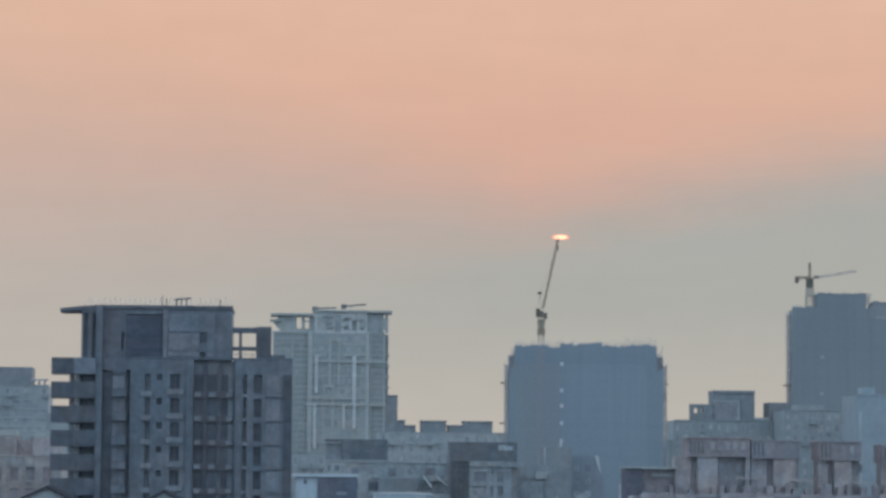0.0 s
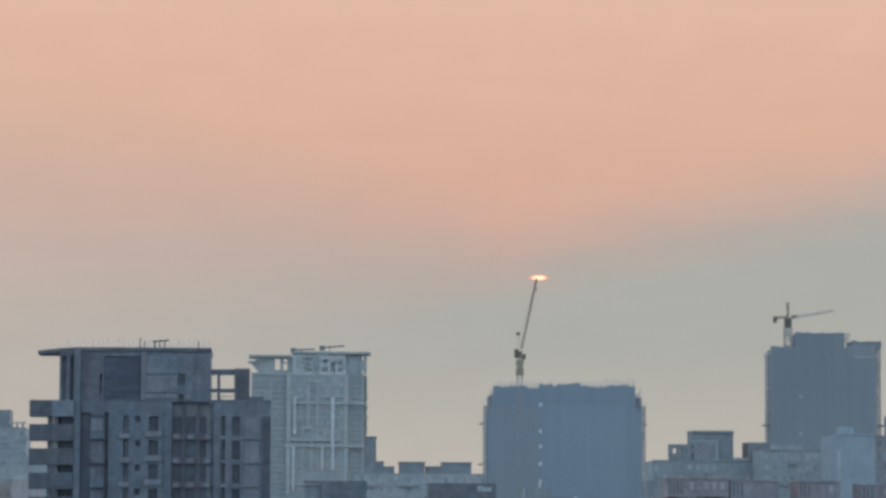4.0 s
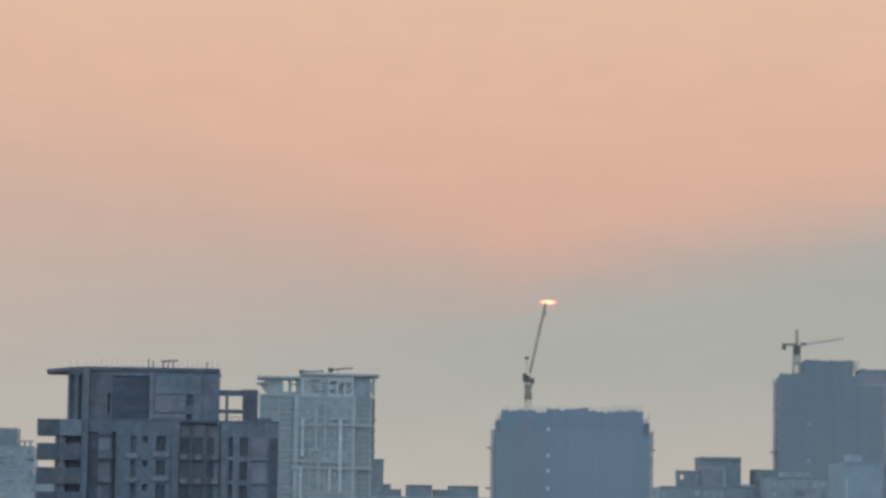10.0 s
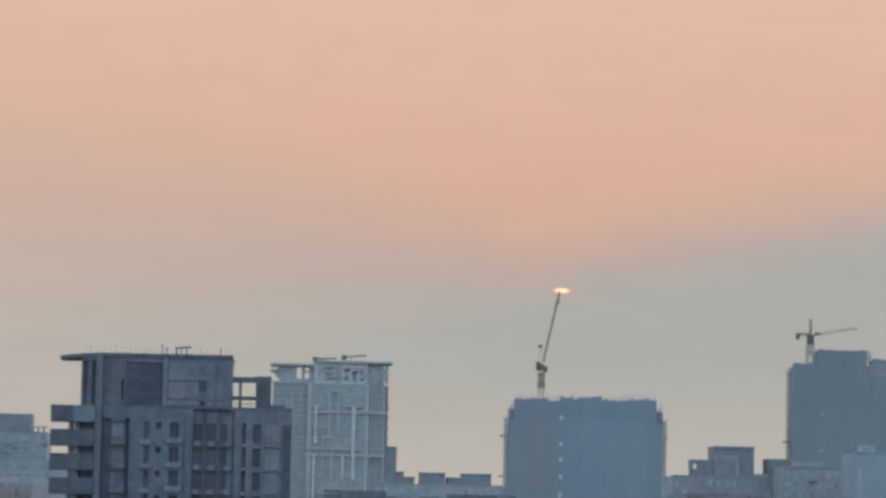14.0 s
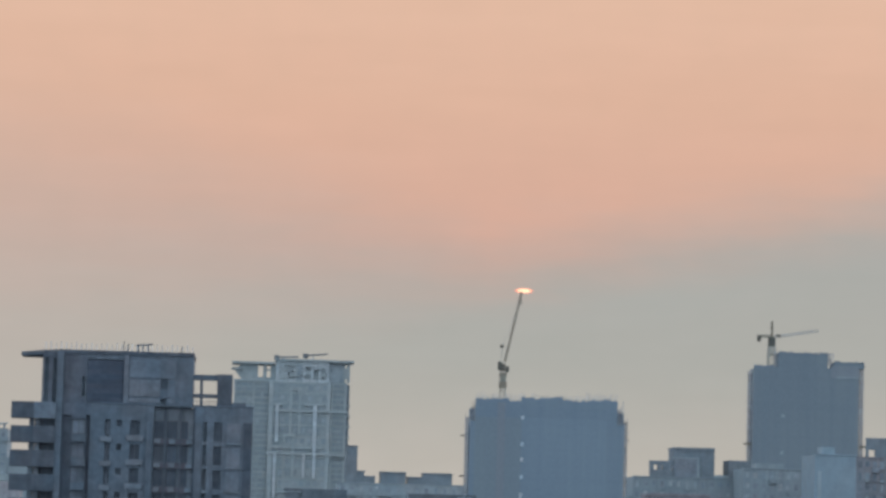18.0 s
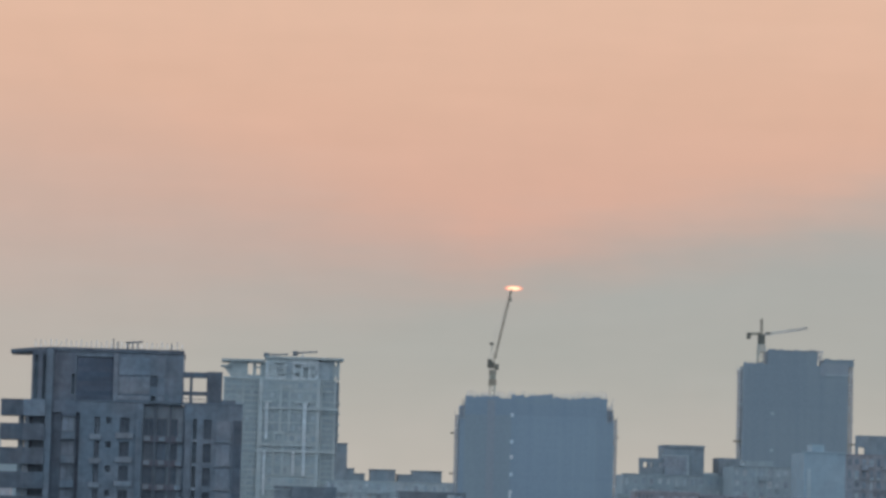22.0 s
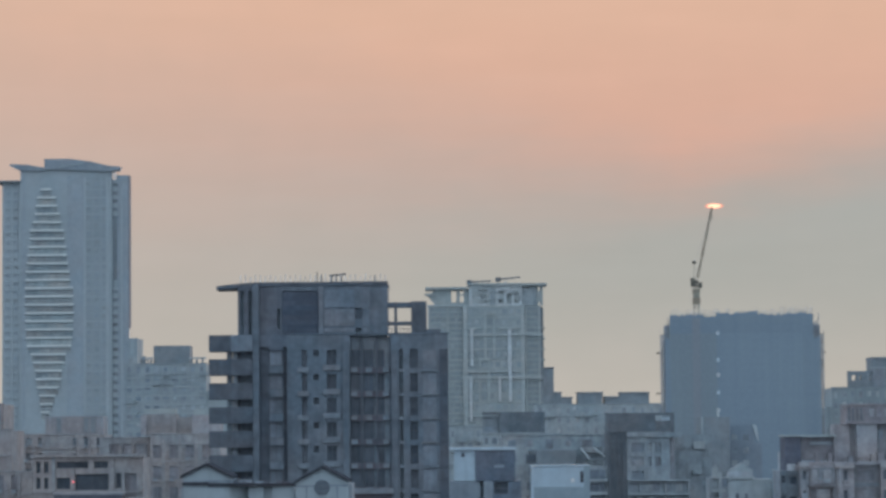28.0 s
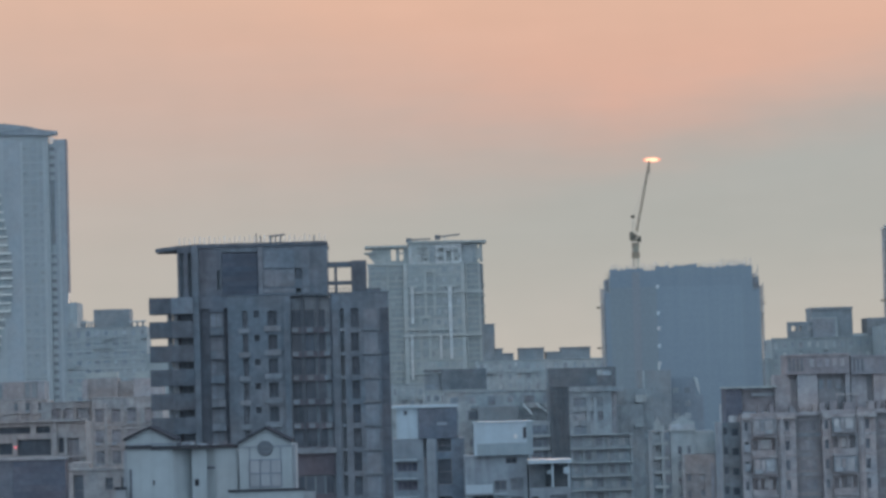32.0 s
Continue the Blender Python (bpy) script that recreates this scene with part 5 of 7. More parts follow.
# ---- the beige and dark blocks along the lower left ----
def left_blocks():
    # beige block with the red lamp
    Y = 430.0
    t = thing("beige_block", -52.67, Y, "beige block with dark window openings below a cornice", "apartment building")
    x0, x1 = -59.38, -43.4
    zt = 42.66
    z1t, z1b = 42.02, 41.04
    z2t, z2b = 40.22, 37.86
    r1 = [(-55.94, -51.35, z1b, z1t), (-50.54, -48.49, z1b, z1t)]
    r2 = [(-53.25, -48.42, z2b, z2t), (-55.95, -53.98, z2b + 0.2, z2t - 0.5), (-47.36, -46.56, z2b + 0.3, z2t + 0.1)]
    side = (-46.1, -44.35, 36.6, 40.3)
    r3 = [(q, q + 0.62, zz - 1.6, zz) for q in (-58.89, -57.75) for zz in (z1t, 39.71)]
    rows = [(-58.4 + k * 2.6, -58.4 + k * 2.6 + 1.4, z - 1.7, z) for z in rows_down(z2b - 1.6, 3.1, 4) for k in range(5)]
    rows = [r for r in rows if r[1] < -46.4] + [side] + [(side[0], side[1], z - 2.6, z) for z in (35.6, 31.8, 28.0)]
    facade(t, x0, x1, 0, zt, Y, r1 + r2 + r3 + rows, BEIGE, 0.6)
    for r in r1 + r2 + r3 + rows:
        window(t, *r, Y + 0.45, 2 if r[1] - r[0] > 1 else 1, frame_mat=FRAME if r[0] < side[0] else BEIGE, pane_mat=GLASS if r[0] < side[0] else PINK_GLASS)
    bx("core", BEIGE, t, x0 + 0.05, x1 - 0.05, Y + 0.9, Y + 10, 0, zt - 0.1)
    bx("cornice", BEIGE, t, x0 - 0.3, x1 + 0.2, Y - 0.5, Y + 1, zt, zt + 0.35)
    bx("ledge", BEIGE, t, -61.03, x1, Y - 0.3, Y - 0.005, z2b - 0.35, z2b - 0.1)
    for q in (-56.6, -53.82, -48.09):
        bx("pier", BEIGE, t, q, q + 0.45, Y - 0.25, Y - 0.004, z2b, z1b - 0.15 if q == -53.82 else zt)
    lamp = thing("warning_lamp", -53.5, Y - 1, "small glowing red warning lamp on beige wall", "lamp", z=39.08)
    bm = bmesh.new()
    bmesh.ops.create_uvsphere(bm, u_segments=12, v_segments=8, radius=0.15, matrix=Matrix.Translation((-53.5, Y - 0.32, 39.08)))
    part("bulb", bm, RED_LAMP, lamp, "glowing red bulb")
    bm = bmesh.new()
    box(bm, -53.5 - 0.1, -53.5 + 0.1, Y - 0.3, Y - 0.02, 39.08 - 0.12, 39.08 + 0.12)
    part("bracket", bm, FRAME, lamp)

    # dark block below it
    Y = 380.0
    t = thing("dark_block", -47.28, Y, "dark slate-clad block with a plain wall", "building")
    x0, x1 = -49.82, -41.05
    zt = 38.09
    for z in rows_down(zt, 3.2, 3.3):
        bx("cladding_board", SLATE_DEEP, t, x0, x0 + 2.1, Y + 0.02, Y + 0.3, z - 3.19, z - 0.01, "paler blue-grey board")
        for i in range(4):
            bx("cladding_board", DARK_CLAD, t, x0 + 2.12, x1, Y, Y + 0.3, z - 0.79 - 0.8 * i, z - 0.01 - 0.8 * i)
    bx("core", DARK_CLAD, t, x0 + 0.02, x1 - 0.02, Y + 0.25, Y + 4, 0, zt - 0.02)
    bx("parapet_cap", MAUVE, t, x0 - 0.2, x1 + 0.1, Y - 0.2, Y + 4, zt, zt + 0.25)
    bx("edge_strip", RAW, t, -49.33, -48.97, Y - 0.2, Y - 0.005, 0, 33.33)
    # low pale block with a deep doorway-like window, between dark block and white house
    Y = 400.0
    t = thing("low_beige_block", -39.58, Y, "low beige block with a tall dark window", "apartment building")
    x0, x1 = -43.13, -33.89
    zt = 36.15
    w = (-42.15, -40.79, 31.42, 35.58)
    rows = [w] + [(x0 + 5.2 + 2.2 * k, x0 + 6.3 + 2.2 * k, z - 1.7, z) for k in range(2) for z in rows_down(zt - 1.0, 3.1, 3)]
    rows += [(w[0], w[1], z - 2.2, z) for z in rows_down(w[2] - 0.9, 3.1, 3)]
    facade(t, x0, x1, 0, zt, Y, rows, BEIGE, 0.6)
    for r in rows:
        window(t, *r, Y + 0.45, 1, 2)
    bx("core", BEIGE, t, x0 + 0.05, x1 - 0.05, Y + 0.9, Y + 9, 0, zt - 0.1)
    bx("cornice", BEIGE, t, x0 - 0.1, x1, Y - 0.25, Y + 1, zt, zt + 0.3)
    bx("ledge", BEIGE, t, x0, -39.28, Y - 0.35, Y - 0.005, w[2] - 0.7, w[2] - 0.4)
    bx("roof_recess", BEIGE, t, x0 + 0.5, -40.11, Y + 1.5, Y + 6, zt + 0.01, 37.17)

    # far left block, reddish, and its neighbours
    def plain(name, label, xa, xb, Y, zt, wall, cols, win, storey, first, glass=HAZE_GLASS, depth=14):
        b = thing(name, (xa + xb) / 2, Y, label, "apartment building")
        rects = [(q, q + win[0], z - win[1], z) for z in rows_down(zt - first, storey, 4) for q in cols]
        facade(b, xa, xb, 0, zt, Y, rects, wall, 0.45)
        for r in rects:
            window(b, *r, Y + 0.3, 2 if win[0] > 1.2 else 1, pane_mat=glass)
        bx("core", wall, b, xa + 0.05, xb - 0.05, Y + 0.7, Y + depth, 0, zt - 0.05)
        bx("parapet_cap", wall, b, xa - 0.1, xb + 0.1, Y - 0.12, Y + 0.6, zt, zt + 0.2)
        rnd = random.Random(int(xa * 7))
        for z in rows_down(zt - first - win[1] - 0.35, storey, 20):
            bx("string_course", wall, b, xa, xb, Y - 0.14, Y - 0.004, z - 0.25, z)
            for q in cols:
                if rnd.random() < 0.4:
                    bx("air_conditioner", rnd.choice((SLATE, WHITE_DIM, PINK)), b, q + 0.05, q + 0.8, Y - 0.5, Y - 0.15, z + 0.02, z + 0.5)
        for q in cols:
            bx("pier", rnd.choice((PINK, wall, BEIGE)), b, q + win[0] + 0.15, q + win[0] + 0.5, Y - 0.3, Y - 0.142, 0, zt - 0.3 - rnd.random() * 2)
        return b

    a, b = -94.16, -82.84
    plain("reddish_block", "hazy reddish-grey apartment block with small windows", a, b, 560.0, 52.06, RUDDY, [a + 1.2 + 2.6 * i for i in range(4)], (1.3, 1.6), 3.1, 1.5)
    a, b = -89.45, -79.15
    plain("hazy_block", "hazy grey-brown apartment block with paired windows", a, b, 600.0, 46.32, BEIGE, [-86.38, -84.66, -81.8], (1.6, 1.5), 3.1, 0.6)
    a, b = -78.28, -66.12
    c = plain("hazy_block", "hazy beige block with narrow windows and roof wall", a, b, 580.0, 46.16, BEIGE, [-72.34, -70.13, -67.7], (0.8, 1.6), 3.1, 0.5)
    bx("roof_storey", MAUVE, c, -78.16, -66.81, 584, 592, 46.05, 49.83, "hazy grey roof storey")
    for q in (-75.94, -70.6, -69.26):
        bx("roof_slot", HAZE_ROOF, c, q, q + 0.9, 583.9, 583.99, 46.72, 49.5)
    a, b = -60.12, -50.81
    plain("beige_flats", "beige tiled flats with regular dark windows", a, b, 520.0, 45.44, BEIGE, [-58.4, -56.2, -53.9], (1.6, 2.2), 3.6, 1.0, PINK_GLASS)
    a, b = -50.22, -38.18
    d = plain("beige_flats", "beige tiled flats with tall dark windows", a, b, 510.0, 45.99, BEIGE, [-49.85, -47.0, -44.3, -41.4], (1.55, 2.3), 3.6, 1.8, PINK_GLASS)
    bx("roof_wall", BROWN, d, -51.85, -46.17, 514, 520, 45.85, 49.46, "pinkish roof-storey wall")
    bx("roof_wall", PINK_DARK, d, -52.25, -51.36, 513.4, 513.99, 45.88, 49.2)
    bx("roof_cap", RAW, d, -51.84, -46.43, 516, 519, 49.58, 50.46, "pale roof cap")
    bx("roof_wall", PINK, d, -43.43, -38.44, 514, 520, 45.75, 49.27, "pinkish roof-storey wall")
    bx("roof_cap", RAW, d, -43.29, -40.04, 516, 519, 49.39, 50.37, "pale roof cap")
    bx("roof_band", BEIGE, d, -46.35, -43.6, 516, 520, 45.8, 48.94)
    # left foot: pale windowed front with paired slots
    a, b = -73.17, -60.85
    plain("pale_front_block", "pale beige front with tall paired window slots", a, b, 440.0, 40.48, BEIGE, [-65.96, -63.95, -68.98, -71.07], (0.9, 2.4), 3.4, 0.4, PINK_GLASS)
    a, b = -78.15, -68.21
    plain("low_reddish_block", "low reddish-grey block behind the pale front", a, b, 470.0, 46.78, RUDDY, [-76.35, -73.85], (1.2, 1.5), 3.1, 2.0)


left_blocks()


# ---- the building wrapped in blue netting, with its luffing crane ----
def net_panels(t, x0, x1, y, z0, z1, cols, storey, mat, sag):
    """Sheets of debris netting laced together, each bulging a little."""
    w = (x1 - x0) / cols
    rnd = random.Random(int(x0 * 10))
    meshes = []
    for v in range(3):
        bm = bmesh.new()
        n = 5
        grid = [[bm.verts.new((w * i / n, -sag * (0.4 + 0.3 * v) * math.sin(math.pi * i / n) * math.sin(math.pi * k / n), storey * k / n)) for k in range(n + 1)] for i in range(n + 1)]
        for i in range(n):
            for k in range(n):
                bm.faces.new((grid[i][k], grid[i + 1][k], grid[i + 1][k + 1], grid[i][k + 1]))
        bmesh.ops.recalc_face_normals(bm, faces=bm.faces)
        me = bpy.data.meshes.new("net_panel")
        bm.to_mesh(me)
        bm.free()
        me.materials.append(mat)
        meshes.append(me)
    z = z1
    while z - storey > z0:
        z -= storey
        for i in range(cols):
            ob = hang(new("net_panel", meshes[rnd.randrange(3)]), t)
            ob.location = (x0 + w * i, y - 0.02 * rnd.random(), z)


def lattice(bm, p, q, half, steps, bar_w):
    """A square lattice boom from p to q."""
    p, q = Vector(p), Vector(q)
    d = (q - p).normalized()
    side = Vector((0, 1, 0)) * half
    up = d.cross(Vector((0, 1, 0))).normalized() * half
    corners = [side + up, side - up, -side - up, -side + up]
    for c in corners:
        bar(bm, p + c, q + c, bar_w)
    for i in range(steps):
        a, b = p.lerp(q, i / steps), p.lerp(q, (i + 1) / steps)
        for k in range(4):
            c, e = corners[k], corners[(k + 1) % 4]
            bar(bm, a + c, b + e if i % 2 else b + e, bar_w * 0.7)
            bar(bm, b + c, b + e, bar_w * 0.6)


def scaffold(t, x0, x1, y, z0, z1, poles):
    """An open strip of scaffold: standards, ledgers and braces."""
    for i in range(poles):
        q = x0 + 0.08 + (x1 - x0 - 0.28) * i / (poles - 1)
        bx("scaffold_pole", OPEN_POLE, t, q, q + 0.1, y, y + 0.1, z0, z1 + 0.9 * ((i * 7 + int(x0)) % 3) / 2)
    bm = bmesh.new()
    up = False
    for z in rows_down(z1, 1.9, z0 + 1.9):
        bx("scaffold_ledger", OPEN_POLE, t, x0, x1, y - 0.12, y - 0.01, z - 0.08, z + 0.08)
        bar(bm, (x0, y + 0.16, z if up else z - 1.9), (x1, y + 0.16, z - 1.9 if up else z), 0.07)
        up = not up
    part("scaffold_brace", bm, OPEN_POLE, t)


def ragged_edge(t, a, b, z, low, y, mat, rnd, lift):
    """The loose upper hem of a net, torn and sagging between its ties."""
    bm = bmesh.new()
    n = max(6, int((b - a) / 0.45))
    top = [(a + (b - a) * i / n, max(z + rnd.uniform(-0.5, 0.3) * lift, low + 0.12)) for i in range(n + 1)]
    panel(bm, [(a, low - 0.02), (b, low - 0.02)] + top[::-1], y - 0.04, y + 0.04)
    part("net_edge", bm, mat, t, "sagging upper edge of the net")


def loose_planks(t, x0, x1, y, z0, z1, count, rnd):
    """Tubes and boards that stick out of the side scaffold."""
    for i in range(count):
        z, q = rnd.uniform(z0, z1), rnd.uniform(x0, x1)
        if i % 3:
            bx("loose_tube", OPEN_POLE if i % 2 else FRAME_MID, t, q, q + 0.12, y, y + 0.12, z, z + rnd.uniform(0.8, 2.6))
        else:
            bx("scaffold_board", OPEN_POLE if i % 2 else FRAME_MID, t, q - 0.5, q + rnd.uniform(0.3, 1.0), y - 0.2, y - 0.02, z, z + 0.2)


def net_tower():
    Y = 800.0
    t = thing("netted_tower", 80.77, Y, "unfinished tower wrapped in blue debris netting", "construction building")
    x0, x1 = 61.5, 100.2
    zt = 76.87
    bx("frame_core", RAW_DARK, t, x0 + 0.5, x1 - 0.5, Y + 1, Y + 9, 0, zt - 1.5, "concrete frame behind the net")
    join = 74.2
    net_panels(t, x0, join, Y, 2.0, zt - 4.4, 3, 4.4, NET_TEAL, 0.04)
    net_panels(t, join, 97.2, Y, 2.0, zt - 4.4, 5, 4.4, NET, 0.04)
    net_panels(t, 97.2, x1, Y, 2.0, zt - 4.4, 1, 4.4, NET_DEEP, 0.04)
    net_panels(t, x0, x1, Y, zt - 4.5, zt, 9, 4.4, NET_DEEP, 0.04)
    # side scaffolds a step lower: netted inner strips, open tubes outside
    for a, b, zz in ((60.2, x0, 74.9), (x1, 102.1, 74.7)):
        bx("side_net", NET_DEEP, t, a, b - 0.002, Y - 0.03, Y + 9, 0, 71.2, "netting round the side scaffold")
        # paler net here paints the sky's glow along the tower edge
        bx("side_net", NET_PALER, t, a + 0.05, b - 0.06, Y + 0.9, Y + 6.0, 71.2, zz - 0.2, "paler netting round the side scaffold")
        scaffold(t, a, b, Y + 0.6, 71.2, zz, 3)
    for a, b, zz in ((58.9, 60.19, 72.75), (102.11, 103.2, 72.6)):
        bx("side_net", DUST_SHEET, t, a + 0.1, b - 0.1, Y + 1.4, Y + 1.5, 0, zz - 0.5, "thin pale netting round the side scaffold")
        for q in (a, b - 0.12):
            bx("scaffold_pole", OPEN_POLE, t, q, q + 0.1, Y + 1.2, Y + 1.3, 0, zz + 0.6)
        for z in rows_down(zz - 0.6, 3.6, 40):
            bx("scaffold_ledger", OPEN_POLE, t, a, b, Y + 1.1, Y + 1.19, z, z + 0.12)
    # ragged upper edge
    rnd = random.Random(3)
    edge = [(61.5, 70.69, 77.6), (70.68, 73.88, 77.0), (73.9, 79.24, 77.99), (79.24, 85.34, 78.22), (85.33, 92.04, 77.54), (92.05, 100.28, 77.91)]
    for a, b, z in edge:
        ragged_edge(t, a, b, z, zt, Y, NET_DEEP, rnd, 1.0)
    loose_planks(t, 60.3, 61.3, Y + 0.35, 71.0, 75.0, 10, rnd)
    loose_planks(t, 58.9, 60.0, Y + 0.9, 50.0, 72.0, 9, rnd)
    loose_planks(t, 100.4, 101.9, Y + 0.35, 69.5, 75.5, 16, rnd)
    loose_planks(t, 102.2, 103.0, Y + 0.9, 50.0, 72.0, 10, rnd)
    for i in range(110):
        q = x0 + 0.2 + i * (x1 - x0 - 0.4) / 109 + rnd.uniform(-0.15, 0.15)
        h = rnd.uniform(0.1, 1.5) * (0.6 + 0.5 * math.sin(i * 0.31) ** 2) + (0.6 if i > 84 else 0.0)
        bx("starter_bar", PALE_BAR if i % 3 else OPEN_POLE, t, q, q + 0.08, Y + 0.2, Y + 0.29, zt - 0.5, zt + 1.0 + h)
    for x, z in ((58.02, 67.37), (57.84, 56.4), (102.37, 67.32), (102.15, 56.2)):
        bx("outrigger", CRANE_DARK, t, x, x + 1.5, Y + 3.4, Y + 3.9, z - 0.2, z + 0.2, "dark scaffold outrigger")
    for z in (72.52, 65.35, 61.24, 56.52, 51.8):
        q = 74.4
        bx("net_patch", PALE_BAR, t, q - 0.42, q + 0.42, Y - 0.26, Y - 0.2, z - 0.5, z + 0.5, "pale patch in the netting")
    bx("net_strip", NET_STRIP, t, 67.52, 69.65, Y - 0.13, Y - 0.12, 20, zt - 0.3, "paler strip of net over the crane mast")
    # the climbing crane
    c = thing("luffing_crane", 68.85, Y - 2, "luffing tower crane with a raised lattice jib", "crane")
    cx, cy = 69.19, Y + 5
    zb = 85.81
    bm = bmesh.new()
    lattice(bm, (cx, cy, 0.5), (cx, cy, zb), 0.72, 44, 0.2)
    part("mast", bm, CRANE_PALE, c, "pale lattice mast")
    for i, z in enumerate(rows_down(zt - 8, 14, 5)):
        bx("mast_tie", STEEL, c, cx - 1.1, cx + 1.1, cy - 0.8, cy + 0.8, z, z + 0.3)
    bx("climbing_collar", CRANE, c, cx - 1.0, cx + 1.0, cy - 1, cy + 1, 80.59, 82.28, "dull yellow climbing collar")
    bx("mast_cladding", CRANE, c, cx - 0.7, cx + 0.7, cy - 0.9, cy + 0.9, 82.28, 83.35)
    bx("climbing_collar", CRANE, c, cx - 0.95, cx + 0.95, cy - 1, cy + 1, 83.35, 84.74, "dull yellow climbing collar")
    bx("platform", CRANE_DARK, c, cx - 1.2, cx + 1.45, cy - 1.1, cy + 1.1, zb - 0.4, zb + 0.1)
    bx("cab", CRANE_DARK, c, cx + 0.7, cx + 1.5, cy - 1.5, cy - 0.2, zb - 0.9, zb + 0.7, "dark operator's cab")
    bx("machinery_deck", CRANE_DARK, c, 67.91, 69.75, cy - 1, cy + 1, zb + 0.3, zb + 1.3, "dark machinery deck")
    bx("counterweight", CRANE_DARK, c, 67.75, 68.83, cy - 0.9, cy + 0.9, zb - 0.2, zb + 1.9, "dark counterweight block")
    tip, foot = (73.77, cy, 107.02), (69.6, cy, 87.66)
    bm = bmesh.new()
    lattice(bm, foot, tip, 0.26, 22, 0.15)
    part("jib", bm, CRANE, c, "raised lattice jib")
    top = (68.75, cy, 91.98)
    bm = bmesh.new()
    bar(bm, (68.53, cy, 87.67), top, 0.14)
    bar(bm, foot, top, 0.09)
    part("a_frame", bm, CRANE_PALE, c, "thin A-frame")
    bx("sheave_head", CRANE_DARK, c, top[0] - 0.5, top[0] + 0.5, cy - 0.4, cy + 0.4, top[2] - 0.35, top[2] + 0.35)
    bm = bmesh.new()
    bar(bm, top, (73.42, cy, 104.56), 0.035)
    part("pendant_cable", bm, STEEL, c)
    bx("hook_block", CRANE, c, 73.57, 73.87, cy - 0.2, cy + 0.2, 103.63, 104.86)


def grey_net_tower():
    Y = 950.0
    t = thing("netted_tower", 180.1, Y, "unfinished tower wrapped in grey-blue netting", "construction building")
    x1 = 199.3
    xa, xb = 163.06, 197.45
    z0 = 96.52
    zr = 98.5
    bx("frame_core", RAW_DARK, t, xa + 0.5, xb - 0.5, Y + 1, Y + 10, 0, z0 - 0.6, "concrete frame behind the net")
    net_panels(t, xa, xb, Y, 2.0, z0, 7, 4.6, NET_GREY, 0.04)
    for a, b, zz in ((161.3, 163.05, 94.9), (xb + 0.01, x1, zr - 0.3)):
        bx("side_net", DUST_SHEET, t, a + 0.1, b - 0.05, Y + 1.4, Y + 1.5, 0, zz - 0.4, "thin pale netting round the side scaffold")
        for q in (a, (a + b) / 2, b - 0.12):
            bx("scaffold_pole", OPEN_POLE, t, q, q + 0.12, Y + 1.2, Y + 1.3, 0, zz + 0.4)
        for z in rows_down(zz - 0.6, 3.6, 60):
            bx("scaffold_ledger", OPEN_POLE, t, a, b, Y + 1.1, Y + 1.19, z, z + 0.15)
    scaffold(t, 169.7, 171.1, Y + 0.7, z0, 100.9, 4)
    bx("upper_net", NET_GREY, t, 171.16, 187.18, Y + 0.3, Y + 8, z0 - 0.02, 100.99, "netting round the core walls")
    scaffold(t, 187.2, 189.3, Y + 0.7, z0, 100.9, 4)
    bx("upper_net", NET_GREY, t, 189.34, x1 - 0.02, Y + 0.3, Y + 8, z0 - 0.02, zr)
    bx("net_band", NET_STRIP, t, 188.26, xb, Y - 0.16, Y - 0.13, 93.31, 97.35, "dustier band of net")
    bx("net_hem", NET_PALER, t, 190.2, xb, Y - 0.2, Y - 0.165, 93.3, 93.8, "pale hem of the net")
    rnd = random.Random(5)
    for a, b, z, low in ((171.16, 187.18, 101.4, 100.97), (189.34, x1 - 0.02, 98.8, zr - 0.02), (xa, 169.6, 96.9, z0)):
        ragged_edge(t, a, b, z, low, Y + 0.2, NET_GREY, rnd, 0.9)
    loose_planks(t, 161.3, 162.9, Y + 0.9, 62.0, 96.0, 22, rnd)
    loose_planks(t, xb + 0.2, x1 - 0.2, Y + 0.9, 62.0, 98.0, 22, rnd)
    loose_planks(t, 187.3, 189.2, Y + 0.5, 97.5, 101.0, 8, rnd)
    for i in range(44):
        q = 171.3 + i * (188.9 - 171.3) / 43
        bx("starter_bar", PALE_BAR if i % 3 else OPEN_POLE, t, q, q + 0.1, Y + 0.5, Y + 0.6, 100.7, 100.99 + rnd.uniform(0.1, 0.9))
    for i in range(24):
        q = 163.3 + i * (169.6 - 163.3) / 23
        bx("starter_bar", PALE_BAR if i % 2 else OPEN_POLE, t, q, q + 0.1, Y + 0.5, Y + 0.6, z0 - 0.4, z0 + rnd.uniform(0.2, 0.9))
    for x, z in ((160.2, 71.36), (198.05, 71.32)):
        bx("outrigger", CRANE_DARK, t, x, x + 2.6, Y + 0.4, Y + 0.9, z - 0.25, z + 0.25, "dark scaffold outrigger")
    for x, z in ((172.77, 80.65), (172.59, 68.79)):
        bx("net_patch", SKYLINE_PALE, t, x - 0.5, x + 0.5, Y - 0.3, Y - 0.2, z - 0.5, z + 0.5, "pale patch in the netting")
    # hammerhead crane
    c = thing("tower_crane", 169.26, Y + 2, "tower crane with a pale horizontal jib", "crane")
    cx, cy = 169.6, Y + 5
    zj = 106.67
    bm = bmesh.new()
    lattice(bm, (cx, cy, z0 - 60), (cx, cy, zj - 3.5), 1.1, 24, 0.3)
    part("mast", bm, CRANE_PALE, c, "pale lattice mast")
    bx("mast_foot", RAW_DARK, c, cx - 1.4, cx + 1.4, cy - 1.2, cy + 1.2, 0, z0 - 60, "concrete crane footing")
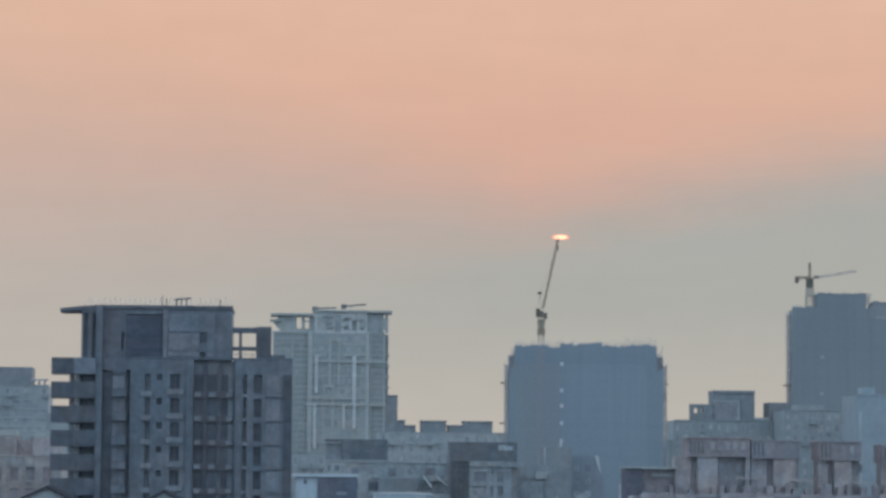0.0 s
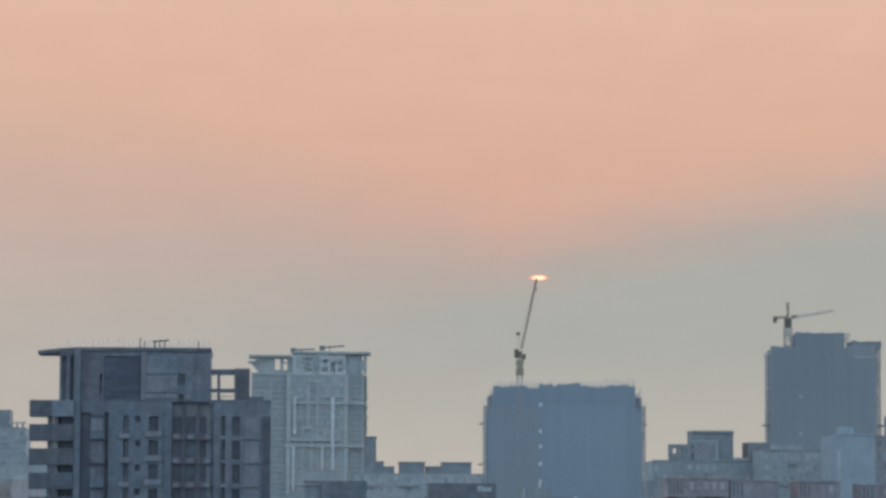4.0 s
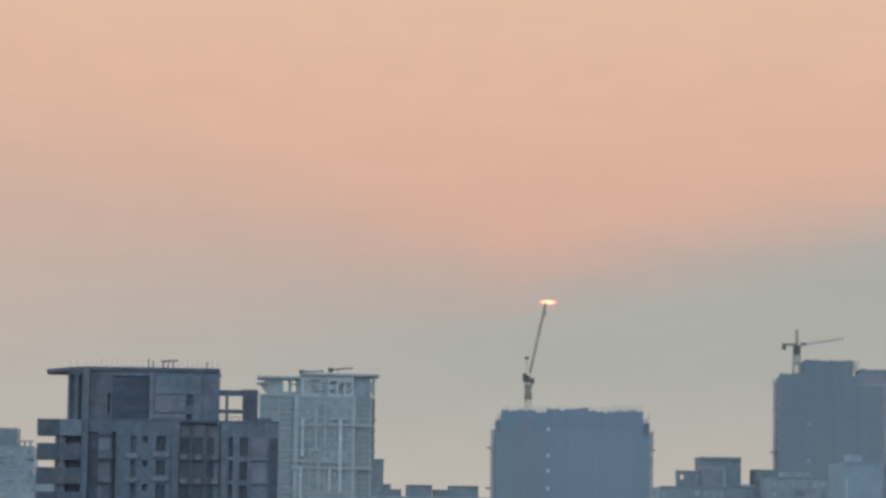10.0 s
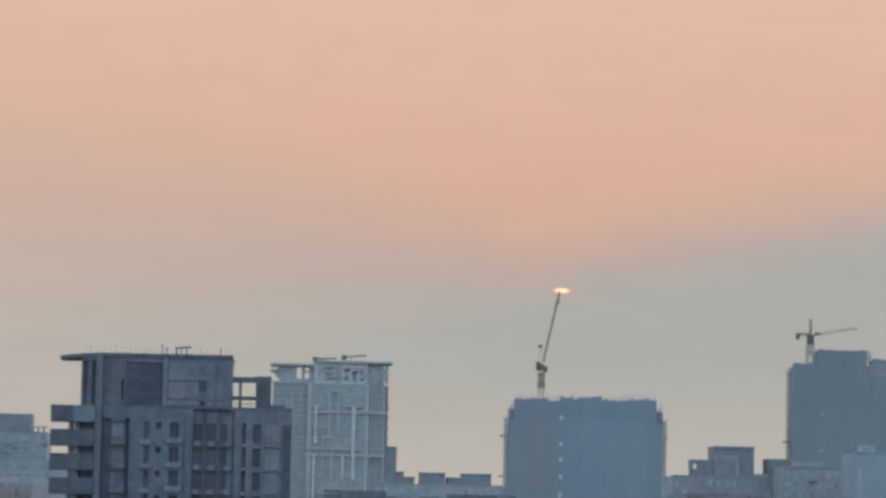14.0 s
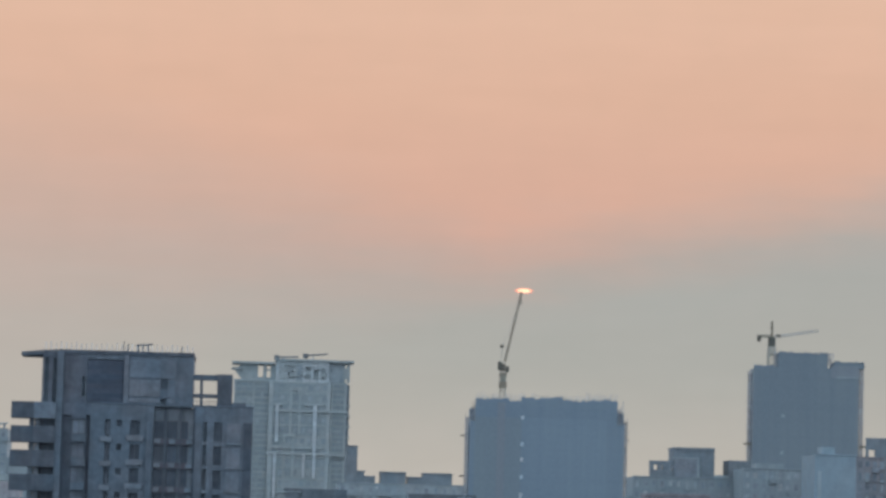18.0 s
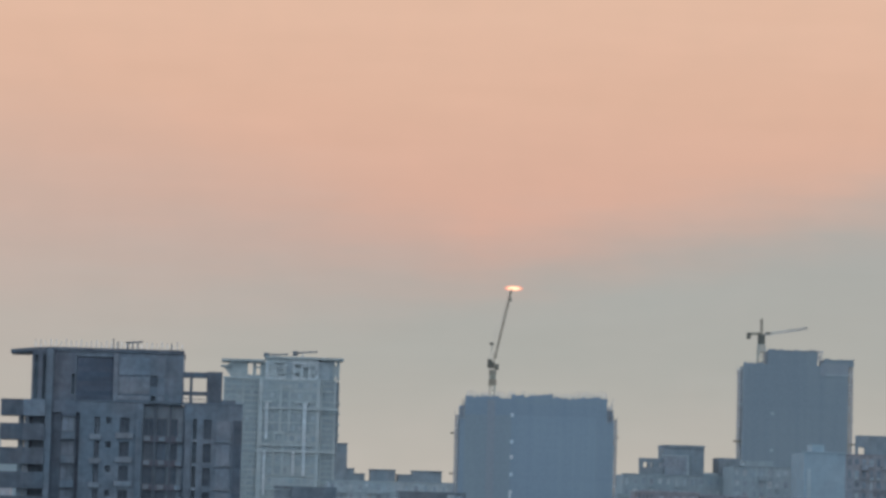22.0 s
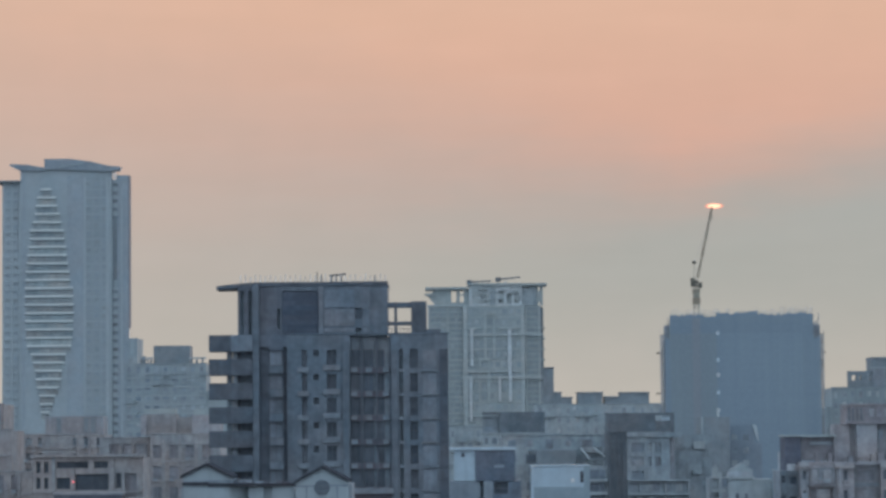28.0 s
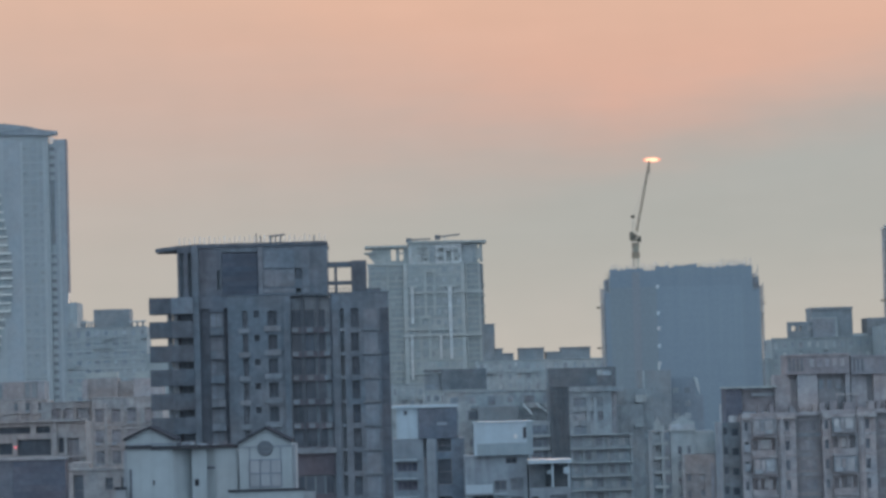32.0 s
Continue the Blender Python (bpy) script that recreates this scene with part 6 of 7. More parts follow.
    bx("slewing_ring", CRANE_DARK, c, cx - 1.0, cx + 1.1, cy - 1, cy + 1, zj - 3.5, zj - 0.3, "dark slewing platform")
    bx("climbing_frame", CRANE_PALE, c, cx - 1.25, cx + 1.35, cy - 1.2, cy + 1.2, zj - 6, zj - 3.7)
    bm = bmesh.new()
    lattice(bm, (cx + 0.1, cy, zj - 0.3), (169.64, cy, 111.46), 0.3, 6, 0.18)
    part("tower_head", bm, CRANE, c, "lattice tower head")
    bm = bmesh.new()
    lattice(bm, (cx + 1, cy, zj - 0.2), (184.77, cy, 108.9), 0.38, 16, 0.12)
    part("jib", bm, JIB, c, "long pale lattice jib")
    bm = bmesh.new()
    lattice(bm, (164.89, cy, 106.52), (cx, cy, zj), 0.35, 5, 0.2)
    part("counter_jib", bm, CRANE, c)
    bx("counterweight", CRANE_DARK, c, 164.9, 166.01, cy - 0.8, cy + 0.8, 104.88, 106.72, "dark counterweight slabs")
    bx("trolley", CRANE_DARK, c, 171.02, 172.51, cy - 0.5, cy + 0.5, 106.55, 107.29)


net_tower()
grey_net_tower()


# ---- the bare concrete tower with exposed floors ----
def concrete_tower():
    Y, ST = 1100.0, 3.94
    t = thing("concrete_tower", 16.55, Y, "pale bare concrete tower under construction with exposed floors", "construction building")
    x0, x1, x2, x3 = -5.25, 8.17, 30.81, 36.47
    z0 = 93.69
    zc = 94.11
    x4 = 38.14
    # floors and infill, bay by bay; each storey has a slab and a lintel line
    # core and infill use darker concrete to paint the shade between floors
    bx("core", RAW_DARK, t, x0 + 1.2, x3 - 0.3, Y + 3, Y + 30, 0, zc, "inner walls in darker concrete as painted shade")
    rnd = random.Random(29)
    for z in rows_down(z0, ST, 6):
        for a, b in ((x0, x1), (x2, x3)):
            bx("floor_slab", RAW, t, a, b, Y + 1.3, Y + 3.2, z - 0.5, z)
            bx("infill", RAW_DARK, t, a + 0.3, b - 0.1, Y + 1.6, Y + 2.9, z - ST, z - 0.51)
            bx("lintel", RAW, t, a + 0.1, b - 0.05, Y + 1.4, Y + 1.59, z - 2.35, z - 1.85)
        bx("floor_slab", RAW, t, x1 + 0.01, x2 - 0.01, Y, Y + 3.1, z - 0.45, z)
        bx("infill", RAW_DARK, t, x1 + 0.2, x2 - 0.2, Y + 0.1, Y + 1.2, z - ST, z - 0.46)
        if z < 30:
            continue
        for a, b, n in ((x0 + 0.8, 1.6, 3), (3.0, 7.7, 3), (31.5, 35.7, 3)):
            w = (b - a) / n
            for k in range(n):
                for top in (0.55, 2.4):
                    if rnd.random() < 0.92:
                        bx("window_opening", BLOCK_HAZE if rnd.random() < 0.92 else HAZE_WALL, t, a + k * w + 0.15, a + (k + 1) * w - 0.15, Y + 1.5, Y + 1.595, z - top - 1.15, z - top)
        for k in range(8):
            q = x1 + 0.9 + k * (x2 - x1 - 1.8) / 8
            if rnd.random() < 0.8:
                bx("window_opening", rnd.choice((HAZE_WALL, HAZE_WALL, BLOCK_HAZE)), t, q + 0.3, q + 2.0, Y + 0.04, Y + 0.095, z - ST + 0.9, z - 1.2)
        if z < 85.9:
            bx("rear_slab", RAW_DARK, t, x3, x4, Y + 3, Y + 25, z - 0.6, z)
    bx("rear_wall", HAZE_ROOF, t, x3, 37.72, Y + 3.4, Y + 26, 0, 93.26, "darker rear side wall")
    for q in (x0, 1.75, x1 - 0.5, x2, x3 - 0.6):
        bx("column", RAW_MID, t, q, q + 0.7, Y + 1.15, Y + 3, 0, z0)
    for x, w in ((8.04, 1.3), (29.3, 1.3)):
        bx("column", RAW_MID, t, x, x + w, Y - 0.2, Y - 0.01, 0, zc)
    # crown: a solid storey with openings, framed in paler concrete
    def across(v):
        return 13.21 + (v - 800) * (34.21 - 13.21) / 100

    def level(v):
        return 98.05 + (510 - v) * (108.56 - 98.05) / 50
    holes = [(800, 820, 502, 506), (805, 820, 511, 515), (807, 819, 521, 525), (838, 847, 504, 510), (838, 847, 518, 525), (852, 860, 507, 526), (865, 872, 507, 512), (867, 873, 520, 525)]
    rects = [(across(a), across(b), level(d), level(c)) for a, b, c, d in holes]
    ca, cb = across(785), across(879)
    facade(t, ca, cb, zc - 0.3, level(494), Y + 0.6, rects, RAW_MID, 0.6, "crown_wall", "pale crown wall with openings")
    # crown shade is painted: darker core, and a flat strip for the slot
    bx("crown_core", RAW_DARK, t, ca + 0.2, cb - 0.1, Y + 1.4, Y + 20, zc, level(495), "inside of the crown, coloured darker as shade")
    bx("crown_recess", HAZE_WALL, t, across(822), across(832), Y + 0.5, Y + 0.59, level(529), level(499), "darker strip painted as a shaded crown slot")
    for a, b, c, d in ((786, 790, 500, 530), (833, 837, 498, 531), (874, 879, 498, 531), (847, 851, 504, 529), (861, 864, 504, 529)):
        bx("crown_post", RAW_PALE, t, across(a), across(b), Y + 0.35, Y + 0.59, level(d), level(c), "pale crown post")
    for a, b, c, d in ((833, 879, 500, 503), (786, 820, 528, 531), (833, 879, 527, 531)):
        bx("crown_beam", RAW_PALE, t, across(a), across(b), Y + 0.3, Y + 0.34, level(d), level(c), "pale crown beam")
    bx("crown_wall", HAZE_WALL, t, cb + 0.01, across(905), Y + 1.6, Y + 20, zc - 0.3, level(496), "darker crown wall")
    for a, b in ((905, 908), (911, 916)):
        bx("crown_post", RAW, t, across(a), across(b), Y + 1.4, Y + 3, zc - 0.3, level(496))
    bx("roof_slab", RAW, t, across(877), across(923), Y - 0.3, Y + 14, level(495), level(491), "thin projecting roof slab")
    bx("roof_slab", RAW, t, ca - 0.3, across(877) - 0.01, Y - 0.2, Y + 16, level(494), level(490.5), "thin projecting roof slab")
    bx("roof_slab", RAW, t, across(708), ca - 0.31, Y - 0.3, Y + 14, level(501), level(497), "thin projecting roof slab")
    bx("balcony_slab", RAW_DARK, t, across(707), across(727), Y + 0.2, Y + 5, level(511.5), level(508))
    rnd = random.Random(31)
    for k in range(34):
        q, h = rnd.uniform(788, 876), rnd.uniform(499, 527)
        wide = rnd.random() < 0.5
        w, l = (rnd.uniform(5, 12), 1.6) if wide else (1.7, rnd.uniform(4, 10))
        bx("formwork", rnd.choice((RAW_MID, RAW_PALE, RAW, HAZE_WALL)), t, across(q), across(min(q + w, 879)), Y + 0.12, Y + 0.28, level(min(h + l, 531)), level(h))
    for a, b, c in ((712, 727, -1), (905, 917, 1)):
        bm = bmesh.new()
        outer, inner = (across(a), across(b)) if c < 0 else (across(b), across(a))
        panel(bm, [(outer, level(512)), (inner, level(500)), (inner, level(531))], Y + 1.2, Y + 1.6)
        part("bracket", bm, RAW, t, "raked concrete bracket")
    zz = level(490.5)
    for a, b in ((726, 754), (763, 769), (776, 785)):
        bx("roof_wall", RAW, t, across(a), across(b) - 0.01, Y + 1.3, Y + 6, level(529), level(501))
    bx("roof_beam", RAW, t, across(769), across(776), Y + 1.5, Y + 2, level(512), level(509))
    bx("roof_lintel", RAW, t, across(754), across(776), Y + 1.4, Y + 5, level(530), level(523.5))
    bx("parapet", RAW_MID, t, x0 - 0.2, ca - 0.01, Y + 1.0, Y + 6, z0, level(528))
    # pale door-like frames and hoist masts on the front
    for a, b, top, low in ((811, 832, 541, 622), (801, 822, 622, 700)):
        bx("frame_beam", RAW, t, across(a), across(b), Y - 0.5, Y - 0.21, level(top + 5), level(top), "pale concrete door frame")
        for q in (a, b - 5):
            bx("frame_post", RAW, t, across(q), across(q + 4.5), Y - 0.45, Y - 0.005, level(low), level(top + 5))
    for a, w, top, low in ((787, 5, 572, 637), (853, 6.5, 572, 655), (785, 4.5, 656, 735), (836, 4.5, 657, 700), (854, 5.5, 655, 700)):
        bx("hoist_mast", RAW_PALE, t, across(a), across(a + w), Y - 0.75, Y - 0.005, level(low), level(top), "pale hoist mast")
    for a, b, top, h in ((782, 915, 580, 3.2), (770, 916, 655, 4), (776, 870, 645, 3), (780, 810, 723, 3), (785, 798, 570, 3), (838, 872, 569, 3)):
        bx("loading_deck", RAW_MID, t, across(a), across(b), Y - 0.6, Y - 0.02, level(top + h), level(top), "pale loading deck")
    for p, q in (((10.37, 102.83), (18.35, 103.16)), ((21.09, 103.75), (29.28, 104.49))):
        c = thing("roof_derrick", p[0], Y + 4, "small folded derrick boom on the roof", "crane", "derricks on the concrete tower", z=zz)
        bm = bmesh.new()
        bar(bm, (p[0], Y + 4, p[1]), (q[0], Y + 4, q[1]), 0.55)
        part("boom", bm, FASCIA, c)
        bx("winch", FASCIA, c, p[0] - 1.0, p[0] + 0.9, Y + 3.2, Y + 4.8, p[1] - 1.0, p[1] + 0.7, "dark winch housing")
        bx("leg", SLATE, c, p[0] + 2.5, p[0] + 2.9, Y + 3.8, Y + 4.2, zz, p[1])


concrete_tower()


# ---- the tall glazed tower with the lens-shaped stack of pale balconies ----
def tall_tower():
    Y = 1150.0
    t = thing("tall_tower", -146.0, Y, "tall blue-grey tower with a lens of pale balcony edges", "skyscraper", "tall twin towers")
    k = 1150 / 5246.0
    x0, x1 = -170.62, -121.39
    c0, c1 = -163.36, -127.76
    zl, zr = 145.81, 148.35
    zc = 150.61
    ST = 14.65 * k
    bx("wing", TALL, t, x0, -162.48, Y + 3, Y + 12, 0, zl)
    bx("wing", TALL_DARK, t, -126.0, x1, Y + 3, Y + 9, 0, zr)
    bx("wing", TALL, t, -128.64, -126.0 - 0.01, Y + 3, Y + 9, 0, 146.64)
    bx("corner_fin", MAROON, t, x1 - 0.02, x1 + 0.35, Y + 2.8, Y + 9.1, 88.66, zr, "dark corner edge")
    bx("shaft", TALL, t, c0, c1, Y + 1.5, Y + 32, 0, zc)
    bx("roof_edge", HAZE_ROOF, t, -172.9, -163.2, Y + 1, Y + 20, zl, zl + 0.7)
    # curved raised roof
    bm = bmesh.new()
    pts = [(-153.93, 150.73), (-153.92, 154.71), (-144.66, 154.81), (-135.85, 153.6), (-129.25, 151.97), (-124.19, 151.46), (-124.64, 150.14), (-127.94, 149.74)]
    panel(bm, pts[::-1], Y + 0.4, Y + 6)
    part("curved_roof", bm, TALL_ROOF, t, "curved raised roof canopy")
    bm = bmesh.new()
    bar(bm, (-148.4, Y + 0.3, 151.4), (-138.5, Y + 0.3, 153.0), 0.5)
    part("roof_fin", bm, TALL, t, "pale raked fin under the canopy")
    bm = bmesh.new()
    panel(bm, [(-167.37, 152.89), (-160.54, 152.58), (-153.93, 151.39), (-153.94, 150.07), (-163.19, 150.18), (-167.37, 152.23)], Y + 0.6, Y + 6)
    part("curved_roof", bm, TALL_ROOF, t, "curved side canopy")
    # lens of balconies
    z_first = 142.98
    left = [0, 7, 9, 10, 14, 19, 19, 22, 24, 25, 26, 27, 28, 28, 28, 28, 28, 27, 26, 24, 18, 14, 10, 9, 7, 3, 1, 0]
    right = [0, 8, 10, 15, 17, 22, 22, 26, 27, 30, 32, 33, 38, 38, 39, 39, 38, 38, 36, 35, 25, 22, 18, 17, 13, 6, 2, -4]
    mid = -155.23
    for i, (a, b) in enumerate(zip(left, right)):
        z = z_first - i * ST
        xa, xb = mid - a * k, mid + (18 + b) * k
        s = bx("balcony", TALL, t, xa, xb, Y + 0.7, Y + 1.49, z - 0.7, z - 0.3)
        bx("balcony_edge", TALL_BAND, s, xa - 0.1, xb + 0.1, Y + 0.6, Y + 0.7, z - 0.28, z + 0.3, "pale balcony edge")
        bx("glazing", LENS_GLASS, t, xa + 0.1, xb - 0.1, Y + 1.3, Y + 1.48, z - ST + 0.3, z - 0.3)
    # flanks: dark glazed strips, columns of bay windows, a service slot
    bx("glazed_strip", TALL_DARK, t, -145.2, -138.7, Y + 1.36, Y + 1.49, 0, zc - 2.5, "plain dark glazed strip")
    bx("glazed_strip", TALL_DARK, t, -162.4, -161.5, Y + 1.36, Y + 1.49, 0, zc - 2.5, "plain dark glazed strip")
    for q, w in ((-138.65, 0.7), (-135.3, 0.6), (-132.3, 0.6), (-130.0, 1.0), (-128.7, 0.7)):
        bx("pier", TALL_PALE if w > 0.65 else TALL, t, q, q + w, Y + 1.2, Y + 1.49, 0, zc - 3)
    for q, w in ((-167.1, 0.5), (-163.9, 0.5), (-124.4, 0.6)):
        bx("pier", TALL_PALE, t, q, q + w, Y + 2.75, Y + 2.99, 0, zl - 2)
    dark0, dark1 = -127.54, -125.6
    # flat dark strip on the wing, its colour standing in for recess shade
    bx("service_slot", HAZE_ROOF, t, dark0 + 0.3, dark1 - 0.2, Y + 2.85, Y + 2.99, 107.4, 131.84, "dark strip painted as a recessed slot")
    rnd = random.Random(21)
    for z in rows_down(z_first + ST, ST, 8):
        for q in (-137.6, -134.5, -131.6):
            bx("bay_window", rnd.choice((HAZE_WALL, TALL_DARK, TALL_DARK)), t, q, q + 1.5, Y + 1.3, Y + 1.48, z - 2.1, z - 0.7)
        bx("balcony_slab", TALL_PALE if rnd.random() < 0.6 else TALL, t, -138.6, -129.1, Y + 1.1, Y + 1.48, z - 0.5, z - 0.15)
        if not 107.4 < z < 132.28:
            bx("slot_window", HAZE_ROOF, t, dark0, dark1, Y + 2.9, Y + 2.98, z - 2.2, z - 0.8)
            bx("slot_sill", TALL_PALE, t, dark0 - 0.2, dark1 + 0.2, Y + 2.8, Y + 2.98, z - 0.75, z - 0.3)
        for q in (-169.3, -166.2):
            bx("bay_window", rnd.choice((TALL_DARK, HAZE_WALL)), t, q, q + 1.7, Y + 2.8, Y + 2.98, z - 2.0, z - 0.9)
            bx("bay_sill", TALL_PALE, t, q - 0.3, q + 1.5, Y + 2.5, Y + 2.98, z - 0.85, z - 0.45)
    # lower shoulder beside the shaft
    bx("shoulder", HAZE_WALL, t, x1 + 0.01, -118.01, Y + 2, Y + 24, 0, 84.68, "lower blue-grey shoulder block")
    t.location.x -= 0.5
    # its twin stands just beyond the edge of the view, without the shoulder
    twin = copy_thing(t, pose(t.location.x - 56.9, Y, 0))
    for ob in list(twin.children):
        if ob.name.startswith(("shoulder", "bay_", "slot_")):
            bpy.data.objects.remove(ob)
    zt = 145.72
    bx("roof_edge", TILE_BROWN, twin, -184.36, -176.3, Y + 1, Y + 6, zt - 0.3, zt + 0.3, "thin projecting roof edge")


tall_tower()


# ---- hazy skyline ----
# far block whose haze lies only in its wall and glass colours
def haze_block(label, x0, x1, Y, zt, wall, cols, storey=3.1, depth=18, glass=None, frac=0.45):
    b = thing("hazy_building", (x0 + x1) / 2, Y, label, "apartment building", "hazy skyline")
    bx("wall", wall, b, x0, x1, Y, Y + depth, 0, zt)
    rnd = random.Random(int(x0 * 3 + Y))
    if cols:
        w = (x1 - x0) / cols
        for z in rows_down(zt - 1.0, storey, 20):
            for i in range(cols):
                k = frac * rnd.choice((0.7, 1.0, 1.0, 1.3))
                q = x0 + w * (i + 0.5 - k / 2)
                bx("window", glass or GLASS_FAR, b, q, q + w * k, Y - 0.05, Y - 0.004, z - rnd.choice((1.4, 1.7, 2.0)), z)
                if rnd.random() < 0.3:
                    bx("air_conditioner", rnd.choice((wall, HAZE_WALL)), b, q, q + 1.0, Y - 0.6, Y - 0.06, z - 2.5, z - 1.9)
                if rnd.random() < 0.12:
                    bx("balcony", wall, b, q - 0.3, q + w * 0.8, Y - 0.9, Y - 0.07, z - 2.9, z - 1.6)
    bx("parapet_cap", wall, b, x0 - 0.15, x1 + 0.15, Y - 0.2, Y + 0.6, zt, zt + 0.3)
    return b


def skyline():
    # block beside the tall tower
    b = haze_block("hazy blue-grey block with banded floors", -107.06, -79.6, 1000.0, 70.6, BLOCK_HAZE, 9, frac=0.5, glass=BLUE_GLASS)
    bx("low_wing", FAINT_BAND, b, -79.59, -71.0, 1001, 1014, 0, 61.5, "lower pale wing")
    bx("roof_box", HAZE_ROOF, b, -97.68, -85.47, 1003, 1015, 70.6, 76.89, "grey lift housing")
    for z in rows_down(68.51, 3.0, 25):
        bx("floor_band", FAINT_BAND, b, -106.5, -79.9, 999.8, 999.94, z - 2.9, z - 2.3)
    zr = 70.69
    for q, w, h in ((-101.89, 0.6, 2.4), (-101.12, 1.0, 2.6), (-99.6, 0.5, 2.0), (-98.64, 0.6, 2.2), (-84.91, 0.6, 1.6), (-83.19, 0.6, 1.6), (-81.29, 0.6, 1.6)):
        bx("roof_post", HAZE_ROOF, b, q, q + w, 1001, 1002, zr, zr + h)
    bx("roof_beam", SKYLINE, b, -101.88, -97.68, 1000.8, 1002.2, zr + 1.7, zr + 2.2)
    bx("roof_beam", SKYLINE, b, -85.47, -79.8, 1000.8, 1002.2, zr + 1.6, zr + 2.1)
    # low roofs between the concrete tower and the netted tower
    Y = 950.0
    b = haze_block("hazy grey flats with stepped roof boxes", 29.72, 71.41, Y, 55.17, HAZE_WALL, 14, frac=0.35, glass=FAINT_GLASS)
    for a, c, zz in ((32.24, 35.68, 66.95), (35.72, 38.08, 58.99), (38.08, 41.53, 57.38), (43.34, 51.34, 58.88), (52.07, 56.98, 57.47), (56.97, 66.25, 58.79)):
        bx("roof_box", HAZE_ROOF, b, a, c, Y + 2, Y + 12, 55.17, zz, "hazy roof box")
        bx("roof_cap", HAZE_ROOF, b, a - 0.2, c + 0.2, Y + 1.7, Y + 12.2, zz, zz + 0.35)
    bx("roof_lamp", RAW_PALE, b, 41.64, 42.55, Y - 0.3, Y - 0.05, 53.57, 54.48)
    bx("roof_edge", RAW, b, 39.64, 41.61, Y - 8, Y - 7, 45.79, 46.51)
    # dark-fronted block before the concrete tower
    Y = 720.0
    zt = 51.13
    b = haze_block("grey block with a dark roof storey", 9.55, 24.89, Y, 45.8, HAZE_WALL, 8, frac=0.5, glass=HAZE_GLASS)
    bx("roof_storey", FASCIA, b, 13.75, 24.72, Y + 1, Y + 12, 45.8 + 0.3, zt, "dark roof storey")
    bx("roof_frame", FASCIA, b, 9.5, 13.88, Y + 0.8, Y + 1.6, 50.42, zt)
    bx("roof_recess", HAZE_ROOF, b, 9.66, 13.77, Y + 2, Y + 3, 45.8 + 0.3, 50.14)
    bx("roof_opening", SLATE_DARK, b, 9.94, 13.23, Y + 1.9, Y + 1.99, 44.4, 47.54)
    b = haze_block("low hazy grey block beside the dark tower", -0.76, 10.21, 760.0, 47.79, HAZE_WALL, 5, frac=0.35, glass=FAINT_GLASS)
    # roofs in front of them
    b = haze_block("slate-grey flats under low roofs", 13.18, 38.31, 660.0, 45.29, FLATS, 6, frac=0.4, glass=HAZE_GLASS)
    bx("roof_storey", HAZE_ROOF, b, 20.57, 29.32, 654, 659.9, 0, 42.05, "dark low roof storey")
    bm = bmesh.new()
    for p, q in (((30.28, 42.48), (32.15, 40.02)), ((33.0, 42.61), (35.99, 40.16))):
        bar(bm, (p[0], 652, p[1]), (q[0], 651, q[1]), 0.35)
    part("roof_gutter", bm, RAW_PALE, b, "pale raked roof edges")
    # stepped block to the right of the netted tower
    Y = 860.0
    zb = 58.36
    b = haze_block("hazy stepped block with roof storeys", 112.7, 146.73, Y, zb, BLOCK_HAZE, 14, frac=0.4, glass=FAINT_GLASS)
    bx("low_wing", BLOCK_HAZE, b, 106.5, 112.69, Y + 0.5, Y + 14, 0, 52.8, "lower hazy wing")
    bx("roof_storey", HAZE_ROOF, b, 124.95, 136.79, Y + 2, Y + 14, zb, 66.98, "hazy roof storey")
    bx("roof_cap", HAZE_ROOF, b, 124.85, 136.89, Y + 1.7, Y + 14, 66.49, 67.31)
    bx("roof_screen", SLATE_DARK, b, 124.6, 131.6, Y + 1, Y + 1.9, zb, 64.06)
    bx("roof_rim", HAZE_WALL, b, 124.5, 132.2, Y + 0.9, Y + 1.95, 64.06, 64.45, "paler rim of the roof wall")
    bx("roof_rim", HAZE_WALL, b, 131.61, 132.2, Y + 0.9, Y + 1.95, zb, 64.09, "paler rim of the roof wall")
    za, zd = 60.62, 62.1
    bx("roof_frame", HAZE_ROOF, b, 117.67, 124.9, Y + 1, Y + 3, zd, 63.25)
    bx("roof_frame", HAZE_ROOF, b, 117.74, 124.9, Y + 1, Y + 3, zb, za)
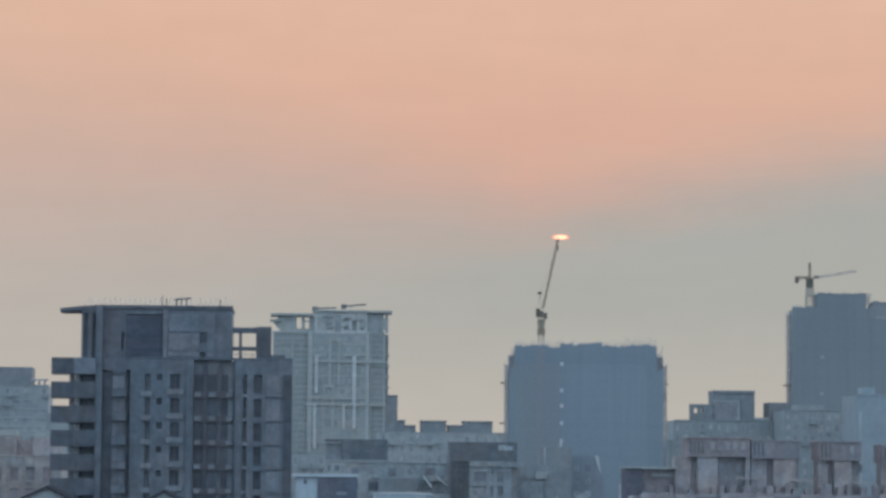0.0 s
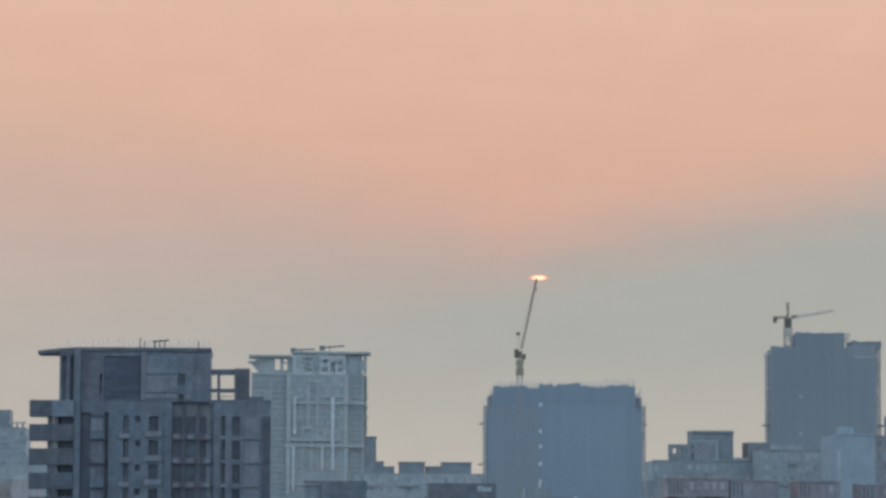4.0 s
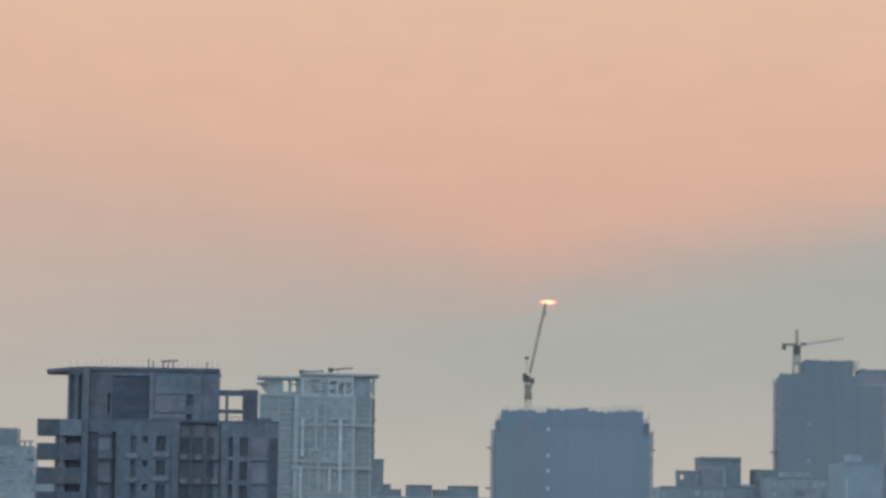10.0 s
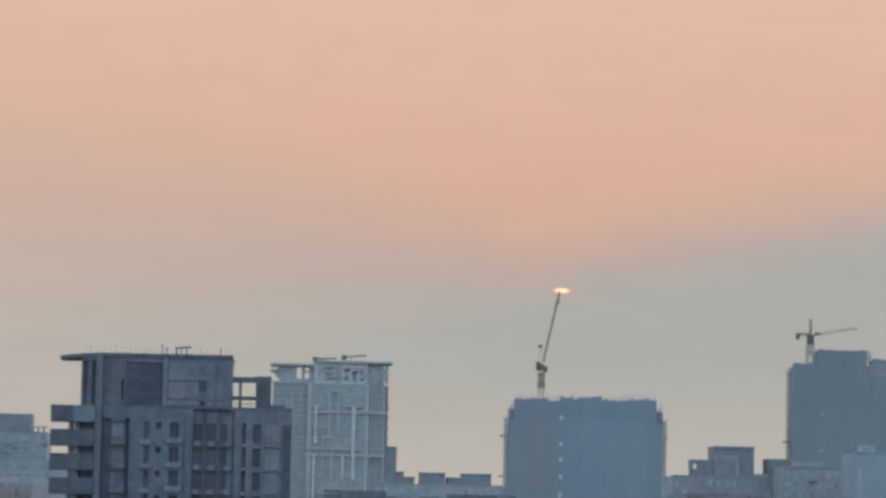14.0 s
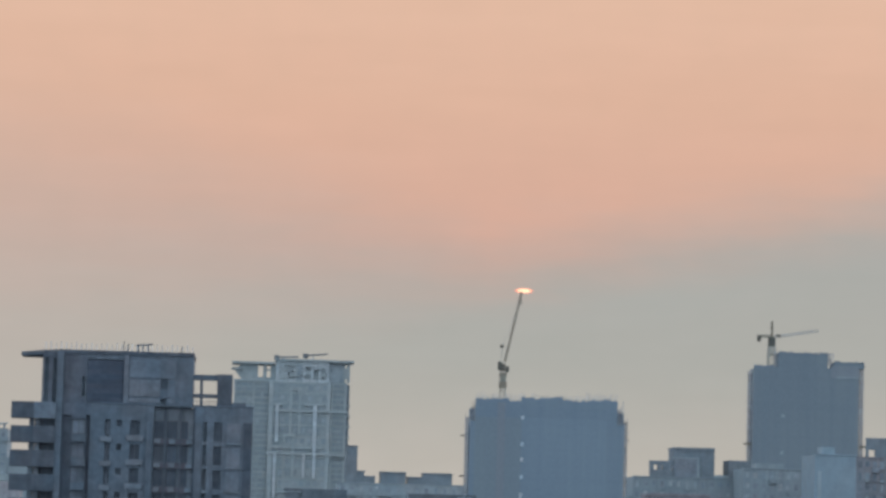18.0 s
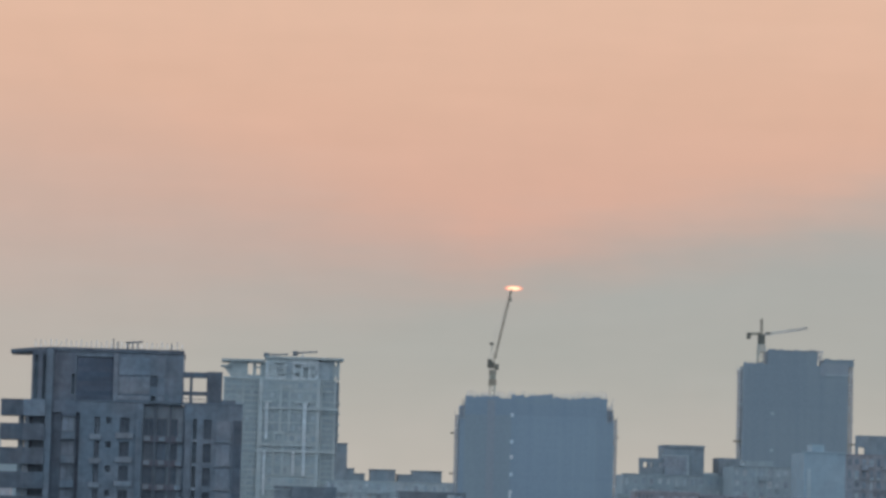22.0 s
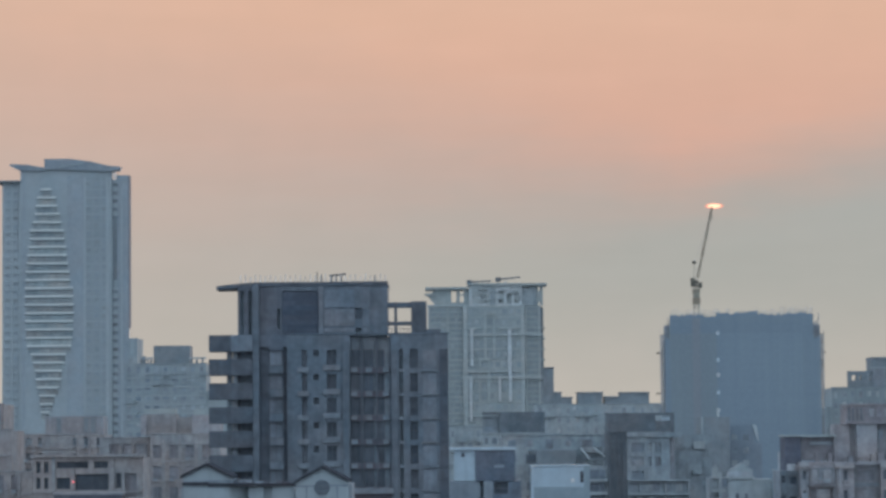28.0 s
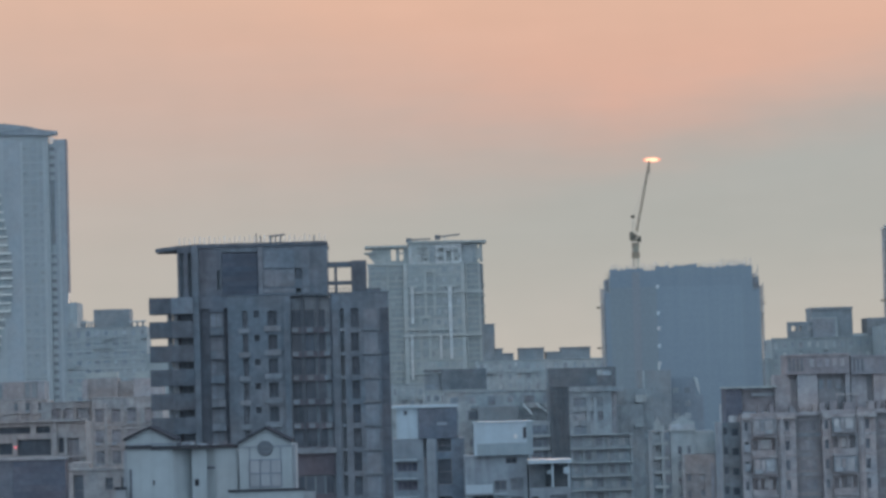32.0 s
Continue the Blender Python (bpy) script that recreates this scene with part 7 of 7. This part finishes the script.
    for q, w in ((117.7, 1.1), (120.02, 1.1), (121.51, 2.0)):
        bx("roof_post", HAZE_ROOF, b, q, q + w, Y + 1, Y + 3, za, zd)
    bx("roof_box", SKYLINE, b, 136.86, 141.19, Y + 2, Y + 12, zb, 59.48)
    bx("roof_box", HAZE_ROOF, b, 140.98, 147.15, Y + 1, Y + 12, zb, 63.89, "grey roof box")
    b = haze_block("hazy pale block below the netted tower", 141.69, 162.86, 840.0, 61.17, BLOCK_HAZE, 9, frac=0.45, glass=FAINT_GLASS)
    bx("roof_box", BLOCK_HAZE, b, 145.53, 153.69, 842, 850, 61.17, 62.91)
    b = haze_block("pale blue-white block with blank wall", 146.76, 157.54, 760.0, 63.68, SHEET_LOW, 0)
    bx("roof_box", SHEET_LOW, b, 148.9, 152.16, 761, 768, 63.68, 65.85, "pale lift housing")
    bx("window_strip", SKYLINE, b, 147.62, 148.51, 759.8, 759.99, 30, 59.49)
    # block at the right-hand end
    Y = 800.0
    zt = 64.28
    b = haze_block("hazy mauve-grey block with roof frame", 165.99, 194.08, Y, zt, MAUVE, 14, frac=0.45, glass=HAZE_GLASS)
    ho = (169.46, 171.17, 64.19, 66.49)
    bx("roof_post", HAZE_ROOF, b, 168.67, ho[0], Y + 1, Y + 1.4, zt, 69.77)
    bx("roof_beam", HAZE_ROOF, b, ho[0], ho[1], Y + 1, Y + 1.4, ho[3], 69.77)
    bx("roof_wall", HAZE_ROOF, b, ho[1], ho[1] + 3.4, Y + 1, Y + 1.4, zt, 69.77, "thin end wall of the roof storey")
    bx("roof_storey", HAZE_ROOF, b, ho[1] + 3.402, 193.98, Y + 1, Y + 10, zt, 69.77, "grey roof storey")
    # continuous far rows that close the view
    rnd = random.Random(11)
    x = -420.0
    while x < 520.0:
        w = rnd.uniform(22, 40)
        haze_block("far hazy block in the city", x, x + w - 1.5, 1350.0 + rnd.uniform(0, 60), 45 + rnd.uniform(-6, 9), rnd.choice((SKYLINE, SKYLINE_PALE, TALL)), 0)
        x += w


skyline()
